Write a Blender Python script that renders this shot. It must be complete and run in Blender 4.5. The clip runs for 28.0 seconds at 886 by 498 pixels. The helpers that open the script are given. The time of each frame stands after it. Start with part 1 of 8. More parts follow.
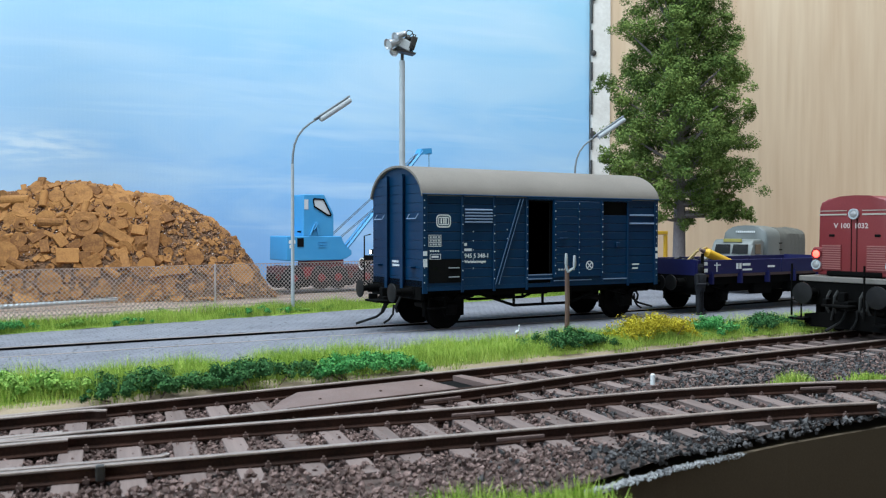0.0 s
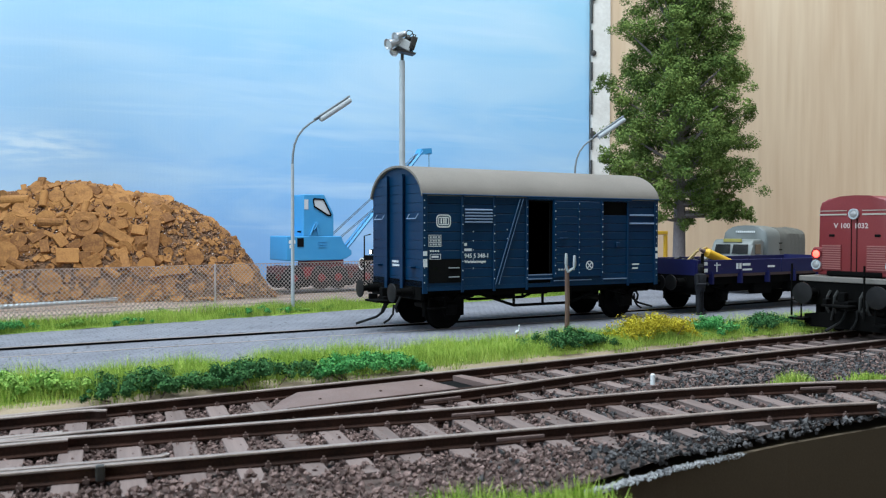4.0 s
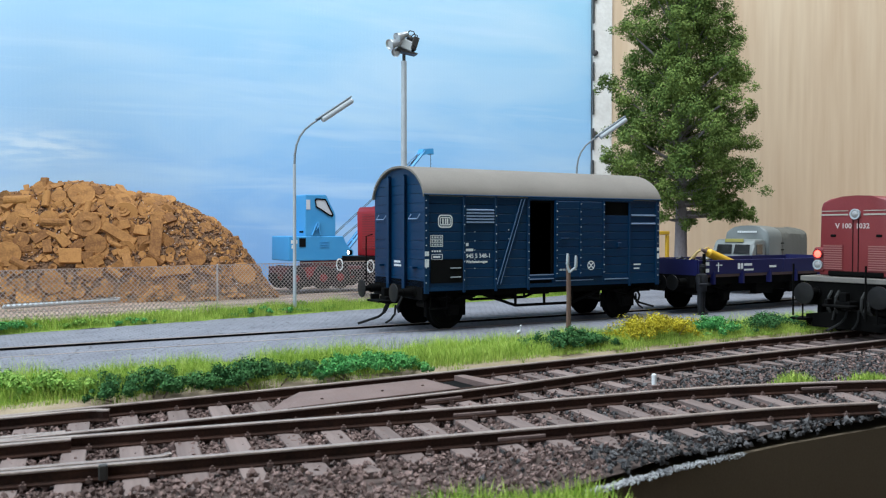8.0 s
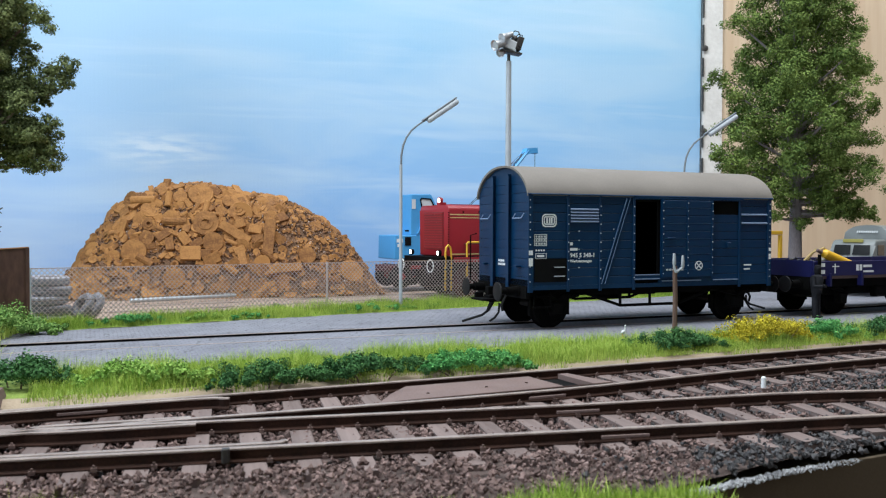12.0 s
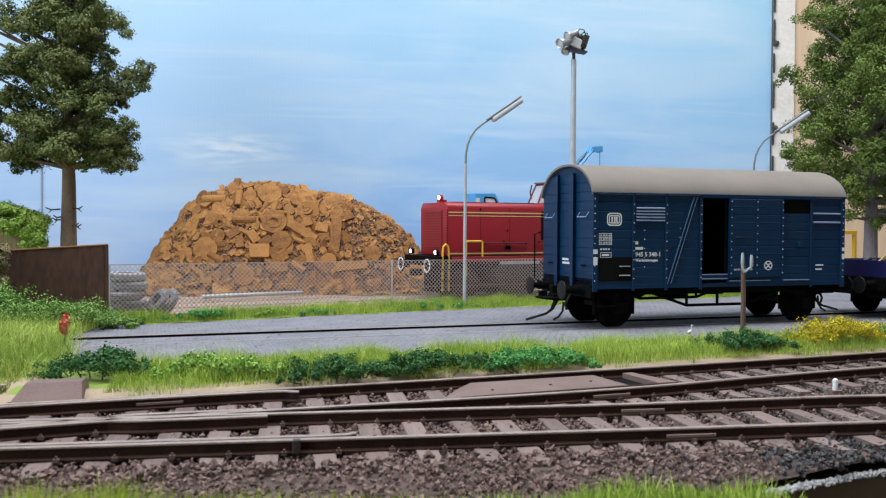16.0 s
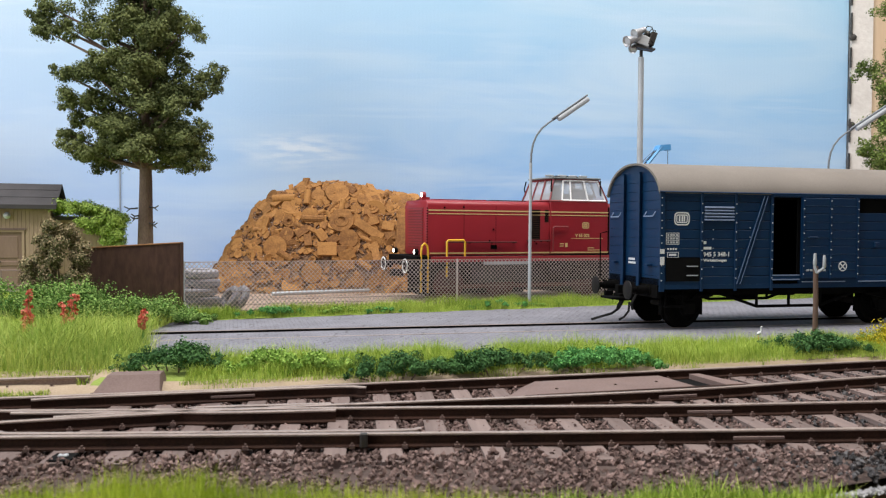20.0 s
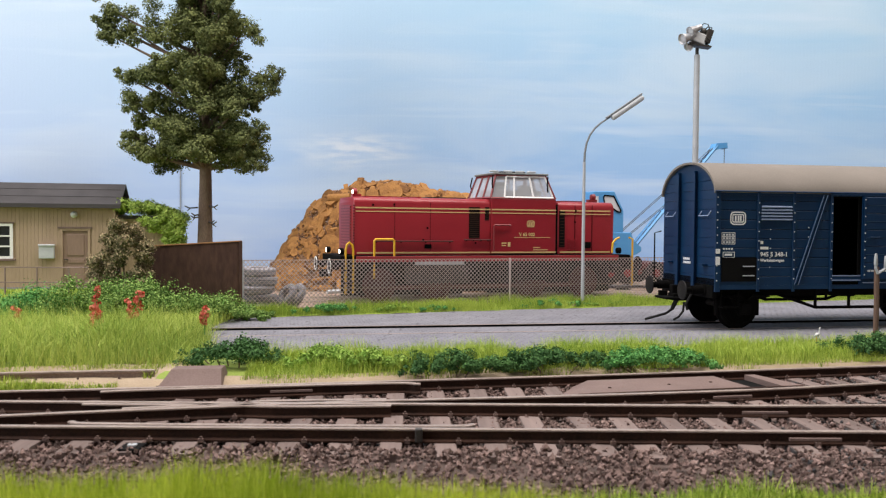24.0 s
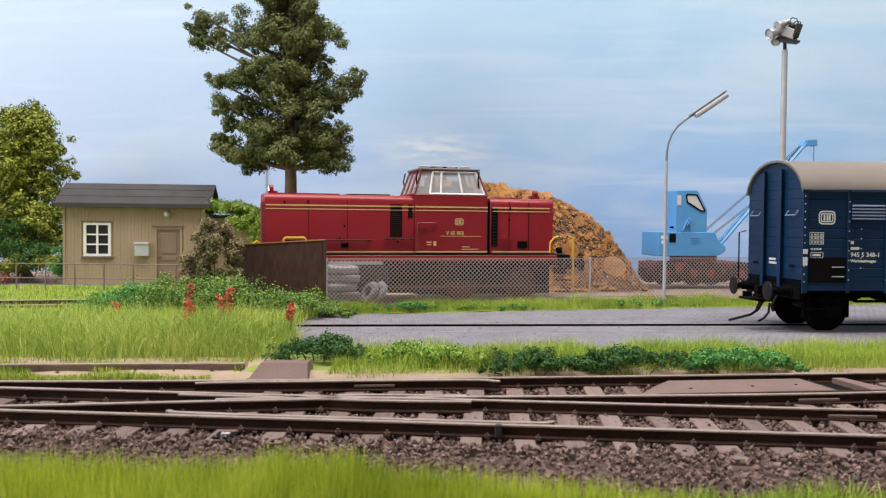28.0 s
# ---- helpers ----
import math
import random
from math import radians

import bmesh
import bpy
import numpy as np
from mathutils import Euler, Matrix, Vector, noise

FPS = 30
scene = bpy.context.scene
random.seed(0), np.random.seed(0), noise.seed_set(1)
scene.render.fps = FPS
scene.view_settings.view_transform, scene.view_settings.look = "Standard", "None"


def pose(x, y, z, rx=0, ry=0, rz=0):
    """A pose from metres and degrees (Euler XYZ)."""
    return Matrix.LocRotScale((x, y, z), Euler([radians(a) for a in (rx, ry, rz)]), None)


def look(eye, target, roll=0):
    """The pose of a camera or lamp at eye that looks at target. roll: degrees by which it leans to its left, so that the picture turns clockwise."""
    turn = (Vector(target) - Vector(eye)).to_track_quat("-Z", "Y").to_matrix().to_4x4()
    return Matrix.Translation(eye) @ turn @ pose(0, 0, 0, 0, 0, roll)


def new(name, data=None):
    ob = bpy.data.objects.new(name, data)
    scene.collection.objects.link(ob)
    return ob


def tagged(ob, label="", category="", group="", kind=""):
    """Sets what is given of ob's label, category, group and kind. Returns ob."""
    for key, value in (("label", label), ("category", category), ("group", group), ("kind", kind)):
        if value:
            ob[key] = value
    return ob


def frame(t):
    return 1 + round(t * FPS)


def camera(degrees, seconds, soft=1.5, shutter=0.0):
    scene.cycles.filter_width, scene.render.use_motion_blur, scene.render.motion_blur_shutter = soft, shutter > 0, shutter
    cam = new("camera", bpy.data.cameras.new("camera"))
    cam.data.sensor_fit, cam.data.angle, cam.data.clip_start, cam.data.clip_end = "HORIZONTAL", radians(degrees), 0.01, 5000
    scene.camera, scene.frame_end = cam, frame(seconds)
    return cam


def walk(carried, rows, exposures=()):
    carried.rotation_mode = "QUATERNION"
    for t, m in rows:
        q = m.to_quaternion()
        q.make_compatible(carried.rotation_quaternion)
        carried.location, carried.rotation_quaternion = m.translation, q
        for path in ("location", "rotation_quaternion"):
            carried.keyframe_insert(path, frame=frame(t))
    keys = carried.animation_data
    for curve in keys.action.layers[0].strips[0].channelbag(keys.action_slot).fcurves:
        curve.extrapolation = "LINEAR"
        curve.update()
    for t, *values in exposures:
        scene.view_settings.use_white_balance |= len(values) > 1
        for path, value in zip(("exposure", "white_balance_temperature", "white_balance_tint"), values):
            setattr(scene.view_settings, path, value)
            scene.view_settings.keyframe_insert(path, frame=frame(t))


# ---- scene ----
# A model railway in 1:45 scale. Plan numbers are in millimetres: x along the front track, y away from the camera.
MM = 0.001
cam = camera(55.05, 28.0, soft=1.2)
cam.data.dof.use_dof, cam.data.dof.focus_distance, cam.data.dof.aperture_fstop = True, 0.5, 58.0
# seconds, eye x, y, z in mm, then yaw, pitch and roll in degrees
PATH = [
    (0.0, 0.2, 0.4, 53.7, -19.53, -1.24, 0.06),
    (4.0, 0.2, 0.4, 53.7, -19.53, -1.24, 0.06),
    (7.3, 0.2, 0.4, 53.7, -19.53, -1.24, 0.06),
    (8.0, 0.1, -0.3, 53.8, -19.40, -1.24, 0.05),
    (8.5, -0.3, -0.9, 53.7, -18.61, -1.23, 0.06),
    (9.0, -0.6, -1.5, 53.5, -17.21, -1.21, 0.07),
    (9.5, -0.9, -2.2, 53.6, -16.56, -1.22, 0.08),
    (10.0, -1.0, -2.7, 53.7, -15.67, -1.25, 0.08),
    (10.5, -1.3, -3.7, 53.9, -14.73, -1.28, 0.11),
    (11.0, -1.7, -4.3, 53.9, -13.83, -1.30, 0.15),
    (11.5, -1.9, -4.6, 53.8, -13.16, -1.29, 0.17),
    (12.0, -1.8, -5.1, 53.8, -12.45, -1.31, 0.17),
    (12.5, -2.4, -5.5, 54.0, -11.87, -1.37, 0.24),
    (14.5, -2.7, -7.0, 53.9, -9.74, -1.41, 0.28),
    (15.0, -2.8, -7.2, 53.8, -9.45, -1.40, 0.30),
    (15.5, -3.0, -7.7, 53.8, -9.04, -1.42, 0.33),
    (16.0, -3.1, -8.2, 53.6, -8.21, -1.40, 0.30),
    (16.5, -2.8, -8.6, 53.8, -7.63, -1.42, 0.29),
    (17.0, -3.4, -8.9, 53.7, -7.31, -1.43, 0.35),
    (17.5, -3.2, -9.4, 53.7, -6.83, -1.42, 0.33),
    (18.0, -3.4, -9.8, 53.7, -6.14, -1.43, 0.35),
    (18.5, -3.5, -10.4, 53.7, -5.50, -1.46, 0.37),
    (19.0, -3.4, -10.7, 53.9, -5.04, -1.50, 0.40),
    (19.5, -3.6, -11.2, 53.8, -4.34, -1.50, 0.37),
    (20.0, -3.5, -11.4, 53.8, -3.83, -1.51, 0.40),
    (20.5, -3.5, -11.8, 53.8, -3.48, -1.51, 0.38),
    (21.0, -3.6, -12.0, 53.8, -3.07, -1.53, 0.40),
    (21.5, -3.5, -12.5, 53.8, -2.51, -1.53, 0.40),
    (23.5, -3.8, -15.0, 53.9, -0.89, -1.57, 0.45),
    (24.0, -4.2, -15.3, 54.0, -0.31, -1.61, 0.47),
    (24.5, -4.3, -15.8, 53.9, 0.26, -1.60, 0.48),
    (25.0, -4.3, -16.4, 53.7, 0.90, -1.57, 0.46),
    (25.5, -4.4, -16.7, 53.9, 1.62, -1.62, 0.43),
    (26.0, -4.3, -17.2, 53.8, 2.07, -1.62, 0.48),
    (26.5, -4.3, -18.1, 54.1, 3.00, -1.67, 0.44),
    (27.0, -4.4, -18.5, 53.7, 3.81, -1.64, 0.47),
    (27.5, -4.7, -19.1, 54.1, 4.45, -1.71, 0.50),
    (28.0, -4.4, -20.0, 54.1, 5.02, -1.71, 0.50),
]


def eye_pose(x, y, z, yaw, pitch, roll):
    a, b = radians(yaw), radians(pitch)
    way = Vector((-math.sin(a) * math.cos(b), math.cos(a) * math.cos(b), math.sin(b)))
    eye = Vector((x, y, z)) * MM
    return look(eye, eye + way, roll)


walk(cam, [(t, eye_pose(*row)) for t, *row in PATH],
     exposures=[(0.0, 0.0, 5520, 1.5), (9.0, 0.0, 5680, 3.5), (12.0, 0.0, 5850, 6.5), (17.0, 0.0, 6150, 10), (21.0, 0.0, 6700, 14), (28.0, 0.0, 6900, 17)])

# ---- world and lights ----
world = bpy.data.worlds.new("world")
scene.world = world
world.use_nodes = True
wn = world.node_tree.nodes
sky = wn.new("ShaderNodeTexSky")
sky.sky_type, sky.sun_disc, sky.sun_elevation, sky.sun_rotation = "NISHITA", False, radians(35), radians(200)
wn["Background"].inputs["Strength"].default_value = 0.1
world.node_tree.links.new(sky.outputs[0], wn["Background"].inputs["Color"])


def area_lamp(name, eye, target, w, h, watts, color):
    data = bpy.data.lights.new(name, "AREA")
    data.shape, data.size, data.size_y, data.energy, data.color = "RECTANGLE", w, h, watts, color
    ob = new(name, data)
    ob.matrix_world = look(eye, target)
    return ob


# daylight from the window in the room's left wall, and the ceiling panel above the layout
area_lamp("window_light", (-1.42, -0.30, 0.62), (0.1, 0.55, 0.03), 1.5, 1.1, 16, (0.93, 0.97, 1.0))
area_lamp("ceiling_light", (0.0, 0.30, 1.36), (0.0, 0.40, 0.0), 2.2, 0.7, 42.4, (1.0, 0.98, 0.95))


# ---- helpers for shapes, in millimetres ----
def v3(p):
    return Vector(p)


def box(bm, x0, x1, y0, y1, z0, z1, bevel=0.0):
    vs = [bm.verts.new((x, y, z)) for x in (x0, x1) for y in (y0, y1) for z in (z0, z1)]
    fs = [bm.faces.new([vs[i] for i in q]) for q in ((0, 1, 3, 2), (4, 6, 7, 5), (0, 4, 5, 1), (2, 3, 7, 6), (0, 2, 6, 4), (1, 5, 7, 3))]
    if bevel:
        es = list({e for f in fs for e in f.edges})
        bmesh.ops.bevel(bm, geom=es, offset=bevel, segments=1 if bevel < 0.4 else 2, affect="EDGES", profile=0.5)


def tube(bm, pts, r, seg=8, r2=None, caps=True):
    """A round bar along points; r may taper to r2."""
    pts = [v3(p) for p in pts]
    rings, up = [], None
    for i, p in enumerate(pts):
        d = (pts[min(i + 1, len(pts) - 1)] - pts[max(i - 1, 0)]).normalized()
        if up is None:
            up = Vector((0, 0, 1)) if abs(d.z) < 0.9 else Vector((1, 0, 0))
        a = d.cross(up).normalized()
        b = a.cross(d)
        k = r if r2 is None else r + (r2 - r) * i / (len(pts) - 1)
        rings.append([bm.verts.new(p + a * math.cos(w) * k + b * math.sin(w) * k) for w in (2 * math.pi * j / seg for j in range(seg))])
        up = b
    for q, s in zip(rings, rings[1:]):
        for j in range(seg):
            bm.faces.new((q[j], q[(j + 1) % seg], s[(j + 1) % seg], s[j]))
    if caps:
        bm.faces.new(rings[0][::-1])
        bm.faces.new(rings[-1])


def lathe(bm, base, axis, profile, seg=16):
    """Rings of (distance along axis, radius) turned about the axis through base."""
    base, d = v3(base), v3(axis).normalized()
    a = d.orthogonal().normalized()
    b = d.cross(a)
    rings = []
    for h, k in profile:
        c = base + d * h
        rings.append([bm.verts.new(c + (a * math.cos(w) + b * math.sin(w)) * max(k, 0.001)) for w in (2 * math.pi * j / seg for j in range(seg))])
    for q, s in zip(rings, rings[1:]):
        for j in range(seg):
            bm.faces.new((q[j], q[(j + 1) % seg], s[(j + 1) % seg], s[j]))
    bm.faces.new(rings[0][::-1])
    bm.faces.new(rings[-1])


def prism(bm, outline, axis, lo, hi):
    """An outline of two coordinates pushed along 'x', 'y' or 'z' from lo to hi."""
    def at(u, w, k):
        return {"x": (k, u, w), "y": (u, k, w), "z": (u, w, k)}[axis]
    a = [bm.verts.new(at(u, w, lo)) for u, w in outline]
    b = [bm.verts.new(at(u, w, hi)) for u, w in outline]
    bm.faces.new(a[::-1])
    bm.faces.new(b)
    n = len(a)
    for j in range(n):
        bm.faces.new((a[j], a[(j + 1) % n], b[(j + 1) % n], b[j]))


def ring_plate(bm, outer, inner, axis, lo, hi):
    """A frame between two outlines with as many points each."""
    def at(u, w, k):
        return {"x": (k, u, w), "y": (u, k, w), "z": (u, w, k)}[axis]
    A = [[bm.verts.new(at(u, w, k)) for u, w in o] for o in (outer, inner) for k in (lo, hi)]
    n = len(outer)
    for j in range(n):
        i = (j + 1) % n
        for p, q in ((0, 1), (3, 2), (1, 3), (2, 0)):
            bm.faces.new((A[p][j], A[p][i], A[q][i], A[q][j]))


def mesh_of(name, bm, material, smooth=False, fix=True):
    if fix:
        bmesh.ops.recalc_face_normals(bm, faces=bm.faces)
    for v in bm.verts:
        v.co *= MM
    me = bpy.data.meshes.new(name)
    for f in bm.faces:
        f.smooth = smooth
    bm.to_mesh(me)
    bm.free()
    me.materials.append(material)
    if smooth:
        me.set_sharp_from_angle(angle=radians(40))
    return me


def part(name, bm, material, parent=None, label="", smooth=False):
    ob = new(name, mesh_of(name, bm, material, smooth))
    ob.parent = parent
    return tagged(ob, label)


def shared(name, me, parent, m=None):
    """One more piece on a mesh that exists."""
    ob = new(name, me)
    ob.parent = parent
    if m is not None:
        ob.matrix_basis = m
    return ob


def thing(name, x, y, z, rz=0, label="", category="", group="", kind=""):
    ob = new(name)
    ob.empty_display_size = 0.01
    ob.matrix_basis = pose(x * MM, y * MM, z * MM, 0, 0, rz)
    return tagged(ob, label, category, group, kind)


def at_mm(x, y, z, rx=0, ry=0, rz=0):
    return pose(x * MM, y * MM, z * MM, rx, ry, rz)


def soup(name, verts, faces, material, label="", category="", kind="stuff", parent=None, smooth=False):
    """Many small faces as one mesh, from arrays in millimetres."""
    me = bpy.data.meshes.new(name)
    me.from_pydata((np.asarray(verts) * MM).tolist(), [], faces if isinstance(faces, list) else faces.tolist())
    me.materials.append(material)
    if smooth:
        me.shade_smooth()
    ob = new(name, me)
    ob.parent = parent
    return tagged(ob, label, category, kind=kind)



def words(name, text, size, material, parent, m, label=""):
    """Flat lettering, as a mesh; size is the height of capitals in mm."""
    cu = bpy.data.curves.new(name, "FONT")
    cu.body, cu.size, cu.extrude, cu.offset, cu.align_x, cu.resolution_u = text, size * 1.4 * MM, 0.00003, 0.00007, "LEFT", 2
    tmp = bpy.data.objects.new(name, cu)
    scene.collection.objects.link(tmp)
    bpy.context.view_layer.update()
    me = bpy.data.meshes.new_from_object(tmp.evaluated_get(bpy.context.evaluated_depsgraph_get()))
    bpy.data.objects.remove(tmp)
    bpy.data.curves.remove(cu)
    me.materials.clear()
    me.materials.append(material)
    ob = new(name, me)
    ob.parent = parent
    ob.matrix_basis = m
    return tagged(ob, label)


# ---- materials ----
def mat(name, c1, c2=None, scale=300.0, rough=0.6, bump=0.0, metal=0.0, coat=0.0, fine=1500.0, spread=0.0, island=0.0, stretch=None, spec=0.5):
    """A surface of two colours mixed by coarse and fine noise, with relief; spread varies it from object to object, island from piece to piece."""
    m = bpy.data.materials.new(name)
    m.use_nodes = True
    N, L = m.node_tree.nodes, m.node_tree.links
    b = N["Principled BSDF"]
    b.inputs["Roughness"].default_value, b.inputs["Metallic"].default_value = rough, metal
    b.inputs["Coat Weight"].default_value, b.inputs["Specular IOR Level"].default_value = coat, spec
    c2 = c2 or tuple(k * 0.8 for k in c1)
    tc, mp = N.new("ShaderNodeTexCoord"), N.new("ShaderNodeMapping")
    L.new(tc.outputs["Object"], mp.inputs["Vector"])
    if stretch:
        mp.inputs["Scale"].default_value = stretch
    n1, n2 = N.new("ShaderNodeTexNoise"), N.new("ShaderNodeTexNoise")
    for n, s in ((n1, scale), (n2, fine)):
        n.inputs["Scale"].default_value, n.inputs["Detail"].default_value = s, 4
        L.new(mp.outputs[0], n.inputs["Vector"])
    add = N.new("ShaderNodeMath")
    add.operation = "MULTIPLY_ADD"
    add.inputs[1].default_value, add.inputs[2].default_value = 0.55, -0.02
    mid = N.new("ShaderNodeMath")
    mid.operation = "MULTIPLY_ADD"
    mid.inputs[1].default_value = 0.45
    L.new(n1.outputs["Fac"], add.inputs[0])
    L.new(n2.outputs["Fac"], mid.inputs[0])
    L.new(add.outputs[0], mid.inputs[2])
    last = mid
    for kind, amount in (("Random", spread), ("Random Per Island", island)):
        if amount:
            src = N.new("ShaderNodeObjectInfo") if kind == "Random" else N.new("ShaderNodeNewGeometry")
            v = N.new("ShaderNodeMath")
            v.operation = "MULTIPLY_ADD"
            v.inputs[1].default_value = amount
            L.new(src.outputs[kind], v.inputs[0])
            sub = N.new("ShaderNodeMath")
            sub.operation = "SUBTRACT"
            sub.inputs[1].default_value = amount / 2
            L.new(last.outputs[0], v.inputs[2])
            L.new(v.outputs[0], sub.inputs[0])
            last = sub
    ramp = N.new("ShaderNodeValToRGB")
    ramp.color_ramp.elements[0].position, ramp.color_ramp.elements[1].position = 0.3, 0.68
    ramp.color_ramp.elements[0].color, ramp.color_ramp.elements[1].color = (*c1, 1), (*c2, 1)
    L.new(last.outputs[0], ramp.inputs["Fac"])
    L.new(ramp.outputs["Color"], b.inputs["Base Color"])
    if bump:
        bn = N.new("ShaderNodeBump")
        bn.inputs["Strength"].default_value, bn.inputs["Distance"].default_value = bump, 0.0006
        L.new(n2.outputs["Fac"], bn.inputs["Height"])
        L.new(bn.outputs[0], b.inputs["Normal"])
    return m


def glow(name, color, strength):
    m = bpy.data.materials.new(name)
    m.use_nodes = True
    b = m.node_tree.nodes["Principled BSDF"]
    b.inputs["Base Color"].default_value = (*color, 1)
    b.inputs["Emission Color"].default_value, b.inputs["Emission Strength"].default_value = (*color, 1), strength
    return m


def glass(name, tint=(0.8, 0.85, 0.88), alpha=0.35):
    m = bpy.data.materials.new(name)
    m.use_nodes = True
    b = m.node_tree.nodes["Principled BSDF"]
    b.inputs["Base Color"].default_value = (*tint, 1)
    b.inputs["Roughness"].default_value = 0.06
    b.inputs["Alpha"].default_value = alpha
    return m


M_BLUE = mat("wagon_blue_paint", (0.0022, 0.0225, 0.066), (0.0045, 0.034, 0.092), 60, 0.42, 0.08, spec=0.3)
# lighter blue for highlights painted along the door's plank edges
M_BLUE_HIGHLIGHT = mat("highlight_blue_paint", (0.02, 0.07, 0.15), (0.06, 0.13, 0.24), 300, 0.45, 0.05)
M_ROOF = mat("grey_roof_paint", (0.165, 0.145, 0.125), (0.225, 0.20, 0.175), 40, 0.75, 0.05)
M_BLACK = mat("black_underframe", (0.0022, 0.0022, 0.0024), (0.006, 0.0056, 0.0052), 120, 0.75, 0.1, spec=0.06)
M_STEEL_DARK = mat("dark_steel", (0.035, 0.033, 0.032), (0.07, 0.062, 0.055), 200, 0.5, 0.1, 0.4)
M_BUFFER = mat("dull_black_steel", (0.008, 0.008, 0.009), (0.02, 0.019, 0.019), 200, 0.5, 0.1, spec=0.2)
M_WHITE = mat("white_lettering", (0.84, 0.85, 0.85), (0.72, 0.73, 0.73), 400, 0.6)
M_RED = mat("loco_red_paint", (0.255, 0.013, 0.021), (0.335, 0.020, 0.029), 40, 0.36, 0.03)
M_RED_OLD = mat("oxide_red_paint", (0.17, 0.020, 0.024), (0.235, 0.032, 0.035), 40, 0.45, 0.03)
M_CREAM = mat("cream_stripe", (0.72, 0.55, 0.24), (0.62, 0.46, 0.2), 100, 0.5)
M_YELLOW = mat("yellow_paint", (0.78, 0.47, 0.02), (0.68, 0.38, 0.02), 100, 0.45)
M_GREYCAB = mat("pale_grey_frame", (0.62, 0.64, 0.65), (0.5, 0.52, 0.53), 100, 0.5)
M_CRANE = mat("crane_blue_paint", (0.065, 0.29, 0.62), (0.10, 0.36, 0.68), 50, 0.45, 0.04)
M_SIGNALRED = mat("chassis_red", (0.30, 0.02, 0.025), (0.18, 0.018, 0.02), 100, 0.55)
M_DARKRED = mat("dull_dark_red", (0.05, 0.010, 0.010), (0.13, 0.022, 0.022), 100, 0.7)
M_NAVY = mat("navy_paint", (0.006, 0.007, 0.062), (0.012, 0.014, 0.09), 50, 0.45, 0.04)
M_GALV = mat("galvanised_metal", (0.38, 0.41, 0.44), (0.52, 0.55, 0.58), 150, 0.5, 0.05, 0.1)
M_RUSTRAIL = mat("rusty_rail_web", (0.014, 0.007, 0.005), (0.055, 0.024, 0.015), 90, 0.85, 0.25, spec=0.2)
M_RAILTOP = mat("worn_rail_head", (0.21, 0.16, 0.14), (0.38, 0.31, 0.275), 120, 0.45, 0.05, 0.25)
M_CLIP = mat("rusty_rail_clip", (0.07, 0.04, 0.033), (0.19, 0.125, 0.105), 200, 0.85, 0.2)
M_SLEEPER = mat("weathered_sleeper", (0.115, 0.084, 0.076), (0.225, 0.17, 0.155), 60, 0.9, 0.45, spread=0.3, stretch=(0.4, 1.5, 1))
M_BALLAST = mat("brown_ballast", (0.08, 0.05, 0.043), (0.25, 0.17, 0.15), 120, 0.95, 0.3, island=0.5)
M_BALLASTBED = mat("ballast_bed", (0.05, 0.034, 0.030), (0.16, 0.115, 0.10), 200, 0.95, 0.5)
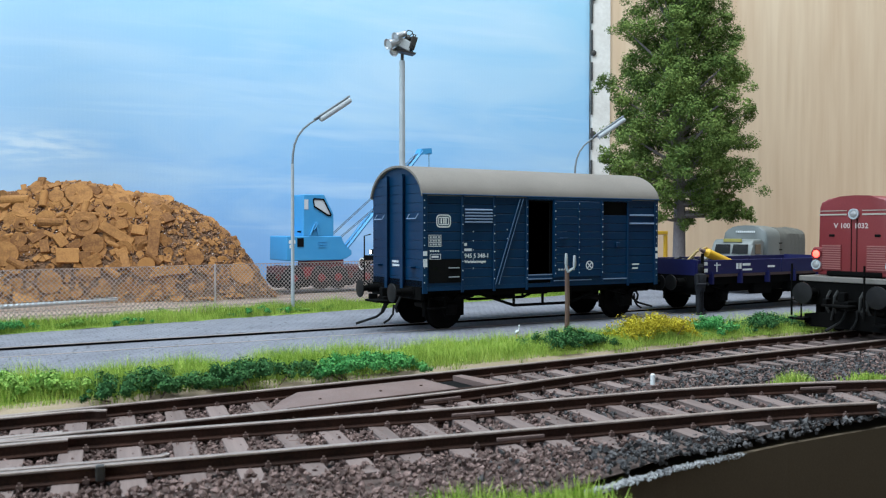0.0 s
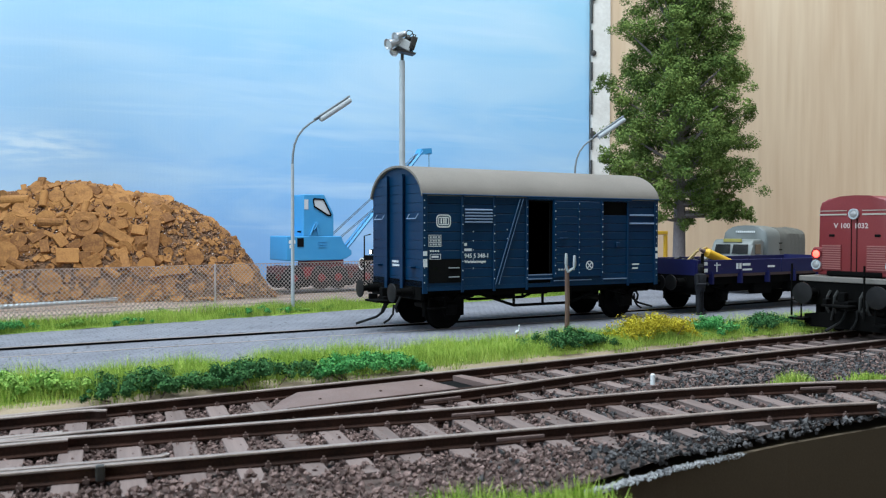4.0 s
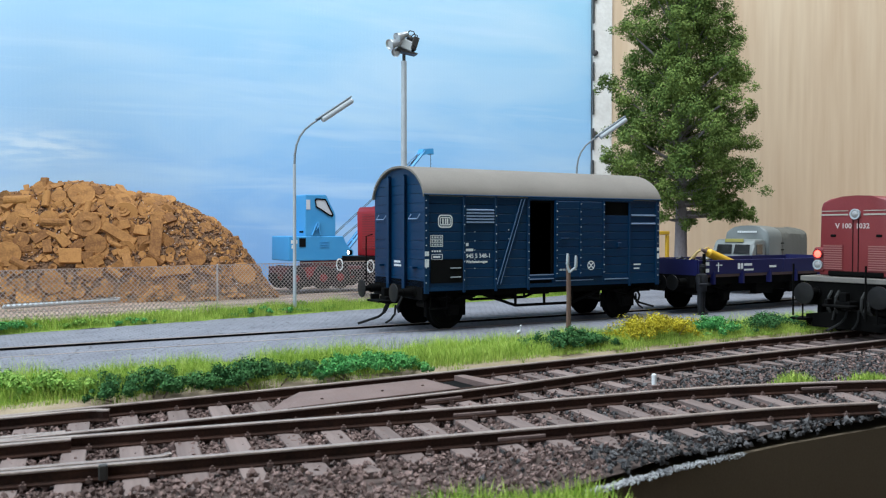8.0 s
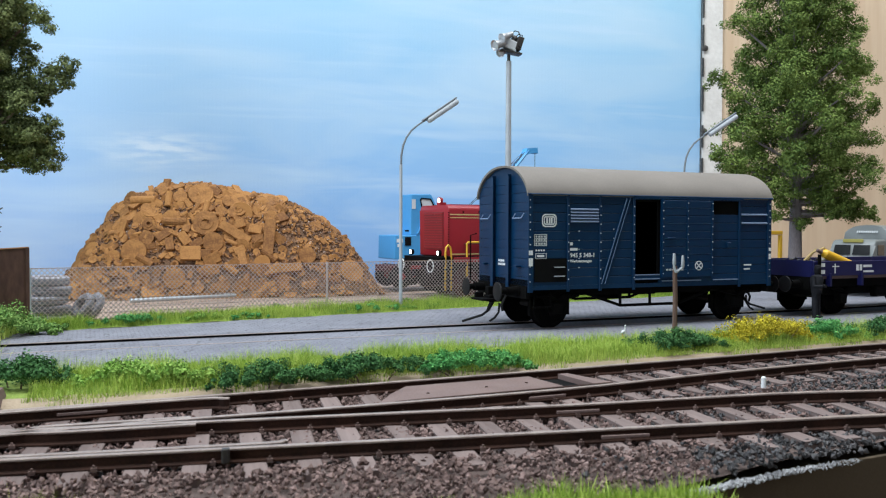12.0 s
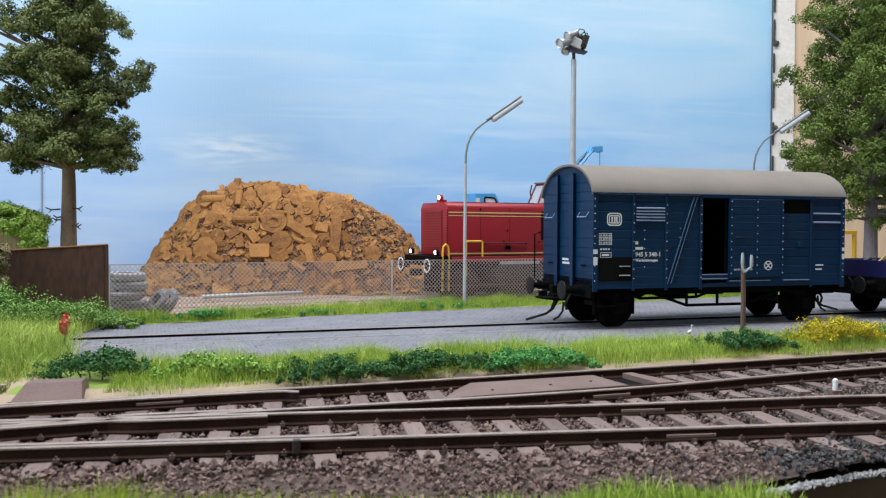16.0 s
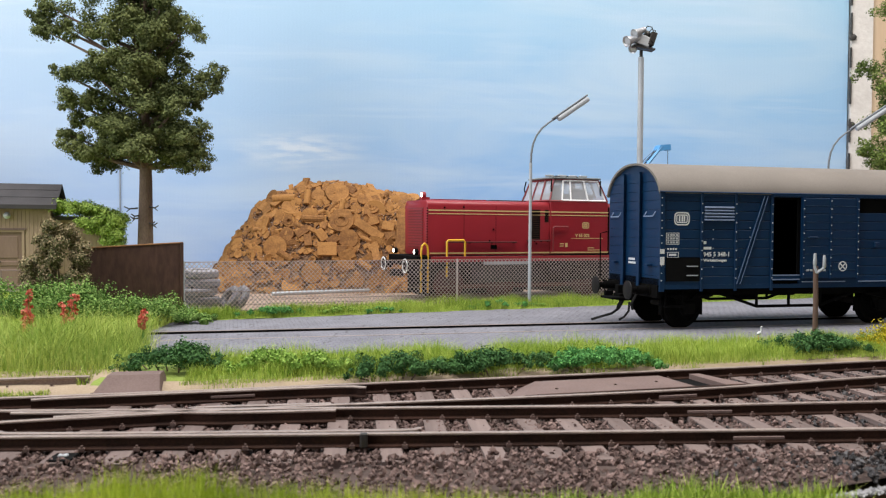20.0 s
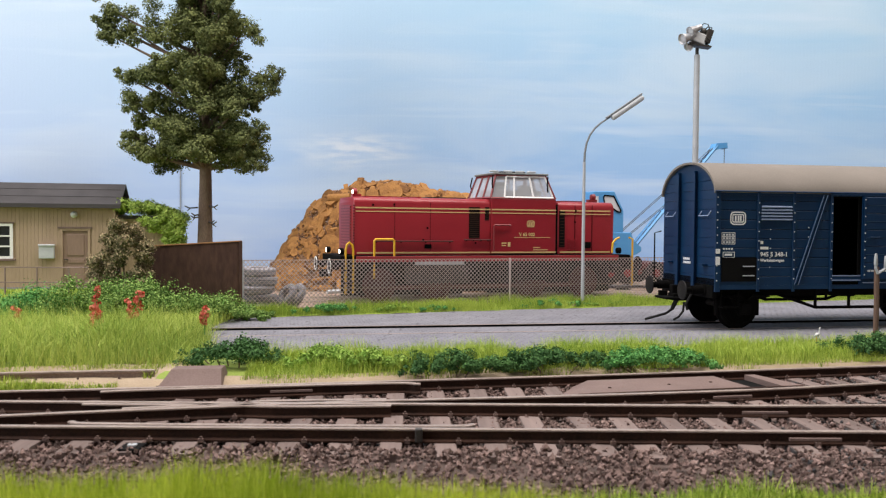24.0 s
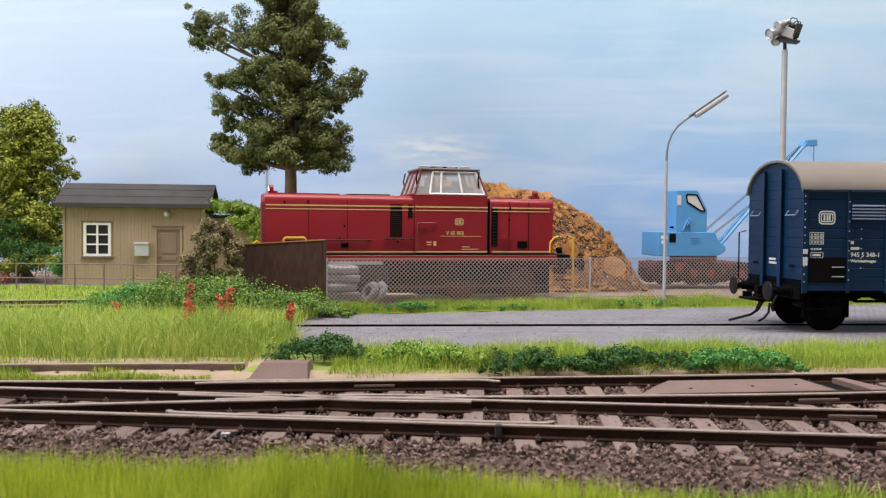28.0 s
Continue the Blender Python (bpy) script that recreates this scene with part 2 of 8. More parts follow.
def setts():
    """Small cobbles in rows, with dark joints."""
    m = mat("grey_cobbles_plain", (0.155, 0.155, 0.182), (0.26, 0.26, 0.293), 45, 0.88, 0.0)
    m.name = "grey_cobbles"
    N, L = m.node_tree.nodes, m.node_tree.links
    b = N["Principled BSDF"]
    old = b.inputs["Base Color"].links[0].from_socket
    mp = next(n for n in N if n.bl_idname == "ShaderNodeMapping")
    mp2 = N.new("ShaderNodeMapping")
    mp2.inputs["Rotation"].default_value = (0, 0, radians(-10.2))
    L.new(mp.inputs["Vector"].links[0].from_socket, mp2.inputs["Vector"])
    br = N.new("ShaderNodeTexBrick")
    br.inputs["Scale"].default_value, br.inputs["Brick Width"].default_value, br.inputs["Row Height"].default_value = 1.0, 0.0042, 0.0036
    br.inputs["Mortar Size"].default_value, br.inputs["Mortar Smooth"].default_value = 0.00045, 0.4
    br.inputs["Color1"].default_value, br.inputs["Color2"].default_value, br.inputs["Mortar"].default_value = (1, 1, 1, 1), (0.78, 0.78, 0.8, 1), (0.32, 0.32, 0.34, 1)
    L.new(mp2.outputs[0], br.inputs["Vector"])
    mx = N.new("ShaderNodeMix")
    mx.data_type, mx.blend_type = "RGBA", "MULTIPLY"
    mx.inputs["Factor"].default_value = 0.34
    L.new(old, mx.inputs["A"])
    L.new(br.outputs["Color"], mx.inputs["B"])
    # scattered dark worn joints
    mp4, n4, r4 = N.new("ShaderNodeMapping"), N.new("ShaderNodeTexNoise"), N.new("ShaderNodeMapRange")
    mp4.inputs["Scale"].default_value, mp4.inputs["Rotation"].default_value = (1.0, 0.3, 1), (0, 0, radians(-10.2))
    L.new(mp.inputs["Vector"].links[0].from_socket, mp4.inputs["Vector"])
    n4.inputs["Scale"].default_value, n4.inputs["Detail"].default_value = 420, 2
    L.new(mp4.outputs[0], n4.inputs["Vector"])
    r4.inputs["From Min"].default_value, r4.inputs["From Max"].default_value, r4.inputs["To Max"].default_value = 0.61, 0.69, 0.6
    L.new(n4.outputs["Fac"], r4.inputs["Value"])
    mx4 = N.new("ShaderNodeMix")
    mx4.data_type = "RGBA"
    mx4.inputs["B"].default_value = (0.05, 0.05, 0.055, 1)
    L.new(r4.outputs[0], mx4.inputs["Factor"])
    L.new(mx.outputs["Result"], mx4.inputs["A"])
    L.new(mx4.outputs["Result"], b.inputs["Base Color"])
    bn = N.new("ShaderNodeBump")
    bn.invert = True
    bn.inputs["Strength"].default_value, bn.inputs["Distance"].default_value = 0.7, 0.0005
    L.new(br.outputs["Fac"], bn.inputs["Height"])
    L.new(bn.outputs[0], b.inputs["Normal"])
    return m


M_COBBLE = setts()
M_DIRT = mat("brown_dirt", (0.22, 0.15, 0.115), (0.38, 0.28, 0.22), 60, 0.95, 0.5)
M_SAND = mat("pale_sand", (0.30, 0.23, 0.155), (0.44, 0.35, 0.25), 80, 0.95, 0.4)
M_GRASS = mat("bright_static_grass", (0.20, 0.33, 0.035), (0.56, 0.66, 0.14), 30, 0.75, 0, island=0.5, spec=0.2)
M_GRASSBASE = mat("grass_mat", (0.12, 0.19, 0.028), (0.30, 0.38, 0.07), 60, 0.9, 0.5)
M_BUSHDARK = mat("dark_green_foliage", (0.022, 0.075, 0.02), (0.08, 0.19, 0.055), 60, 0.8, 0, island=0.45, spec=0.2)
M_BUSHGREEN = mat("fresh_green_foliage", (0.045, 0.19, 0.045), (0.16, 0.41, 0.11), 60, 0.8, 0, island=0.45, spec=0.2)
M_BUSHYELLOW = mat("yellow_foliage", (0.30, 0.26, 0.012), (0.60, 0.50, 0.03), 60, 0.8, 0, island=0.6, spec=0.2)
M_BUSHBROWN = mat("brownish_foliage", (0.10, 0.11, 0.045), (0.42, 0.33, 0.20), 60, 0.85, 0, island=0.6, spec=0.2)
M_LEAFTREE = mat("tree_leaf", (0.045, 0.088, 0.016), (0.25, 0.33, 0.075), 28, 0.8, 0, island=0.25, spec=0.25)
M_LEAFPINE = mat("dusty_green_tree_leaf", (0.045, 0.068, 0.026), (0.22, 0.25, 0.09), 28, 0.85, 0, island=0.25, spec=0.2)
M_LEAFLIGHT = mat("yellow_green_leaf", (0.10, 0.15, 0.02), (0.36, 0.38, 0.07), 40, 0.8, 0, island=0.7, spec=0.2)
M_BARK = mat("bark", (0.10, 0.065, 0.05), (0.24, 0.17, 0.13), 90, 0.95, 0.8, stretch=(1, 1, 0.25))
M_BARKGREY = mat("grey_bark", (0.18, 0.155, 0.16), (0.34, 0.30, 0.30), 90, 0.95, 0.7, stretch=(1, 1, 0.25))
M_WEED = mat("light_green_weed", (0.12, 0.25, 0.03), (0.32, 0.48, 0.10), 60, 0.8, 0, island=0.6, spec=0.2)
M_WOOD = mat("sawn_wood", (0.15, 0.061, 0.016), (0.37, 0.176, 0.049), 160, 0.88, 0.7, fine=700, spread=0.32, island=0.25)
M_WOODBASE = mat("wood_rubble", (0.10, 0.058, 0.034), (0.27, 0.155, 0.085), 160, 0.95, 0.8)
M_RUSTWALL = mat("rusty_plate", (0.045, 0.020, 0.015), (0.125, 0.062, 0.042), 45, 0.85, 0.4, fine=500, stretch=(1, 1, 0.35))
M_PLATE = mat("rust_brown_steel_cover", (0.13, 0.085, 0.075), (0.20, 0.14, 0.125), 60, 0.8, 0.25)
M_HOUSE = mat("ochre_boards", (0.31, 0.225, 0.155), (0.41, 0.305, 0.215), 60, 0.85, 0.2, stretch=(1, 1, 0.15))
M_HOUSEDOOR = mat("brown_door_paint", (0.22, 0.145, 0.11), (0.28, 0.19, 0.15), 60, 0.7, 0.1, stretch=(1, 1, 0.2))
M_SLATE = mat("dark_roofing_felt", (0.035, 0.033, 0.035), (0.065, 0.06, 0.062), 60, 0.9, 0.3)
M_TARP = mat("grey_green_canvas", (0.10, 0.10, 0.086), (0.17, 0.165, 0.145), 25, 0.85, 0.4)
M_TRUCK = mat("grey_truck_paint", (0.15, 0.165, 0.16), (0.20, 0.215, 0.21), 60, 0.45, 0.05)
M_POLE = mat("weathered_post", (0.10, 0.058, 0.042), (0.20, 0.125, 0.095), 60, 0.9, 0.4, stretch=(1, 1, 0.2))
M_FASCIA = mat("dark_brown_board", (0.075, 0.052, 0.028), (0.10, 0.072, 0.042), 20, 0.8, 0.1)
M_DARKGLASS = mat("dark_window", (0.02, 0.022, 0.025), (0.035, 0.038, 0.04), 50, 0.12)
# near-black: shade of interiors and recesses as colour, also for black parts
M_DARK = mat("black_and_shade", (0.004, 0.004, 0.004), (0.007, 0.007, 0.007), 50, 0.9, spec=0.1)
M_LAMPGLASS = mat("frosted_lamp_cover", (0.44, 0.47, 0.50), (0.60, 0.63, 0.66), 500, 0.25)
M_RUBBER = mat("black_rubber", (0.008, 0.008, 0.008), (0.018, 0.018, 0.018), 100, 0.8, spec=0.2)
M_POPPY = mat("red_petals", (0.52, 0.06, 0.035), (0.72, 0.22, 0.15), 100, 0.7, island=0.4)
M_GLOWWHITE = glow("lit_headlamp", (1.0, 0.93, 0.8), 9.0)
M_GLOWRED = glow("lit_tail_lamp", (1.0, 0.05, 0.03), 7.0)
M_CHROMED = mat("dull_chrome", (0.40, 0.41, 0.43), (0.62, 0.63, 0.65), 250, 0.32, 0.05, 0.6)


# ---- setting: the layout board, the backdrop, the room ----
def sheet(name, nx, ny, fn, material, label, kind="structure", smooth=True):
    """A grid surface: fn(u, v) gives a point in mm."""
    verts = [fn(i / nx, j / ny) for j in range(ny + 1) for i in range(nx + 1)]
    faces = [[j * (nx + 1) + i, j * (nx + 1) + i + 1, (j + 1) * (nx + 1) + i + 1, (j + 1) * (nx + 1) + i] for j in range(ny) for i in range(nx)]
    return soup(name, verts, faces, material, label, kind=kind, smooth=smooth)


def bump_z(x, y, amp, size):
    return amp * noise.noise((x / size, y / size, 3.7))


def road_track_y(x):
    return 424 + 0.18 * x


def road_rail_y(x):
    """Middle of the track in the road, bending away towards its far end."""
    return road_track_y(x) + 0.00045 * max(0, x - 330) ** 2


def road_far_y(x):
    return 511 + 0.36 * x if x > -110 else 471.4 + 0.55 * (x + 110)


def road_near_y(x):
    return 336 + 0.17 * x


def fence_y(x):
    return 528 + 0.361 * x


def loco_track_y(x):
    return 594 + 0.361 * x


def front_edge_y(x):
    """The board's front edge."""
    return float(np.interp(x, [-400, 30, 60, 92, 134, 181, 219, 262, 420], [120, 130, 165, 176, 190, 201, 207, 213, 232]))


# board under everything
bm = bmesh.new()
prism(bm, [(-1100, 60), (40, 60), (62, 167), (92, 176), (134, 190), (181, 201), (219, 207), (262, 213), (420, 235), (1300, 300), (1300, 1000), (-1100, 1000)], "z", -60, -9.6)
tagged(part("ground", bm, M_FASCIA), "brown earth-covered baseboard of the model railway", kind="structure")
bm = bmesh.new()
prism(bm, [(-1200, -400), (1400, -400), (1400, 640), (-1200, 640)], "z", -120, -95)
tagged(part("table_front", bm, M_FASCIA), "dark brown board in front of the layout", kind="structure")

# ground sheet behind the tracks
sheet("ground_dirt", 90, 60, lambda u, v: ((x := -900 + 2100 * u), (y := 306 + max(0, x) * 0.235 + (690 - max(0, x) * 0.235) * v), (-3.2 if x > -210 and road_near_y(x) + 12 < y < road_far_y(x) - 12 else -1.2) + bump_z(x, y, 0.8, 40)), M_DIRT,
      "brown sandy earth of the yard")
# cobbled road with the rails let into it
def road_point(u, v):
    """The road lies a little lower between its two rails than beside them."""
    x, j = -200 + 900 * u, round(v * 28)
    c = road_rail_y(x)
    if j <= 10:
        y, z = road_near_y(x) + (c - 16.9 - road_near_y(x)) * j / 10, 0.28
    elif j <= 17:
        y, z = c - 16.2 + 32.4 * (j - 11) / 6, -0.85
    else:
        y, z = c + 16.9 + (road_far_y(x) - c - 16.9) * (j - 18) / 10, 0.28
    return x, y, z + bump_z(x, y, 0.25 if abs(y - c) > 20 else 0.06, 25)


sheet("road", 80, 28, road_point, M_COBBLE, "grey cobbled loading road with a rail let in")
# ballast bed
sheet("ballast_bed", 120, 20, lambda u, v: ((x := -420 + 900 * u), (y := max(front_edge_y(x) + 2, 150) + (296 + 0.2 * x - max(front_edge_y(x) + 2, 150)) * v),
      -5.4 - 2.4 * max(0, min(1, (200 - y) / 24)) * (1 if x > 60 else 0.5) + bump_z(x, y, 0.6, 9)), M_BALLASTBED, "brown ballast bed under the tracks")

# painted sky board, its corner post and the wooden wall
def sky_paint():
    m = bpy.data.materials.new("painted_sky")
    m.use_nodes = True
    N, L = m.node_tree.nodes, m.node_tree.links
    b = N["Principled BSDF"]
    b.inputs["Roughness"].default_value = 0.6
    tc = N.new("ShaderNodeTexCoord")
    sep = N.new("ShaderNodeSeparateXYZ")
    L.new(tc.outputs["Object"], sep.inputs[0])
    grad = N.new("ShaderNodeMapRange")
    grad.inputs["From Min"].default_value, grad.inputs["From Max"].default_value = 0.0, 0.34
    L.new(sep.outputs["Z"], grad.inputs["Value"])
    ramp = N.new("ShaderNodeValToRGB")
    e = ramp.color_ramp.elements
    e[0].position, e[0].color = 0.0, (0.25, 0.46, 0.84, 1)
    e[1].position, e[1].color = 1.0, (0.41, 0.67, 0.86, 1)
    k = e.new(0.45)
    k.color = (0.33, 0.57, 0.86, 1)
    L.new(grad.outputs[0], ramp.inputs["Fac"])
    mp = N.new("ShaderNodeMapping")
    mp.inputs["Scale"].default_value, mp.inputs["Rotation"].default_value = (1.6, 1.0, 6.5), (0, 0.16, 0)
    L.new(tc.outputs["Object"], mp.inputs["Vector"])
    n1 = N.new("ShaderNodeTexNoise")
    n1.inputs["Scale"].default_value, n1.inputs["Detail"].default_value, n1.inputs["Distortion"].default_value = 2.6, 6, 0.5
    L.new(mp.outputs[0], n1.inputs["Vector"])
    cr = N.new("ShaderNodeMapRange")
    cr.inputs["From Min"].default_value, cr.inputs["From Max"].default_value = 0.46, 0.86
    L.new(n1.outputs["Fac"], cr.inputs["Value"])
    mix = N.new("ShaderNodeMix")
    mix.data_type = "RGBA"
    L.new(cr.outputs[0], mix.inputs["Factor"])
    L.new(ramp.outputs["Color"], mix.inputs["A"])
    mix.inputs["B"].default_value = (0.60, 0.76, 0.90, 1)
    # paler and greyer to one side
    side = N.new("ShaderNodeMapRange")
    side.inputs["From Min"].default_value, side.inputs["From Max"].default_value = 0.15, -0.55
    side.inputs["To Max"].default_value = 0.55
    L.new(sep.outputs["X"], side.inputs["Value"])
    mix2 = N.new("ShaderNodeMix")
    mix2.data_type = "RGBA"
    L.new(side.outputs[0], mix2.inputs["Factor"])
    L.new(mix.outputs["Result"], mix2.inputs["A"])
    mix2.inputs["B"].default_value = (0.62, 0.70, 0.87, 1)
    # long white brush strokes
    mp3, n3, cr3 = N.new("ShaderNodeMapping"), N.new("ShaderNodeTexNoise"), N.new("ShaderNodeMapRange")
    mp3.inputs["Scale"].default_value, mp3.inputs["Rotation"].default_value = (2.2, 1.0, 34), (0, 0.1, 0)
    n3.inputs["Scale"].default_value, n3.inputs["Detail"].default_value, n3.inputs["Distortion"].default_value = 2.0, 4, 0.3
    cr3.inputs["From Min"].default_value, cr3.inputs["From Max"].default_value, cr3.inputs["To Max"].default_value = 0.56, 0.80, 0.55
    L.new(tc.outputs["Object"], mp3.inputs["Vector"])
    L.new(mp3.outputs[0], n3.inputs["Vector"])
    L.new(n3.outputs["Fac"], cr3.inputs["Value"])
    mix3 = N.new("ShaderNodeMix")
    mix3.data_type = "RGBA"
    L.new(cr3.outputs[0], mix3.inputs["Factor"])
    L.new(mix2.outputs["Result"], mix3.inputs["A"])
    mix3.inputs["B"].default_value = (0.62, 0.77, 0.94, 1)
    # one patch of dry white brushwork
    mp5, ln5, r5 = N.new("ShaderNodeMapping"), N.new("ShaderNodeVectorMath"), N.new("ShaderNodeMapRange")
    mp5.vector_type = "POINT"
    mp5.inputs["Location"].default_value, mp5.inputs["Scale"].default_value = (0.092 / 0.075, 0, -0.131 / 0.024), (1 / 0.075, 0, 1 / 0.024)
    ln5.operation = "LENGTH"
    r5.inputs["From Min"].default_value, r5.inputs["From Max"].default_value = 1.0, 0.2
    L.new(tc.outputs["Object"], mp5.inputs["Vector"])
    L.new(mp5.outputs[0], ln5.inputs[0])
    L.new(ln5.outputs["Value"], r5.inputs["Value"])
    mp6, n6, r6 = N.new("ShaderNodeMapping"), N.new("ShaderNodeTexNoise"), N.new("ShaderNodeMapRange")
    mp6.inputs["Scale"].default_value = (0.45, 1, 2.6)
    n6.inputs["Scale"].default_value, n6.inputs["Detail"].default_value = 70, 4
    r6.inputs["From Min"].default_value, r6.inputs["From Max"].default_value, r6.inputs["To Max"].default_value = 0.40, 0.62, 0.85
    L.new(tc.outputs["Object"], mp6.inputs["Vector"])
    L.new(mp6.outputs[0], n6.inputs["Vector"])
    L.new(n6.outputs["Fac"], r6.inputs["Value"])
    m5 = N.new("ShaderNodeMath")
    m5.operation = "MULTIPLY"
    L.new(r5.outputs[0], m5.inputs[0])
    L.new(r6.outputs[0], m5.inputs[1])
    mix5 = N.new("ShaderNodeMix")
    mix5.data_type = "RGBA"
    L.new(m5.outputs[0], mix5.inputs["Factor"])
    L.new(mix3.outputs["Result"], mix5.inputs["A"])
    mix5.inputs["B"].default_value = (0.72, 0.82, 0.95, 1)
    L.new(mix5.outputs["Result"], b.inputs["Base Color"])
    n2 = N.new("ShaderNodeTexNoise")
    n2.inputs["Scale"].default_value, n2.inputs["Detail"].default_value = 500, 3
    L.new(mp.outputs[0], n2.inputs["Vector"])
    bn = N.new("ShaderNodeBump")
    bn.inputs["Strength"].default_value, bn.inputs["Distance"].default_value = 0.25, 0.0005
    L.new(n2.outputs["Fac"], bn.inputs["Height"])
    # upright ribs of the corrugated board
    wv, bn2 = N.new("ShaderNodeTexWave"), N.new("ShaderNodeBump")
    wv.bands_direction = "X"
    wv.inputs["Scale"].default_value, wv.inputs["Distortion"].default_value = 78, 0.0
    bn2.inputs["Strength"].default_value, bn2.inputs["Distance"].default_value = 0.045, 0.0004
    L.new(tc.outputs["Object"], wv.inputs["Vector"])
    L.new(wv.outputs["Fac"], bn2.inputs["Height"])
    L.new(bn.outputs[0], bn2.inputs["Normal"])
    L.new(bn2.outputs[0], b.inputs["Normal"])
    return m


def wood_wall():
    m = bpy.data.materials.new("beech_veneer")
    m.use_nodes = True
    N, L = m.node_tree.nodes, m.node_tree.links
    b = N["Principled BSDF"]
    b.inputs["Roughness"].default_value = 0.5
    tc, mp = N.new("ShaderNodeTexCoord"), N.new("ShaderNodeMapping")
    mp.inputs["Scale"].default_value = (1, 1, 0.06)
    L.new(tc.outputs["Object"], mp.inputs["Vector"])
    n1, n2 = N.new("ShaderNodeTexNoise"), N.new("ShaderNodeTexNoise")
    n1.inputs["Scale"].default_value, n2.inputs["Scale"].default_value = 18, 140
    mx = N.new("ShaderNodeMath")
    mx.operation = "MULTIPLY_ADD"
    mx.inputs[1].default_value = 0.5
    for n in (n1, n2):
        n.inputs["Detail"].default_value = 5
        L.new(mp.outputs[0], n.inputs["Vector"])
    h = N.new("ShaderNodeMath")
    h.operation = "MULTIPLY"
    h.inputs[1].default_value = 0.5
    L.new(n1.outputs["Fac"], h.inputs[0])
    L.new(n2.outputs["Fac"], mx.inputs[0])
    L.new(h.outputs[0], mx.inputs[2])
    ramp = N.new("ShaderNodeValToRGB")
    ramp.color_ramp.elements[0].position, ramp.color_ramp.elements[1].position = 0.35, 0.65
    ramp.color_ramp.elements[0].color, ramp.color_ramp.elements[1].color = (0.59, 0.43, 0.285, 1), (0.71, 0.56, 0.395, 1)
    L.new(mx.outputs[0], ramp.inputs["Fac"])
    L.new(ramp.outputs["Color"], b.inputs["Base Color"])
    return m


M_SKY, M_BEECH = sky_paint(), wood_wall()
M_PLASTER = mat("white_plaster", (0.60, 0.565, 0.525), (0.76, 0.73, 0.69), 45, 0.9, 0.7, fine=260)
M_ROOM = mat("room_wall_paint", (0.22, 0.215, 0.205), (0.27, 0.265, 0.255), 3, 0.9)
CORNER = (505, 902)
bm = bmesh.new()
prism(bm, [(-1100, 812), CORNER, (CORNER[0], CORNER[1] + 10), (-1100, 822)], "z", -40, 620)
tagged(part("backdrop", bm, M_SKY), "sky-blue painted backdrop board with brushed white clouds", kind="backdrop")
bm = bmesh.new()
prism(bm, [(507, 899), (528, 893), (534, 915), (510, 918)], "z", -40, 640, )
tagged(part("wall_post", bm, M_PLASTER), "rough white plastered corner post", kind="structure")
bm = bmesh.new()
prism(bm, [(529, 897), (1250, 712), (1255, 728), (534, 913)], "z", -40, 900)
tagged(part("wall_east", bm, M_BEECH), "light beech-veneered wooden wall", kind="structure")
bm = bmesh.new()
box(bm, -269.4, -268.2, 857.2, 858.6, -20, 330, 0.2)
tagged(part("trim_joint", bm, mat("grey_joint", (0.26, 0.31, 0.37), (0.33, 0.38, 0.44), 60, 0.8)), "grey joint between two backdrop panels", kind="structure")
for z, h in ((118, 20), (150, 26), (192, 30), (232, 22), (262, 30), (300, 34)):
    bm = bmesh.new()
    box(bm, 505.4, 506.8, 896.5, 899.5, z, z + h, 0.3)
    tagged(part("trim_gap", bm, M_STEEL_DARK), "dark gap in the backdrop's edge trim", kind="structure")
for z in (169, 265, 330):
    bm = bmesh.new()
    lathe(bm, (508, 897.5, z), (-0.5, -0.87, 0), [(0, 3.6), (1.2, 3.4), (1.6, 2.0), (1.8, 0.3)], 14)
    tagged(part("trim_screw", bm, M_STEEL_DARK), "grey screw cap on the backdrop's edge", kind="structure")
# room, with a window opening in the left wall
for nm, o, z0, z1 in (("wall_north", [(-1500, 1000), (1500, 1000), (1500, 1020), (-1500, 1020)], -800, 1400), ("wall_right", [(1500, -1300), (1520, -1300), (1520, 1020), (1500, 1020)], -800, 1400),
                      ("wall_south", [(-1500, -1320), (1500, -1320), (1500, -1300), (-1500, -1300)], -800, 1400),
                      ("wall_left_1", [(-1520, -1300), (-1500, -1300), (-1500, -1060), (-1520, -1060)], -800, 1400), ("wall_left_2", [(-1520, 460), (-1500, 460), (-1500, 1000), (-1520, 1000)], -800, 1400),
                      ("wall_left_3", [(-1520, -1060), (-1500, -1060), (-1500, 460), (-1520, 460)], -800, 50), ("wall_left_4", [(-1520, -1060), (-1500, -1060), (-1500, 460), (-1520, 460)], 1190, 1400)):
    bm = bmesh.new()
    prism(bm, o, "z", z0, z1)
    tagged(part(nm, bm, M_ROOM), "plain pale room wall", kind="structure")
for nm, z0, z1 in (("floor", -820, -800), ("ceiling", 1400, 1420)):
    bm = bmesh.new()
    box(bm, -1520, 1520, -1320, 1020, z0, z1)
    tagged(part(nm, bm, M_ROOM), "plain room " + nm, kind="structure")


# ---- tracks ----
RNG = np.random.default_rng(7)


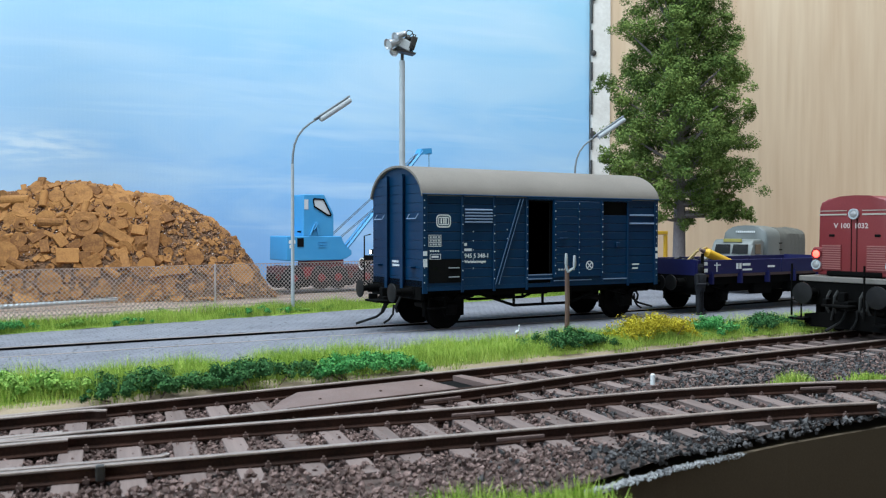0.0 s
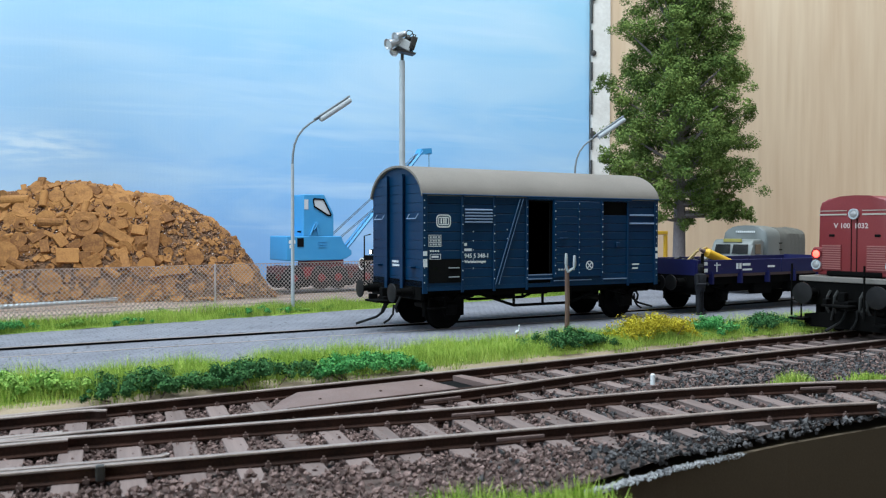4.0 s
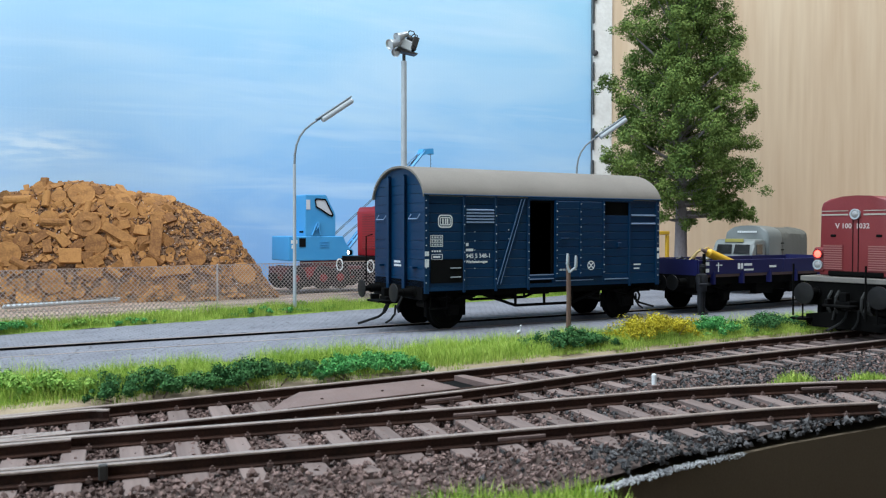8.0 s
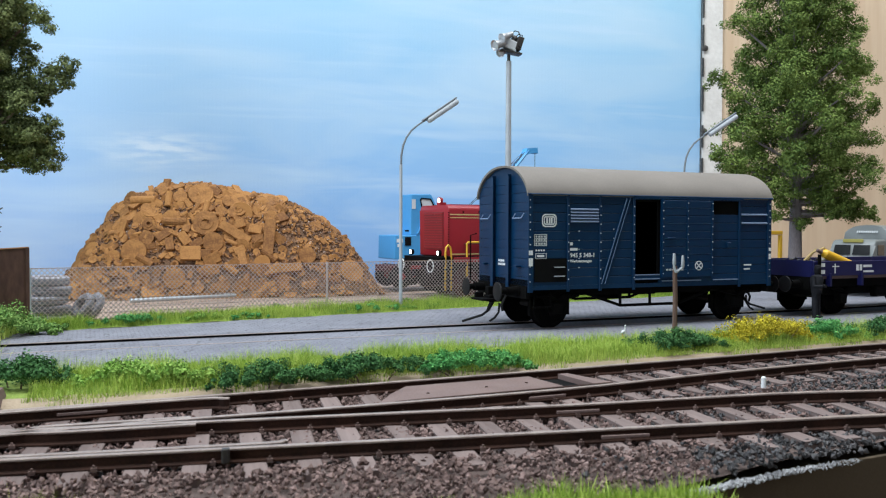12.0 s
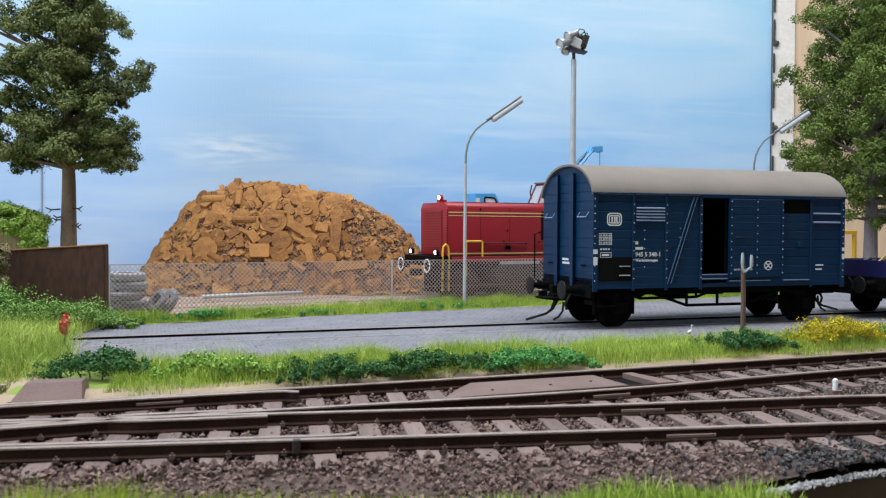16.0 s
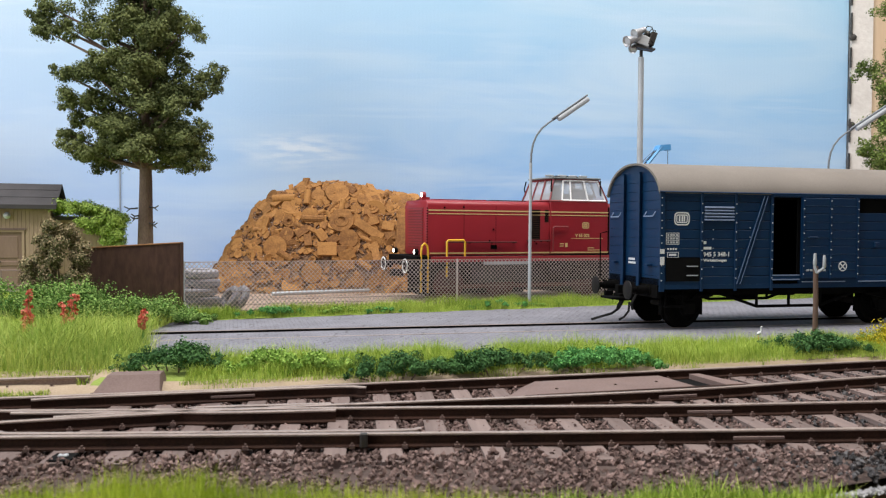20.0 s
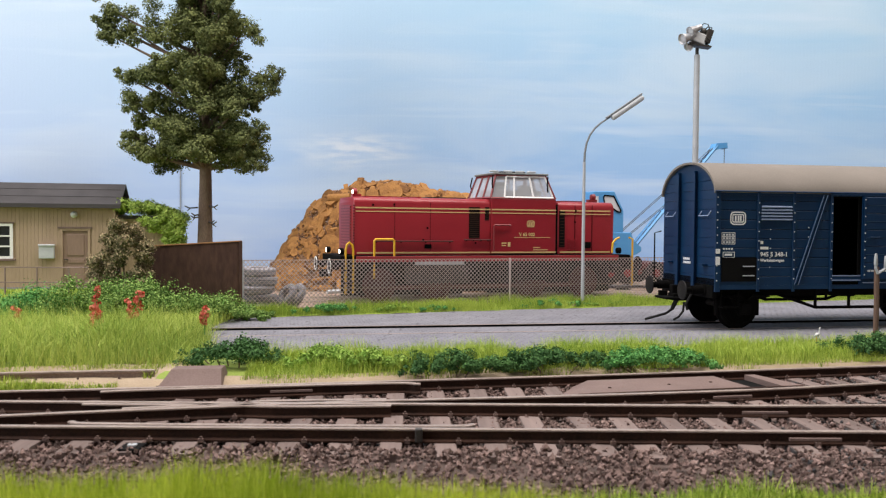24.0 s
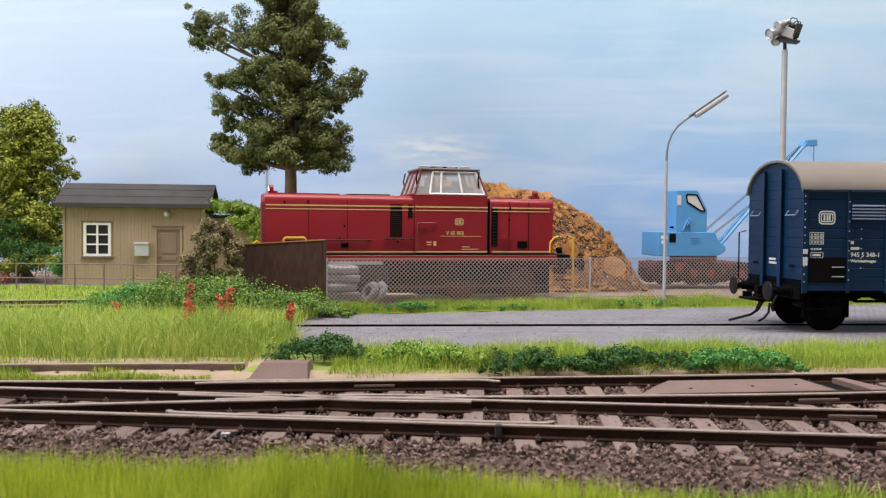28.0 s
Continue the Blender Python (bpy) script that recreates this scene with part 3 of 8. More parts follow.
def curve(pts, n=60):
    """Points along a smooth line through pts."""
    P = [Vector((p[0], p[1], 0)) for p in pts]
    P = [P[0] * 2 - P[1]] + P + [P[-1] * 2 - P[-2]]
    out = []
    k = max(1, n // (len(pts) - 1))
    for i in range(1, len(P) - 2):
        for j in range(k):
            t = j / k
            a, b, c, d = P[i - 1:i + 3]
            out.append(0.5 * (2 * b + (c - a) * t + (2 * a - 5 * b + 4 * c - d) * t * t + (3 * b - a - 3 * c + d) * t ** 3))
    return out + [P[-2]]


def sweep(bm, line, profile, top):
    """A closed profile of (across, up) carried along a line on the ground."""
    rings = []
    for i, p in enumerate(line):
        d = (line[min(i + 1, len(line) - 1)] - line[max(i - 1, 0)]).normalized()
        s = Vector((-d.y, d.x, 0))
        rings.append([bm.verts.new(p + s * u + Vector((0, 0, top + w))) for u, w in profile])
    n = len(profile)
    for q, r in zip(rings, rings[1:]):
        for j in range(n):
            bm.faces.new((q[j], q[(j + 1) % n], r[(j + 1) % n], r[j]))
    bm.faces.new(rings[0])
    bm.faces.new(rings[-1][::-1])


RAIL = [(-0.85, -0.8), (-0.35, -1.15), (-0.3, -2.7), (-1.6, -3.2), (-1.6, -3.65), (1.6, -3.65), (1.6, -3.2), (0.3, -2.7), (0.35, -1.15), (0.85, -0.8), (0.85, -0.55), (-0.85, -0.55)]
HEAD = [(-0.86, -0.55), (0.86, -0.55), (0.84, -0.16), (0.68, 0.0), (-0.68, 0.0), (-0.84, -0.16)]
FLUSH = [(-0.9, -1.5), (0.9, -1.5), (0.9, -0.1), (-0.9, -0.1)]
FLUSH_HEAD = [(-0.86, -0.1), (0.86, -0.1), (0.8, 0.0), (-0.8, 0.0)]


def rail(owner, pts, top=0.0, n=60, profile=RAIL, chairs=True, name="rail", web=None, head=None, top_profile=None):
    line = curve(pts, n)
    bm = bmesh.new()
    sweep(bm, line, profile, top)
    body = part(name, bm, web or M_RUSTRAIL, owner)
    bm = bmesh.new()
    sweep(bm, line, top_profile or HEAD, top)
    part("rail_head", bm, head or M_RAILTOP, body, "worn bright rail head")
    if chairs:
        bm, walked, last = bmesh.new(), 0.0, line[0]
        for p, q in zip(line, line[1:]):
            d = (q - p).length
            while walked < d:
                c = p + (q - p) * (walked / d)
                s = (q - p).normalized()
                s = Vector((-s.y, s.x, 0))
                for k in (-1.9, 1.9):
                    o = c + s * k
                    box(bm, o.x - 0.7, o.x + 0.7, o.y - 0.55, o.y + 0.55, top - 3.7, top - 2.75)
                    box(bm, o.x - 0.28, o.x + 0.28, o.y - 0.3, o.y + 0.3, top - 2.75, top - 2.15)
                walked += 13.6
            walked -= d
        tagged(part("rail_fastening", bm, M_CLIP, body, "rusty bolts and clips"), kind="stuff")
    return line


R1 = [(-420, 209.5), (-150, 209.5), (60, 209.5), (160, 210), (190, 209), (218, 206)]
R2 = [(-420, 241), (-300, 241), (-160, 240.5), (-47, 240.6)]
R2B = [(-41, 240.8), (40, 241.3), (94, 241.8), (135, 244), (173, 245.3), (217, 241.5), (253, 235), (300, 224)]
R3 = [(-330, 178), (-260, 191), (-200, 204), (-146, 216.5), (-100, 228), (-56, 238.3)]
R3B = [(-38, 242.4), (11, 250.5), (47, 256.5), (84, 263.5), (116, 271), (176, 288), (243, 304), (318, 318), (420, 340), (620, 385)]
R4 = [(-420, 214), (-300, 230), (-200, 247), (-140, 256), (-58, 270.5), (-7, 281), (55, 293.5), (118, 307), (199, 325), (274, 343), (330, 353), (420, 374), (620, 419)]

def edge_line(x):
    return np.interp(x, [-400, 30, 60, 92, 134, 181, 219, 262, 320], [150, 156, 165, 176, 190, 201, 207, 213, 217])


turnout = thing("railway_turnout", 0, 0, 0, 0, "rusty model railway turnout with weathered sleepers and brown ballast", "railway track")
rail(turnout, R1, n=80)
rail(turnout, R2, n=40)
rail(turnout, R2B, n=80)
rail(turnout, R3, n=60)
rail(turnout, R3B, n=100)
rail(turnout, R4, n=120)
# frog, wing rails and check rails
bm = bmesh.new()
sweep(bm, curve([(-58, 236.3), (-47, 240.6), (-30, 241.2)], 8), HEAD, 0.02)
sweep(bm, curve([(-60, 240.6), (-46, 239.6), (-30, 243.9)], 8), HEAD, 0.03)
part("frog", bm, M_RAILTOP, turnout, "worn steel crossing nose")
rail(turnout, [(-96, 231.6), (-62, 240.1), (-58, 243.5), (-20, 247.5)], n=20, chairs=False, name="wing_rail")
rail(turnout, [(-110, 237.6), (-66, 237.2), (-50, 236.2), (-18, 238.3)], n=20, chairs=False, name="wing_rail")
rail(turnout, [(-104, 214.8), (-92, 212.7), (-6, 212.7), (6, 214.8)], n=20, chairs=False, name="check_rail")
rail(turnout, [(-112, 256), (-98, 259.9), (-24, 274.2), (-10, 273.6)], n=20, chairs=False, name="check_rail")
# fishplates at the joints
for x, y, a in ((95, 240.6, 0.02), (96, 208.5, 0), (93.5, 264.4, 0.2), (226, 239.6, -0.15), (-53, 268.9, 0.18)):
    bm = bmesh.new()
    box(bm, -7, 7, -0.3, 0.3, -2.4, -1.5, 0.15)
    part("fishplate", bm, M_PLATE, turnout, "pale rusty rail joint bar").matrix_basis = at_mm(x, y - 0.75, 0, 0, 0, math.degrees(a))
bm = bmesh.new()
box(bm, -10.0, -8.0, 206.8, 208.8, -3.4, 0.3, 0.4)
part("point_lug", bm, M_STEEL_DARK, turnout, "small dark lug on the rail")

# sleepers
sleeper_meshes = []
for k in range(6):
    bm = bmesh.new()
    box(bm, -2.9, 2.9, -0.5, 0.5, -3.2, 0, 0.18)
    for v in bm.verts:
        v.co += Vector((RNG.normal(0, 0.12), 0, RNG.normal(0, 0.1) if v.co.z > -1 else 0))
    sleeper_meshes.append(mesh_of("sleeper", bm, M_SLEEPER))


def lay_sleeper(owner, x, y0, y1, turn, z=-3.55):
    """One sleeper from y0 to y1 at x; the unit mesh is stretched to its length."""
    ob = shared("sleeper", sleeper_meshes[int(RNG.integers(6))], owner)
    length = (y1 - y0) / math.cos(radians(turn))
    ob.matrix_basis = at_mm(x + RNG.normal(0, 0.25), (y0 + y1) / 2 + RNG.normal(0, 0.7), z + RNG.normal(0, 0.12), 0, 0, turn + RNG.normal(0, 0.8)) @ Matrix.Diagonal((1, length, 1, 1))


def line_y(pts, x):
    xs, ys = [p[0] for p in pts], [p[1] for p in pts]
    return float(np.interp(x, xs, ys))


R3ALL = R3 + R3B
for x in np.arange(-330, 222, 13.6):
    # long sleepers under the turnout, single ones where the tracks part
    if x < 48:
        lay_sleeper(turnout, x, 196, max(257, line_y(R4, x) + 12), 2)
    else:
        a = math.degrees(math.atan((line_y(R2B, x + 8) - line_y(R2B, x - 8)) / 16))
        lay_sleeper(turnout, x, max(196.5, float(edge_line(x)) + 4), line_y(R2B, x) + 12.5, a)
for x in np.arange(54, 420, 13.0):
    a = math.degrees(math.atan((line_y(R4, x + 8) - line_y(R4, x - 8)) / 16))
    m = 16.8 * math.sin(radians(a))
    lay_sleeper(turnout, x + m, line_y(R3ALL, x + 1) - 11, line_y(R4, x) + 11, a)
for x in (232, 245.5, 259, 272.5, 286):
    lay_sleeper(turnout, x - 1, float(edge_line(x)) + 4, line_y(R2B, x) + 12, -12)

# steel cover over the point rodding between the rails
cover = thing("point_rod_cover", 0, 0, 0, 0, "flat rust-brown steel cover between the rails", "cover plate")
bm = bmesh.new()
A, B = [(32, 256.6), (104, 272.0), (98, 296.2), (44, 284.8)], [(42, 259.9), (103, 273.4), (97, 294.6), (49, 283.9)]
lo = [bm.verts.new((x, y, -3.0)) for x, y in A]
hi = [bm.verts.new((x, y, -0.5)) for x, y in B]
bm.faces.new(hi)
bm.faces.new(lo[::-1])
for j in range(4):
    bm.faces.new((lo[j], lo[(j + 1) % 4], hi[(j + 1) % 4], hi[j]))
part("top_plate", bm, M_PLATE, cover)
bm = bmesh.new()
prism(bm, [(46, 257.4), (122, 274.2), (121.6, 275.8), (45.6, 259.0)], "z", -3, -0.1)
part("edge_strip", bm, M_RUSTRAIL, cover, "dark raised edge strip")
bm = bmesh.new()
prism(bm, [(116, 275.6), (124, 277.3), (114, 299.6), (110, 298.8)], "z", -3, -0.7)
part("end_bracket", bm, M_PLATE, cover, "rusty end plate")
# shade between the plates, put in as a near-black slab
bm = bmesh.new()
prism(bm, [(103.5, 272.6), (116.5, 275.4), (110.5, 298.6), (97.5, 295.6)], "z", -3.4, -2.6)
part("recess", bm, M_DARK, cover, "near-black slab for the shaded recess between the plates")
for x, y in ((76, 277), (54, 270), (92, 282)):
    bm = bmesh.new()
    lathe(bm, (x, y, -0.5), (0, 0, 1), [(0, 0.6), (0.25, 0.5)], 8)
    part("bolt", bm, M_RUSTRAIL, cover, "dark bolt head")

# point motor box beside the rear rail
pbox = thing("point_motor_box", -88, 277, 0.9, 8, "low rust-brown metal box with sloping sides", "box")
bm = bmesh.new()
lo = [bm.verts.new(p) for p in ((-11.5, -7, -2.6), (9.8, -7, -2.6), (11, 9, -2.6), (-10.5, 9, -2.6))]
hi = [bm.verts.new(p) for p in ((-7.6, 0.0, 2.8), (9.0, 0.0, 2.8), (9.6, 7, 2.8), (-6.8, 7, 2.8))]
bm.faces.new(hi), bm.faces.new(lo[::-1])
for j in range(4):
    bm.faces.new((lo[j], lo[(j + 1) % 4], hi[(j + 1) % 4], hi[j]))
part("lid", bm, M_PLATE, pbox)
bm = bmesh.new()
box(bm, -12.2, 10.6, -7.6, 9.4, -4.5, -2.3)
part("rim", bm, M_RUSTRAIL, pbox, "dark rusty rim")

# the rail let into the road
road_rails = thing("road_track", 0, 0, 0, 0, "grooved rails let into the cobbled road", "railway track")
for k in (-16.5, 16.5):
    rail(road_rails, [(x, road_rail_y(x) + k) for x in (-150, -60, 60, 180, 300, 380, 460, 540, 640)], 0.38, 40, FLUSH, chairs=False, web=M_BLACK, head=M_RAILTOP, top_profile=FLUSH_HEAD)

# the shunting track behind the fence
yard = thing("yard_track", 0, 0, 0, 0, "rusty siding rails behind the wire fence", "railway track")
for k in (-17.5, 17.5):
    rail(yard, [(x, loco_track_y(x) + k) for x in (-560, -300, -100, 100, 300, 640)], 3.0, 30)
for x in np.arange(-540, 600, 14.0):
    lay_sleeper(yard, x - 6, loco_track_y(x) - 30, loco_track_y(x) + 30, 19.85, -0.65)
sheet("yard_earth", 80, 6, lambda u, v: ((x := -235 + 860 * u), (y := loco_track_y(x) - 36 + 72 * v), 2.75 - 2.6 * abs(2 * v - 1) ** 5 + bump_z(x, y, 0.4, 14)), M_DIRT, "brown earth packed round the siding's rails")
buried = thing("buried_rail", 0, 0, 0, 0, "old rusty rail half buried in sand and grass", "railway track")
rail(buried, [(-330, 246), (-260, 257), (-190, 269), (-140, 278), (-104, 284)], 2.3, 30, web=mat("dusty_old_rail", (0.16, 0.105, 0.09), (0.34, 0.25, 0.22), 90, 0.9, 0.2))

# ---- ballast stones, joined ----
OCT = np.array([(1, 0, 0), (-1, 0, 0), (0, 1, 0), (0, -1, 0), (0, 0, 1), (0, 0, -1)], float)
OCTF = np.array([(0, 2, 4), (2, 1, 4), (1, 3, 4), (3, 0, 4), (2, 0, 5), (1, 2, 5), (3, 1, 5), (0, 3, 5)])


def stones(name, centres, sizes, material, label):
    n = len(centres)
    a = RNG.uniform(0, 2 * math.pi, (n, 3))
    V = OCT[None] * (sizes[:, None, None] * RNG.uniform(0.55, 1.15, (n, 6, 1))) * RNG.uniform(0.6, 1.2, (n, 1, 3))
    c, s = np.cos(a), np.sin(a)
    for i, j, k in ((0, 1, 0), (1, 2, 1), (0, 2, 2)):
        u, w = V[..., i].copy(), V[..., j].copy()
        V[..., i], V[..., j] = u * c[:, k, None] - w * s[:, k, None], u * s[:, k, None] + w * c[:, k, None]
    V += centres[:, None]
    F = (OCTF[None] + 6 * np.arange(n)[:, None, None]).reshape(-1, 3)
    return soup(name, V.reshape(-1, 3), F, material, label)


n = 72000
X = RNG.uniform(-330, 420, n)
Y = RNG.uniform(155, 340, n)
back = np.interp(X, [-400, -150, 0, 118, 330, 420], [250, 262, 288, 312, 358, 379])
keep = (Y < back) & (Y > edge_line(X) - 1.2)
X, Y = X[keep], Y[keep]
fall = np.clip(196 - Y, 0, 60)
right = np.clip((X - 90) / 60, 0, 1)
Z = -4.95 - fall * 0.055 * (1 - right) - 2.4 * right * np.clip((204 - Y) / np.maximum(204 - edge_line(X), 4), 0, 1) + RNG.normal(0, 0.4, len(X))
size = RNG.uniform(0.55, 0.85, len(X)) + 0.6 * RNG.uniform(0, 1, len(X)) ** 3
Z += np.where(Y < 201, 1.5, 0.3)
# black stones along the right front edge, and more of them with growing x
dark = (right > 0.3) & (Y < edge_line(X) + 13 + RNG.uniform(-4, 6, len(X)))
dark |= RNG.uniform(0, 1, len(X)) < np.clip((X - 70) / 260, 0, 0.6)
P3 = np.stack([X, Y, Z], 1)
stones("ballast", P3[~dark], size[~dark], M_BALLAST, "loose brown and grey ballast stones")
M_STONE_BLACK = mat("black_stone", (0.014, 0.013, 0.014), (0.075, 0.070, 0.072), 120, 0.6, 0.3, island=0.8)
stones("dark_ballast", P3[dark], size[dark] * 1.1, M_STONE_BLACK, "black ballast stones, most along the board's edge")
# plaster strip along the board's front edge
bm = bmesh.new()
xs = [70, 89, 110, 131, 155, 177, 195, 213, 240, 300]
outer = [(x, float(edge_line(x)) - 1.5) for x in xs]
inner = [(x - 0.5, float(edge_line(x)) - 0.2) for x in xs]
prism(bm, outer + inner[::-1], "z", -60, -8.3)
tagged(part("board_edge", bm, M_FASCIA), "dark front edge of the layout board", kind="structure")
X = RNG.uniform(48, 158, 3600)
Y = edge_line(X) - 1.0 + RNG.normal(0, 0.6, 3600)
stones("edge_filler", np.stack([X, Y, -8.4 + RNG.uniform(-0.5, 0.3, 3600)], 1), RNG.uniform(0.3, 0.75, 3600) * np.interp(X, [110, 158], [1, 0.45]), mat("grey_filler", (0.30, 0.30, 0.31), (0.55, 0.55, 0.56), 90, 0.9, 0.3, island=0.5), "crumbly whitish plaster filler along the board's edge")


# ---- grass and bushes ----
def blades(name, X, Y, Z, length, width, lean, material, label, parent=None):
    """Upright fibres as bent pairs of triangles."""
    n = len(X)
    a, b = RNG.uniform(0, 2 * math.pi, n), RNG.uniform(0, 2 * math.pi, n)
    k = lean * np.abs(RNG.normal(0, 1, n)) * length
    base = np.stack([X, Y, Z], 1)
    side = np.stack([np.cos(a), np.sin(a), 0 * a], 1) * (width / 2)[:, None]
    tip = base + np.stack([np.cos(b) * k, np.sin(b) * k, length], 1)
    mid = base + np.stack([np.cos(b) * k * 0.3, np.sin(b) * k * 0.3, length * 0.55], 1)
    V = np.stack([base - side, base + side, mid + side * 0.7, mid - side * 0.7, tip], 1).reshape(-1, 3)
    o = 5 * np.arange(n)[:, None]
    F = (o + np.array([[0, 1, 2, 3]])).tolist() + (o + np.array([[3, 2, 4]])).tolist()
    return soup(name, V, F, material, label, parent=parent)


def patch_noise(X, Y, size, seed=0.0):
    return np.array([noise.noise((x / size, y / size, seed)) for x, y in zip(X, Y)])


def lawn(name, n, x0, x1, lo, hi, ground, height, width, material, label, lean=0.28, gap=-9.0, seed=0.0):
    X = RNG.uniform(x0, x1, n)
    u = RNG.uniform(0, 1, n)
    Y = lo(X) + (hi(X) - lo(X)) * u
    q = patch_noise(X, Y, 22, seed)
    keep = q > gap
    X, Y, q, u = X[keep], Y[keep], q[keep], u[keep]
    edge = np.clip(np.minimum(u, 1 - u) * 6, 0.35, 1)
    L = height * (0.75 + 0.55 * q) * RNG.uniform(0.55, 1.25, len(X)) * edge
    return blades(name, X, Y, ground + 0 * X, np.maximum(L, 1.0), width * RNG.uniform(0.7, 1.3, len(X)), lean, material, label)


r4y = lambda X: np.interp(X, [p[0] for p in R4], [p[1] for p in R4])
vroad = lambda X: 336 + 0.17 * X
vfar = lambda X: np.where(X > -110, 511 + 0.36 * X, 471.4 + 0.55 * (X + 110))

# soil under the verges
sheet("verge_soil", 90, 8, lambda u, v: ((x := -130 + 580 * u), (y := float(r4y(x)) + 4 + 10 * v), -3.6 + 4.0 * v + bump_z(x, y, 0.8, 9)), M_SAND,
      "pale sandy soil of the grass verge")
sheet("verge_mat", 90, 6, lambda u, v: ((x := -102 + 552 * u), (y := float(r4y(x)) + 10 + (road_near_y(x) + 9 - float(r4y(x)) - 10) * v), 0.75 - 2.4 * max(0.0, 1 - 6 * v) + bump_z(x, y, 0.8, 9)), M_GRASSBASE,
      "green grass mat")
sheet("bank_mat", 90, 6, lambda u, v: ((x := -150 + 560 * u), (y := road_far_y(x) - 3 + (fence_y(x) + 2 - road_far_y(x)) * v), 0.3 + 1.4 * v + bump_z(x, y, 0.7, 9)), M_GRASSBASE,
      "green grass mat below the fence")
sheet("meadow_mat", 60, 30, lambda u, v: ((x := -520 + 395 * u), (y := 280 + 0.16 * (x + 150) + 220 * v), -0.6 + 2.0 * min(1, v * 4) + bump_z(x, y, 1.2, 25)), M_GRASSBASE,
      "green meadow ground")
sheet("yard_mat", 50, 8, lambda u, v: ((x := -640 + 500 * u), (y := 612 + 0.361 * x + (128 - 0.146 * x) * v), 0.3 + bump_z(x, y, 0.5, 25)), M_GRASSBASE, "green grass ground before the hut")
sheet("sand_strip", 40, 5, lambda u, v: ((x := -330 + 235 * u), (y := float(r4y(x)) + 6 + 36 * v), -3.2 + 4.4 * min(1, v * 1.6) + bump_z(x, y, 0.6, 9)), M_SAND, "pale sand beside the rails")
sheet("front_mat", 60, 8, lambda u, v: ((x := -330 + 425 * u), (y := 100 + (min(float(edge_line(x)) + 2, 166) - 100) * v), -8.5 + 2.5 * v + bump_z(x, y, 0.8, 12)), M_GRASSBASE,
      "green grass mat at the board's front")

lawn("verge_grass", 72000, -72, 440, lambda X: r4y(X) + 6.5, lambda X: vroad(X) + 8, 0.2, 7.0, 0.17, M_GRASS, "bright green static grass verge", lean=0.42, seed=1.0)
lawn("verge_grass_edge", 5000, -72, 440, lambda X: r4y(X) + 4.5, lambda X: r4y(X) + 14, -1.5, 3.0, 0.2, M_GRASS, "short sparse grass beside the rails", gap=0.05, seed=2.0)
lawn("bank_grass", 46000, -150, 400, lambda X: vfar(X) - 3, lambda X: 528 + 0.361 * X + 3, 0.6, 6.6, 0.19, M_GRASS, "green grass bank below the fence", lean=0.4, seed=3.0)
lawn("front_grass", 14000, -8, 92, lambda X: 128 + 0 * X, lambda X: np.minimum(edge_line(X) + 8, 170), -6.6, 8.0, 0.34, M_GRASS, "bright tall grass at the board's front edge", seed=4.0)
lawn("fence_grass", 15000, -120, 400, lambda X: 516 + 0.361 * X, lambda X: 527 + 0.361 * X, 1.2, 8.4, 0.26, M_GRASS, "taller grass along the fence's foot", lean=0.35, gap=-0.25, seed=13.0)
# grass bank close before the tracks
n = 52000
X, Y = RNG.uniform(-210, 52, n), RNG.uniform(102, 127, n)
top = np.interp(X, [-210, -60, -20, 12, 36, 52], [13.6, 13.6, 13.6, 11.5, 7.5, 0.0]) + 1.3 * patch_noise(X, Y, 9, 12.0)
for xc in (-33, -45):
    top += 2.8 * np.exp(-((X - xc) / 4.5) ** 2)
blades("bank_front_grass", X, Y, -7 + 0 * X, (top + 7) * (1 - 0.3 * RNG.uniform(0, 1, n) ** 2.2), 0.42 * RNG.uniform(0.7, 1.3, n), 0.12, mat("yellow_green_grass", (0.30, 0.42, 0.03), (0.74, 0.80, 0.14), 40, 0.75, 0, island=0.45, spec=0.2), "bright yellow-green grass bank at the board's front")
lawn("rail_grass", 10000, -330, -112, lambda X: r4y(X) + 4, lambda X: r4y(X) + 16, -1.8, 3.2, 0.3, M_GRASS, "thin low grass before the buried rail", gap=-0.9, seed=9.0)
lawn("road_fringe", 11000, -90, 440, lambda X: vroad(X) - 2, lambda X: vroad(X) + 17, 0.2, 7.6, 0.13, M_GRASS, "sparse fine grass creeping over the road's edge", lean=0.5, gap=-0.05, seed=10.0)
lawn("sparse_grass", 14000, -330, -104, lambda X: r4y(X) + 12, lambda X: r4y(X) + 46, -0.6, 3.6, 0.34, M_GRASS, "sparse short grass on the sand", gap=-0.12, seed=6.0)
lawn("yard_grass", 16000, -620, -150, lambda X: 594 + 0.361 * X + 22, lambda X: 735 + 0.215 * X, 0.2, 4.0, 0.5, M_GRASS, "short green grass before the hut", seed=5.0)

M_GRASSTALL = mat("tall_pale_grass", (0.21, 0.34, 0.05), (0.60, 0.68, 0.18), 30, 0.75, 0, island=0.6, spec=0.2)
n = 68000
X = RNG.uniform(-360, -92, n)
Y = RNG.normal(338, 26, n) + 0.1 * (X + 178)
keep = (X < -100 - (Y - 330) * 0.25 + RNG.normal(0, 4, n)) & (Y > 292 + 0.17 * (X + 100)) & (Y < 420)
X, Y = X[keep], Y[keep]
q = patch_noise(X, Y, 30, 8.0)
L = (11.5 + 7 * q + 7 * patch_noise(X, Y, 8, 9.0)) * RNG.uniform(0.5, 1.25, len(X)) * np.interp(X, [-285, -205], [0.3, 1]) * np.interp(X, [-125, -95], [1, 0.6])
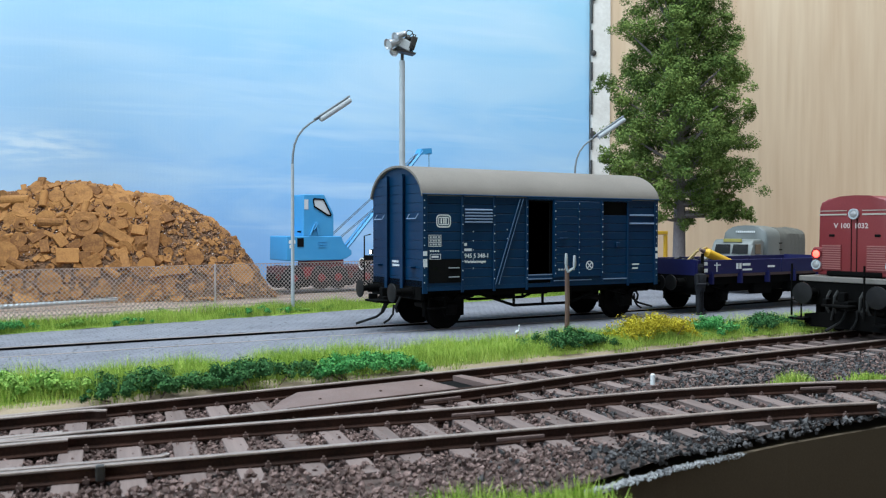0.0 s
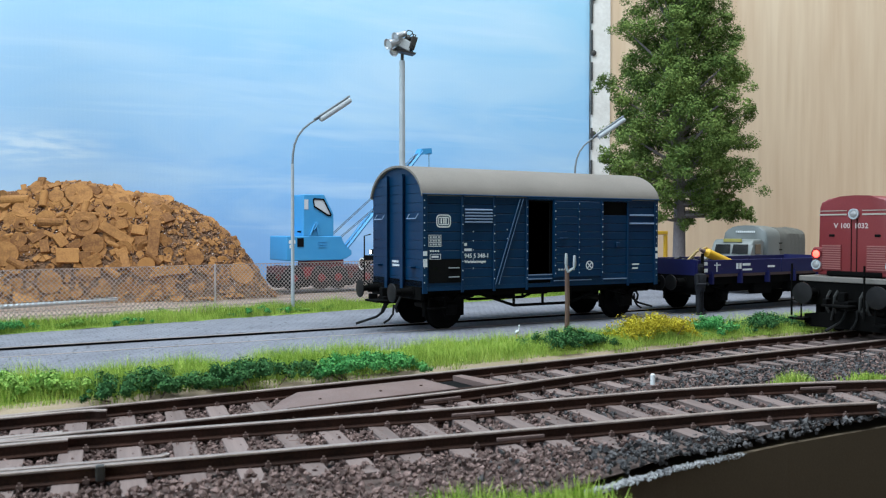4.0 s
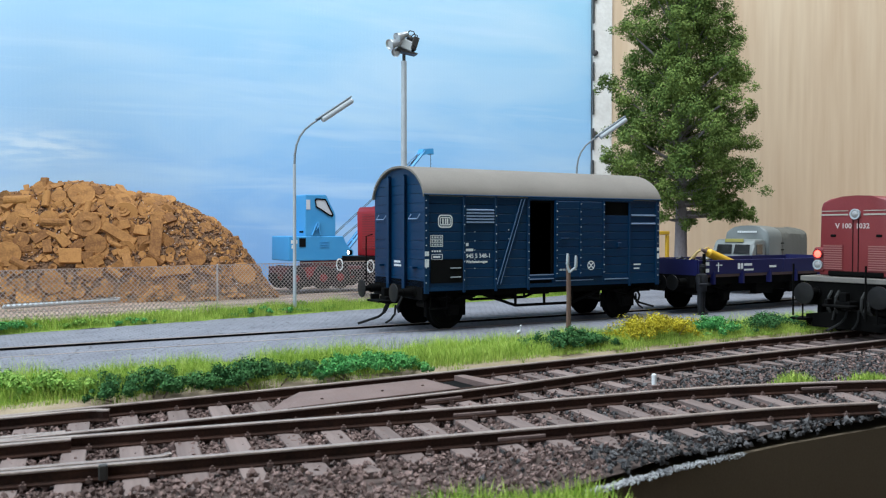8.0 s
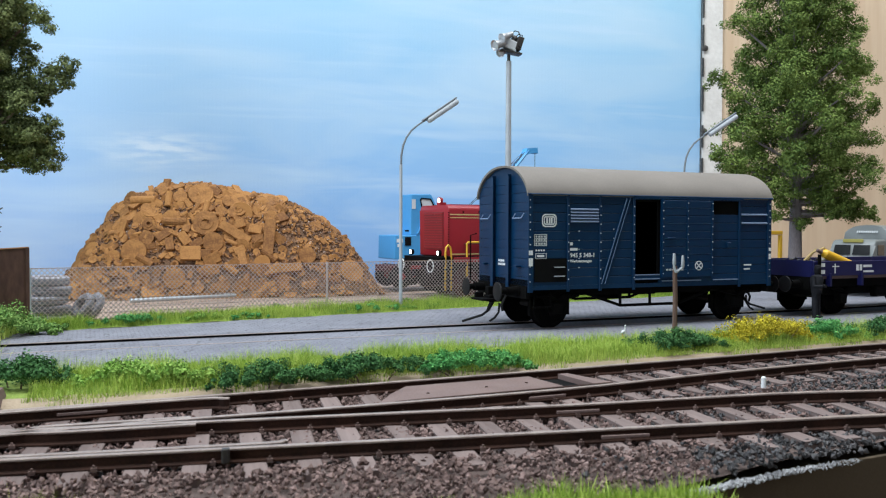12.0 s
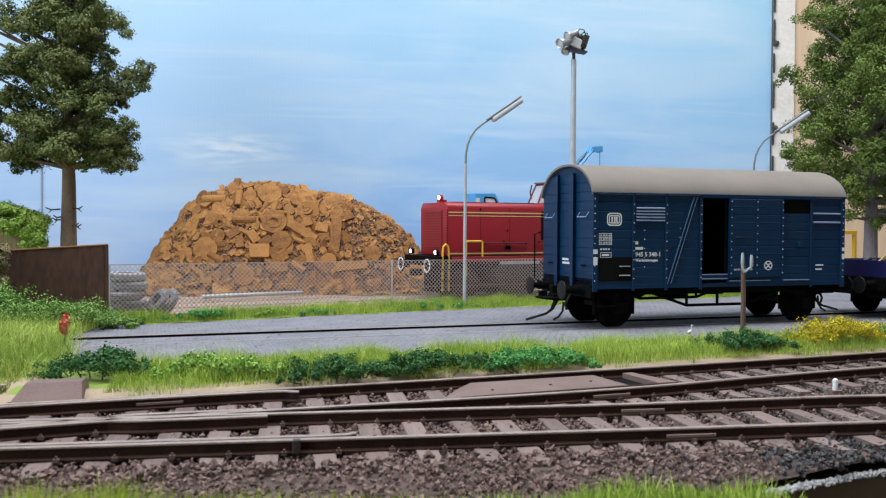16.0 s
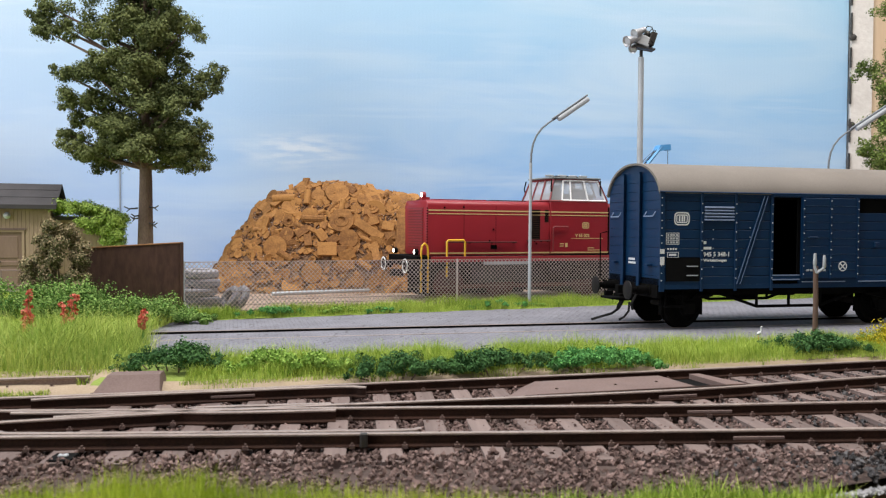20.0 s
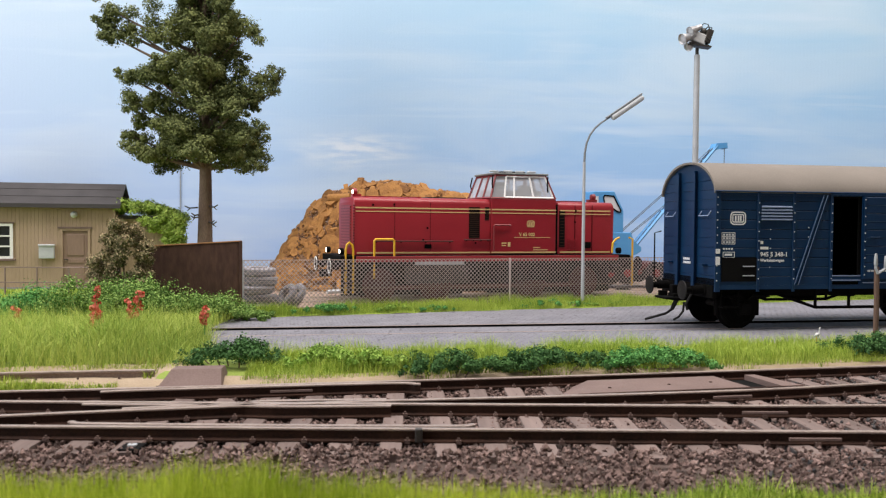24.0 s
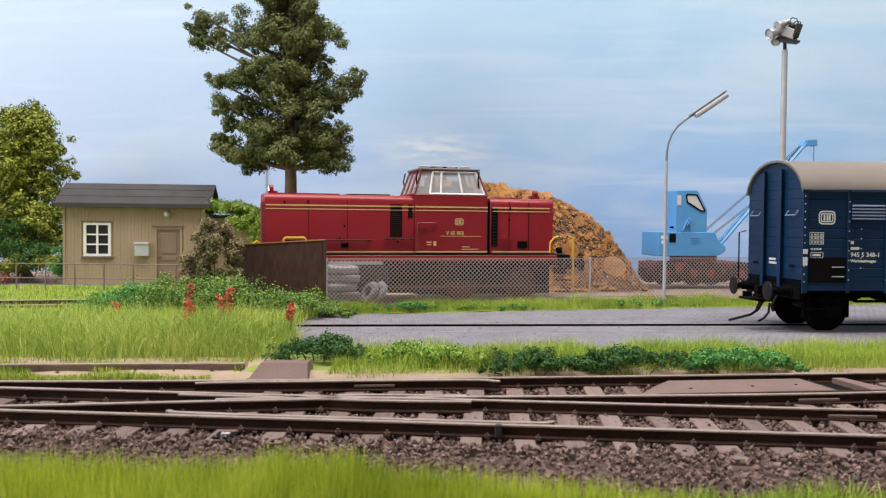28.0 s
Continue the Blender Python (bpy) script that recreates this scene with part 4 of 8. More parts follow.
blades("tall_grass", X, Y, 0.2 + 0 * X, np.maximum(L, 1), 0.17 * RNG.uniform(0.7, 1.3, len(X)), 0.8, M_GRASSTALL, "tall pale green meadow grass")
n = 2600
X, Y = RNG.uniform(-262, -108, n), RNG.uniform(300, 385, n)
blades("tall_stalks", X, Y, 0.5 + 0 * X, RNG.uniform(11, 20, n), 0.2 + 0 * X, 0.4, M_GRASSTALL, "thin pale stalks over the meadow grass")
n = 20000
X, Y = RNG.uniform(-430, -118, n), RNG.uniform(395, 470, n)
keep = Y < 594 + 0.361 * X - np.where(X < -225, 72, 26)
X, Y = X[keep], Y[keep]
blades("meadow_grass", X, Y, 1.0 + 0 * X, 7.5 * RNG.uniform(0.5, 1.3, len(X)), 0.32 * RNG.uniform(0.7, 1.3, len(X)), 0.45, M_GRASS, "green meadow grass")
for x, y, r, h, nn in ((228, 253, 9, 6, 500), (262, 252, 12, 4, 500), (290, 256, 12, 4, 400)):
    X, Y = RNG.normal(x, r * 0.5, nn), RNG.normal(y, r * 0.25, nn)
    blades("grass_tuft", X, Y, (-6.5 if y < 200 else -4.4) + 0 * X, h * RNG.uniform(0.6, 1.15, nn) * np.exp(-((X - x) / r) ** 2 * 0.6), 0.36 + 0 * X, 0.3, M_GRASSTALL if y < 200 else M_GRASS,
           "bright yellow-green tuft of grass")


def leaf_quads(C, R, n, size, rng, squash=0.8, shell=0.55):
    """Small bent leaves scattered through and round the clumps (centres C, radii R)."""
    k = rng.choice(len(C), n, p=R ** 1.6 / np.sum(R ** 1.6))
    d = rng.normal(0, 1, (n, 3))
    d /= np.linalg.norm(d, axis=1)[:, None]
    rad = R[k] * (shell + (1 - shell) * rng.uniform(0, 1, n) ** 0.5) * (0.9 + 0.2 * rng.normal(0, 1, n))
    P = C[k] + d * rad[:, None] * np.array([1, 1, squash])
    d = d + rng.normal(0, 0.38, (n, 3)) + np.array([0, 0, 0.25])
    d /= np.linalg.norm(d, axis=1)[:, None]
    t = np.cross(d, rng.normal(0, 1, (n, 3)))
    t /= np.linalg.norm(t, axis=1)[:, None]
    s = np.cross(t, d)
    s /= np.linalg.norm(s, axis=1)[:, None] + 1e-9
    w = np.cross(t, s)
    z = (size * rng.uniform(0.55, 1.35, n))[:, None]
    V = np.stack([P - t * z, P - s * z * 0.7 - w * z * 0.15, P + t * z, P + s * z * 0.7 - w * z * 0.15], 1).reshape(-1, 3)
    F = 4 * np.arange(n)[:, None] + np.array([[0, 1, 2, 3]])
    return V, F


def bush(name, x, y, z, w, d, h, material, label, clumps=18, leaves=1500, size=0.95, seed=1, turn=0.0):
    rng = np.random.default_rng(seed)
    leaves, size = int(leaves * 2.6), size * 0.58
    owner = thing(name, x, y, z, turn, label, "bush")
    C = np.stack([rng.uniform(-w / 2, w / 2, clumps), rng.uniform(-d / 2, d / 2, clumps), np.zeros(clumps)], 1)
    top = h * (1 - 0.55 * (2 * C[:, 0] / w) ** 2) * rng.uniform(0.55, 1.05, clumps)
    R = np.minimum(np.maximum(top * 0.45, h * 0.2), d * 0.45)
    C[:, 2] = top - R
    C = np.concatenate([C] + [C + rng.normal(0, 0.45, C.shape) * R[:, None] * np.array([1.2, 1, 0.45]) for k in range(3)])
    R = np.concatenate([R * 0.8] + [R * rng.uniform(0.35, 0.6, len(R)) for k in range(3)])
    V, F = leaf_quads(C, R, leaves, size, rng, 0.85, 0.4)
    V[:, 2] = np.maximum(V[:, 2], 0.1)
    soup("foliage", V, F, material, parent=owner, kind="")
    bm = bmesh.new()
    for c in C[:8]:
        tube(bm, [(c[0] * 0.6, c[1] * 0.6, -0.5), (c[0] * 0.85, c[1] * 0.85, c[2] * 0.6), tuple(c)], 0.35, 5, 0.12)
    part("stems", bm, M_BARK, owner, "thin brown stems")
    return owner


bush("low_bush", 2, 297, -0.5, 44, 22, 11.5, M_BUSHDARK, "low dark green bush in the grass verge", 38, 3600, 0.85, 11, 12)
bush("low_bush", 40, 304, -0.5, 46, 21, 11.5, M_BUSHDARK, "low dark green bush in the grass verge", 36, 3400, 0.85, 12, 12)
bush("low_bush", 79, 312, -0.5, 44, 22, 12, M_BUSHGREEN, "fresh green leafy bush in the grass verge", 40, 3800, 0.8, 113, 12)
bush("low_bush", 182, 343, 0, 44, 20, 12.5, M_BUSHDARK, "dark green bush round the wooden post", 38, 3600, 0.9, 14, 12)
bush("flowering_bush", 236, 356, 0, 46, 20, 18, M_BUSHYELLOW, "bright yellow flowering bush in the verge", 40, 3600, 0.85, 15, 10)
bush("low_bush", 277, 364, 0, 30, 18, 13, M_BUSHGREEN, "fresh green bush in the grass verge", 26, 2300, 0.9, 16, 12)
bush("low_bush", 314, 371, 0, 46, 18, 13.5, M_BUSHDARK, "dark green bush in the grass verge", 32, 2800, 0.9, 17, 12)
bush("low_bush", -80, 302, 0, 34, 20, 15, M_BUSHDARK, "dark green bush beside the metal box", 30, 2800, 0.9, 18, 10)
bush("low_bush", -46, 302, 0, 34, 18, 11, M_WEED, "fresh green weeds in the verge", 26, 2200, 0.85, 19, 10)
bush("low_bush", -26, 300, 0, 26, 18, 10.5, M_WEED, "fresh green weeds in the verge", 22, 1900, 0.85, 20, 10)
for i, (x, y, w, h) in enumerate(((-150, 432, 48, 30), (-188, 428, 50, 32), (-128, 450, 36, 20), (-212, 432, 34, 28), (-232, 436, 34, 20), (-112, 462, 26, 9), (-168, 440, 44, 32))):
    bush("weed_bush", x, y, 0, w, 26, h, M_BUSHGREEN if i in (3, 4) else mat("mid_green_foliage", (0.08, 0.18, 0.035), (0.27, 0.42, 0.11), 60, 0.8, 0, island=0.7, spec=0.2),
         "leafy green weeds before the rusty wall", 36, 3200, 1.0, 30 + i)
shrub = thing("shrub", -177, 455, 4, 0, "dense brownish green shrub beside the rusty wall", "bush")
rng = np.random.default_rng(41)
C = np.array([(-2, -2, 46), (6, 2, 44), (-8, 0, 41), (4, -4, 37), (12, 2, 38), (-12, -3, 33), (-3, -5, 30), (11, -3, 30), (-17, 0, 25), (-8, -6, 21), (6, -5, 22), (15, 0, 25), (-4, 4, 16), (-18, 0, 17), (2, -5, 14)], float) * np.array([0.82, 1, 1])
V, F = leaf_quads(np.concatenate([C + rng.normal(0, 2.4, C.shape) for k in range(4)]), rng.uniform(3.0, 5.4, 60), 24000, 0.6, rng, 0.9, 0.4)
soup("foliage", V, F, M_BUSHBROWN, parent=shrub, kind="")
bm = bmesh.new()
for c in C[::2]:
    tube(bm, [(0, 0, -4), (c[0] * 0.35, c[1] * 0.35, c[2] * 0.45), tuple(c)], 0.7, 5, 0.25)
part("stems", bm, M_BARK, shrub, "thin brown stems")


def foxglove(x, y, z, h, seed):
    rng = np.random.default_rng(seed)
    o = thing("red_flower", x, y, z, 0, "tall red flower spike in the grass", "flower", "red flowers in the meadow")
    bm = bmesh.new()
    tube(bm, [(0, 0, 0), (0.3, 0, h * 0.6), (0.2, 0.2, h)], 0.3, 5, 0.15)
    part("stem", bm, M_BUSHGREEN, o)
    C = np.stack([rng.normal(0, 0.7, 9), rng.normal(0, 0.7, 9), np.linspace(h * 0.5, h, 9)], 1)
    V, F = leaf_quads(C, np.full(9, 1.3), 110, 0.85, rng)
    soup("petals", V, F, M_POPPY, parent=o, kind="")


for i, (x, y, z, h) in enumerate(((-107, 358, 6, 14), (-133, 350, 8, 19), (-139, 356, 6, 17), (-152, 352, 10, 19), (-155, 356, 4, 17), (-150, 349, 4, 15), (-200, 380, 3, 14))):
    foxglove(x, y, z - 3, h, 50 + i)


def tree(name, x, y, height, crown_lo, width, bark, leaf, label, seed, clumps, leaves, trunk_r=5, size=2.0, ragged=0.25, depth=0.75, clump=(0.10, 0.17), extra=(), squash=0.75, gap=None):
    """Tapered trunk, limbs to every clump, and a crown of many small leaves."""
    rng = np.random.default_rng(seed)
    o = thing(name, x, y, -1, 0, label, "tree")
    bm = bmesh.new()
    tube(bm, [(0, 0, 0), (0.4, 0, height * 0.03), (1, 0.5, height * 0.3), (-0.6, 0, height * 0.6), (0, 0, height * 0.95)], trunk_r, 12, trunk_r * 0.15)
    for k in range(5):
        a = 2 * math.pi * k / 5
        tube(bm, [(math.cos(a) * trunk_r * 1.7, math.sin(a) * trunk_r * 1.7, -0.5), (math.cos(a) * trunk_r * 0.7, math.sin(a) * trunk_r * 0.7, trunk_r * 1.6)], trunk_r * 0.35, 6, trunk_r * 0.2)
    part("trunk", bm, bark, o, smooth=True)
    u = np.linspace(0.0, 1.0, clumps) + rng.normal(0, 0.01, clumps)
    a = np.arange(clumps) * 2.4 + rng.normal(0, 0.3, clumps)
    prof = width / 2 * (1 - 0.55 * np.clip(u, 0, 1) ** 1.6) * (1 - ragged * rng.uniform(0, 1.6, clumps))
    C = np.stack([np.cos(a) * prof, np.sin(a) * prof * depth, crown_lo + (height - crown_lo) * np.clip(u, 0, 1)], 1)
    R = rng.uniform(clump[0], clump[1], clumps) * width
    if extra:
        C, R = np.concatenate([C, [e[:3] for e in extra]]), np.concatenate([R, [e[3] for e in extra]])
    if gap:
        keep = ~((np.abs(C[:, 0] - gap[0]) < gap[1]) & (C[:, 1] < 10) & (C[:, 2] < gap[2]))
        C, R = C[keep], R[keep]
    for c in C:
        z0 = max(c[2] * 0.85 - 4, min(crown_lo * 0.97, c[2] - 3))
        bm = bmesh.new()
        tube(bm, [(0, 0, z0), (c[0] * 0.5, c[1] * 0.5, (z0 + c[2]) / 2 - 1), tuple(c)], trunk_r * 0.25, 5, 0.4)
        part("branch", bm, bark, o)
    # the inner crown, each clump's body, small tufts on it, and leaf along the outer limbs
    far = C[np.hypot(C[:, 0], C[:, 1]) > width * 0.42]
    C2 = np.concatenate([C * np.array([0.55, 0.55, 1]) + np.array([0, 0, 4]), C, far * np.array([0.78, 0.78, 1]) + np.array([0, 0, -2])] + [C + np.clip(rng.normal(0, 0.5, C.shape), -0.9, 0.9) * R[:, None] * np.array([1, 1, 0.8]) for k in range(8)])
    R2_ = np.concatenate([R * 0.85, R * 0.82, np.full(len(far), R.mean() * 0.6)] + [R * rng.uniform(0.26, 0.5, len(R)) for k in range(8)])
    V, F = leaf_quads(C2, R2_, leaves, size, rng, squash, 0.72)
    soup("crown", V, F, leaf, parent=o, kind="")
    return o


pine = tree("tall_tree", -201, 700, 300, 104, 84, M_BARK, M_LEAFPINE, "tall dusty green tree with bare brown trunk", 71, 48, 190000, 9, 0.98, 0.34, 0.9, clump=(0.13, 0.19), squash=0.8,
     extra=((-78, 0, 232, 10), (-83, 4, 221, 10), (-75, -4, 209, 11), (-62, 4, 216, 8), (-63, 0, 176, 11), (-58, -6, 155, 12), (-52, 0, 140, 11), (-63, 2, 128, 8), (-52, -6, 116, 12), (-40, -12, 111, 11), (-22, -20, 133, 13), (-16, -22, 116, 12),
            (6, -24, 121, 12), (25, -10, 110, 12), (42, -6, 132, 11), (43, 0, 117, 13), (54, 0, 178, 11), (47, -4, 165, 13), (38, 4, 156, 9), (5, -24, 152, 15), (-38, -18, 176, 14), (-4, -26, 180, 14), (14, -22, 207, 14), (38, -10, 216, 14)))
# dead twigs round the bare trunk
for z, a, r in ((68, 200, 15), (69, -20, 14), (62, 220, 11), (60, 160, 12), (56, -30, 12), (55, 10, 11), (65, 60, 10)):
    d = Vector((math.cos(radians(a)), math.sin(radians(a)) * 0.7 - 0.3, 0))
    bm = bmesh.new()
    tube(bm, [d * 5 + Vector((0, 0, z)), d * r * 0.75 + Vector((0, 0, z - 0.6)), d * r + Vector((0, 0, z + 1.2))], 0.8, 6, 0.45)
    tube(bm, [d * r * 0.7 + Vector((0, 0, z - 0.5)), d * r * 0.9 + Vector((0.5, 0, z - 3))], 0.5, 5, 0.3)
    part("twig", bm, M_STEEL_DARK, pine, "bare dark twig")
# the lowest boughs hang round the trunk
LOW = ((-26, -14, 82, 10), (-28, -8, 68, 9), (-6, -16, 60, 6), (28, -14, 73, 11), (60, -8, 76, 10), (82, -2, 72, 8), (12, -18, 84, 11), (46, -12, 74, 10), (-44, -4, 92, 12), (18, 10, 66, 10))
tree("tall_tree", 506, 722, 330, 94, 128, M_BARKGREY, M_LEAFTREE, "tall green leafy tree before the wooden wall", 72, 84, 215000, 8.5, 1.02, 0.3, 0.9, clump=(0.10, 0.155), squash=0.85,
     extra=((-80, 0, 199, 12), (-71, -6, 183, 12), (-64, -4, 248, 14), (-84, 0, 129, 10), (-76, -8, 118, 13), (-64, -10, 146, 14), (-64, -6, 110, 12), (-28, -16, 95, 13), (20, -18, 93, 13), (75, -4, 72, 9), (64, -8, 76, 10), (54, -10, 83, 11),
            (40, -14, 87, 11), (81, 0, 174, 12), (84, 0, 146, 13), (78, -4, 122, 13), (54, -12, 150, 14), (40, -16, 121, 15), (60, -6, 253, 14), (67, -4, 213, 13), (-39, -18, 179, 14), (6, -24, 210, 14)) + LOW)
tree("leafy_tree", -462, 735, 152, 30, 110, M_BARK, M_LEAFLIGHT, "yellow-green leafy tree behind the hut", 73, 64, 56000, 5, 1.3, 0.35, 0.6, clump=(0.09, 0.15))
tree("leafy_tree", -535, 715, 120, 12, 110, M_BARK, M_LEAFLIGHT, "yellow-green leafy tree behind the railing", 74, 60, 46000, 5, 1.3, 0.35, 0.6, clump=(0.09, 0.15))
bush("garden_bush", -420, 690, 0, 90, 30, 36, M_LEAFLIGHT, "yellow-green bush beside the hut", 30, 4000, 1.6, 75)
bush("garden_bush", -455, 700, 0, 70, 26, 62, M_BUSHDARK, "dark green bush filling the corner beside the hut", 40, 4200, 1.5, 78)
bush("garden_bush", -505, 690, 0, 60, 26, 46, M_LEAFLIGHT, "yellow-green bush behind the iron railing", 34, 3600, 1.5, 79)
bush("garden_bush", -384, 672, 0, 16, 16, 40, M_BUSHGREEN, "fresh green shrub at the hut's corner", 20, 2200, 1.4, 76)
bush("garden_bush", -445, 668, 0, 24, 12, 10, mat("reddish_foliage", (0.16, 0.05, 0.03), (0.32, 0.12, 0.08), 60, 0.8, 0, island=0.6), "low reddish garden bush", 14, 900, 1.2, 77)

for i, (x, y, w) in enumerate(((10, 540, 20), (74, 566, 22), (104, 574, 16), (-60, 513, 18))):
    bush("weed_tuft", x, y, 0, w, 8, 8, M_WEED, "small pale weeds behind the wire fence", 12, 700, 0.9, 90 + i, 20)

for i, (x, y, w, h) in enumerate(((-70, 488, 46, 8), (-30, 505, 36, 6), (72, 541, 50, 7), (112, 556, 40, 6), (-5, 512, 30, 5))):
    bush("weed_tuft", x, y, 0.5, w, 9, h, M_BUSHGREEN if i % 2 == 0 else M_WEED, "low green weeds on the grass bank below the fence", 18, 900, 0.9, 110 + i, 20)
for i, (x, y, w, h) in enumerate(((-150, 330, 40, 12), (-205, 322, 50, 11), (-185, 352, 46, 13), (-125, 338, 26, 11))):
    bush("weed_tuft", x, y, 0.5, w, 16, h, M_WEED, "pale green leafy weeds in the meadow grass", 20, 900, 0.8, 120 + i, 10)


# ---- rolling stock ----
def slab(name, dims, material, parent, label="", bevel=0.0):
    bm = bmesh.new()
    box(bm, *dims, bevel)
    return part(name, bm, material, parent, label)


def wheelset(owner, x, r=11, gauge=32, z=None, y=0.0, mat_=None):
    """Two wheels on an axle; its origin is the axle's middle, so that it can turn."""
    bm = bmesh.new()
    tube(bm, [(0, -gauge / 2, 0), (0, gauge / 2, 0)], 1.7, 10)
    w = part("wheelset", bm, M_STEEL_DARK, owner)
    w.location = (x * MM, y * MM, (r if z is None else z) * MM)
    for s in (-1, 1):
        bm = bmesh.new()
        lathe(bm, (0, s * gauge / 2, 0), (0, s, 0), [(-1.2, r * 0.6), (-1.2, r + 1.0), (-0.4, r + 1.0), (-0.3, r), (2.4, r - 0.2), (2.4, r * 0.84), (1.5, r * 0.8), (1.5, r * 0.3), (2.8, r * 0.26), (2.8, 0.3)], 28)
        for k in range(6):
            a = k * math.pi / 3
            lathe(bm, (r * 0.56 * math.cos(a), s * (gauge / 2 + 1.2), r * 0.56 * math.sin(a)), (0, s, 0), [(0, r * 0.12), (0.7, r * 0.1)], 8)
        part("wheel", bm, mat_ or M_BLACK, w, smooth=True)
    return w


def buffer(owner, x, y, z, way, r=5.0, length=13, flat=False):
    bm = bmesh.new()
    lathe(bm, (x, y, z), (way, 0, 0), [(0, 3.2), (0.8, 3.2), (0.9, 2.5), (length * 0.55, 2.3), (length * 0.56, 1.6), (length - 1.2, 1.6)], 16)
    b = part("buffer", bm, M_BLACK, owner, smooth=True)
    bm = bmesh.new()
    lathe(bm, (x + way * (length - 1.3), y, z), (way, 0, 0), [(0, 1.6), (0.3, r), (0.9, r * 0.98), (1.3, r * 0.6), (1.4, 0.1)], 24)
    part("buffer_head", bm, M_BUFFER, b, "dull dark steel buffer plate", smooth=True)
    return b


def coupling(owner, x, way):
    bm = bmesh.new()
    box(bm, *sorted((x, x + way * 9)), -4, 4, 13.5, 17.5, 0.6)
    box(bm, *sorted((x + way * 7, x + way * 15)), -7.5, 7.5, 14.5, 15.7, 0.3)
    box(bm, *sorted((x + way * 8, x + way * 13)), 5.5, 7.5, 14.5, 18.5, 0.3)
    box(bm, *sorted((x + way * 5, x + way * 9)), -2, 2, 17, 22, 0.5)
    c = part("coupler", bm, M_BLACK, owner, "black claw coupler")
    bm = bmesh.new()
    tube(bm, [(x + way * 5, -1, 14), (x + way * 8, -1, 9.0), (x + way * 12, -1, 6.4), (x + way * 24, -1, 3.4)], 0.7, 6)
    tube(bm, [(x + way * 4, -6, 13), (x + way * 4.5, -6, 8), (x + way * 7, -6, 5), (x + way * 10, -6, 3.4)], 0.6, 6)
    tube(bm, [(x + way * 1, 7, 17), (x + way * 4, 7.5, 10), (x + way * 5, 7.5, 7)], 0.7, 6)
    tube(bm, [(x + way * 1, -9, 18), (x + way * 4.5, -9, 12), (x + way * 3.5, -9, 9)], 0.7, 6)
    part("brake_hose", bm, M_RUBBER, c, "black drooping brake hoses")


def running_gear(owner, xs, floor, halfw, r=11):
    """Sole bars, axle guards with leaf springs, brake rods."""
    for s in (-1, 1):
        y = s * (halfw - 7)
        slab("sole_bar", (min(xs) - 20, max(xs) + 20, y - 1, y + 1, floor - 4.2, floor), M_BLACK, owner)
        for x in xs:
            bm = bmesh.new()
            prism(bm, [(x - 9, floor - 3), (x + 9, floor - 3), (x + 3.2, r - 4), (x - 3.2, r - 4)], "y", y - 0.5, y + 0.5)
            box(bm, x - 3, x + 3, y - 2.6 if s < 0 else y - 0.4, y + 0.4 if s < 0 else y + 2.6, r - 3, r + 3, 0.6)
            g = part("axle_guard", bm, M_BLACK, owner)
            bm = bmesh.new()
            for k in range(5):
                w = 13 - 2.2 * k
                prism(bm, [(x - w, r + 6.2 + k * 0.25 - 0.0), (x, r + 3.6 + k * 0.05 - 0), (x + w, r + 6.2 + k * 0.25), (x + w, r + 7.0 + k * 0.25), (x, r + 4.5), (x - w, r + 7.0 + k * 0.25)], "y", *sorted((y + s * 1.2, y + s * 3.2)))
            part("leaf_spring", bm, M_BLACK, g)
    for x in xs:
        for d in (-1, 1):
            for s in (-1, 1):
                bm = bmesh.new()
                box(bm, x + d * (r + 0.6) - 0.8, x + d * (r + 0.6) + 0.8, s * 16 - 1.6, s * 16 + 1.6, r - 4.5, r + 4, 0.4)
                tube(bm, [(x + d * (r + 0.6), s * 16, r + 3), (x + d * (r + 1.5), s * 16, floor)], 0.5, 5)
                part("brake_shoe", bm, M_BLACK, owner)


# covered wagon; its middle is the origin, rail top is zero
wagon = thing("covered_wagon", 212.7, 464.3, 0.55, 10.4, "dark blue covered goods wagon, grey roof, sliding door half open", "railway wagon")
HW, HL, FL, EV, TOP = 30.5, 81.5, 23.3, 72.2, 88.2


bm = bmesh.new()
n = 26
ys = [-(HW + 1.0) * math.cos(math.pi * j / n) for j in range(n + 1)]
def roof_z(y, d):
    return EV - 0.2 + (TOP - EV + 0.6) * (max(0, 1 - (abs(y) / (HW + 1.0)) ** 2.25)) ** 0.62 - d
prism(bm, [(y, roof_z(y, 0)) for y in ys] + [(y * 0.97, roof_z(y, 1.1)) for y in ys[::-1]], "x", -HL - 1.3, HL + 1.3)
part("roof", bm, M_ROOF, wagon, "matt grey curved roof", smooth=True)
bm = bmesh.new()
for s in (-1, 1):
    tube(bm, [(-HL - 1.3, s * (HW + 1.0), EV - 0.1), (HL + 1.3, s * (HW + 1.0), EV - 0.1)], 0.5, 6)
part("gutter", bm, M_BLUE, wagon)
# inner shell, near-black: the shade inside is put into its colour
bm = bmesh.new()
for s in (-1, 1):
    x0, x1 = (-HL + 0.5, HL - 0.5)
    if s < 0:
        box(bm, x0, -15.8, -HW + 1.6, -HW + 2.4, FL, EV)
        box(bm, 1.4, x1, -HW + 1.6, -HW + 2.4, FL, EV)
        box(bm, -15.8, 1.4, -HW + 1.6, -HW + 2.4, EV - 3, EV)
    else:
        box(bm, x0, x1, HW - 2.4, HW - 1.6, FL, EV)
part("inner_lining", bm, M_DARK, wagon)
slab("floor", (-HL, HL, -HW + 1, HW - 1, FL - 1.5, FL + 3.5), M_BLACK, wagon)
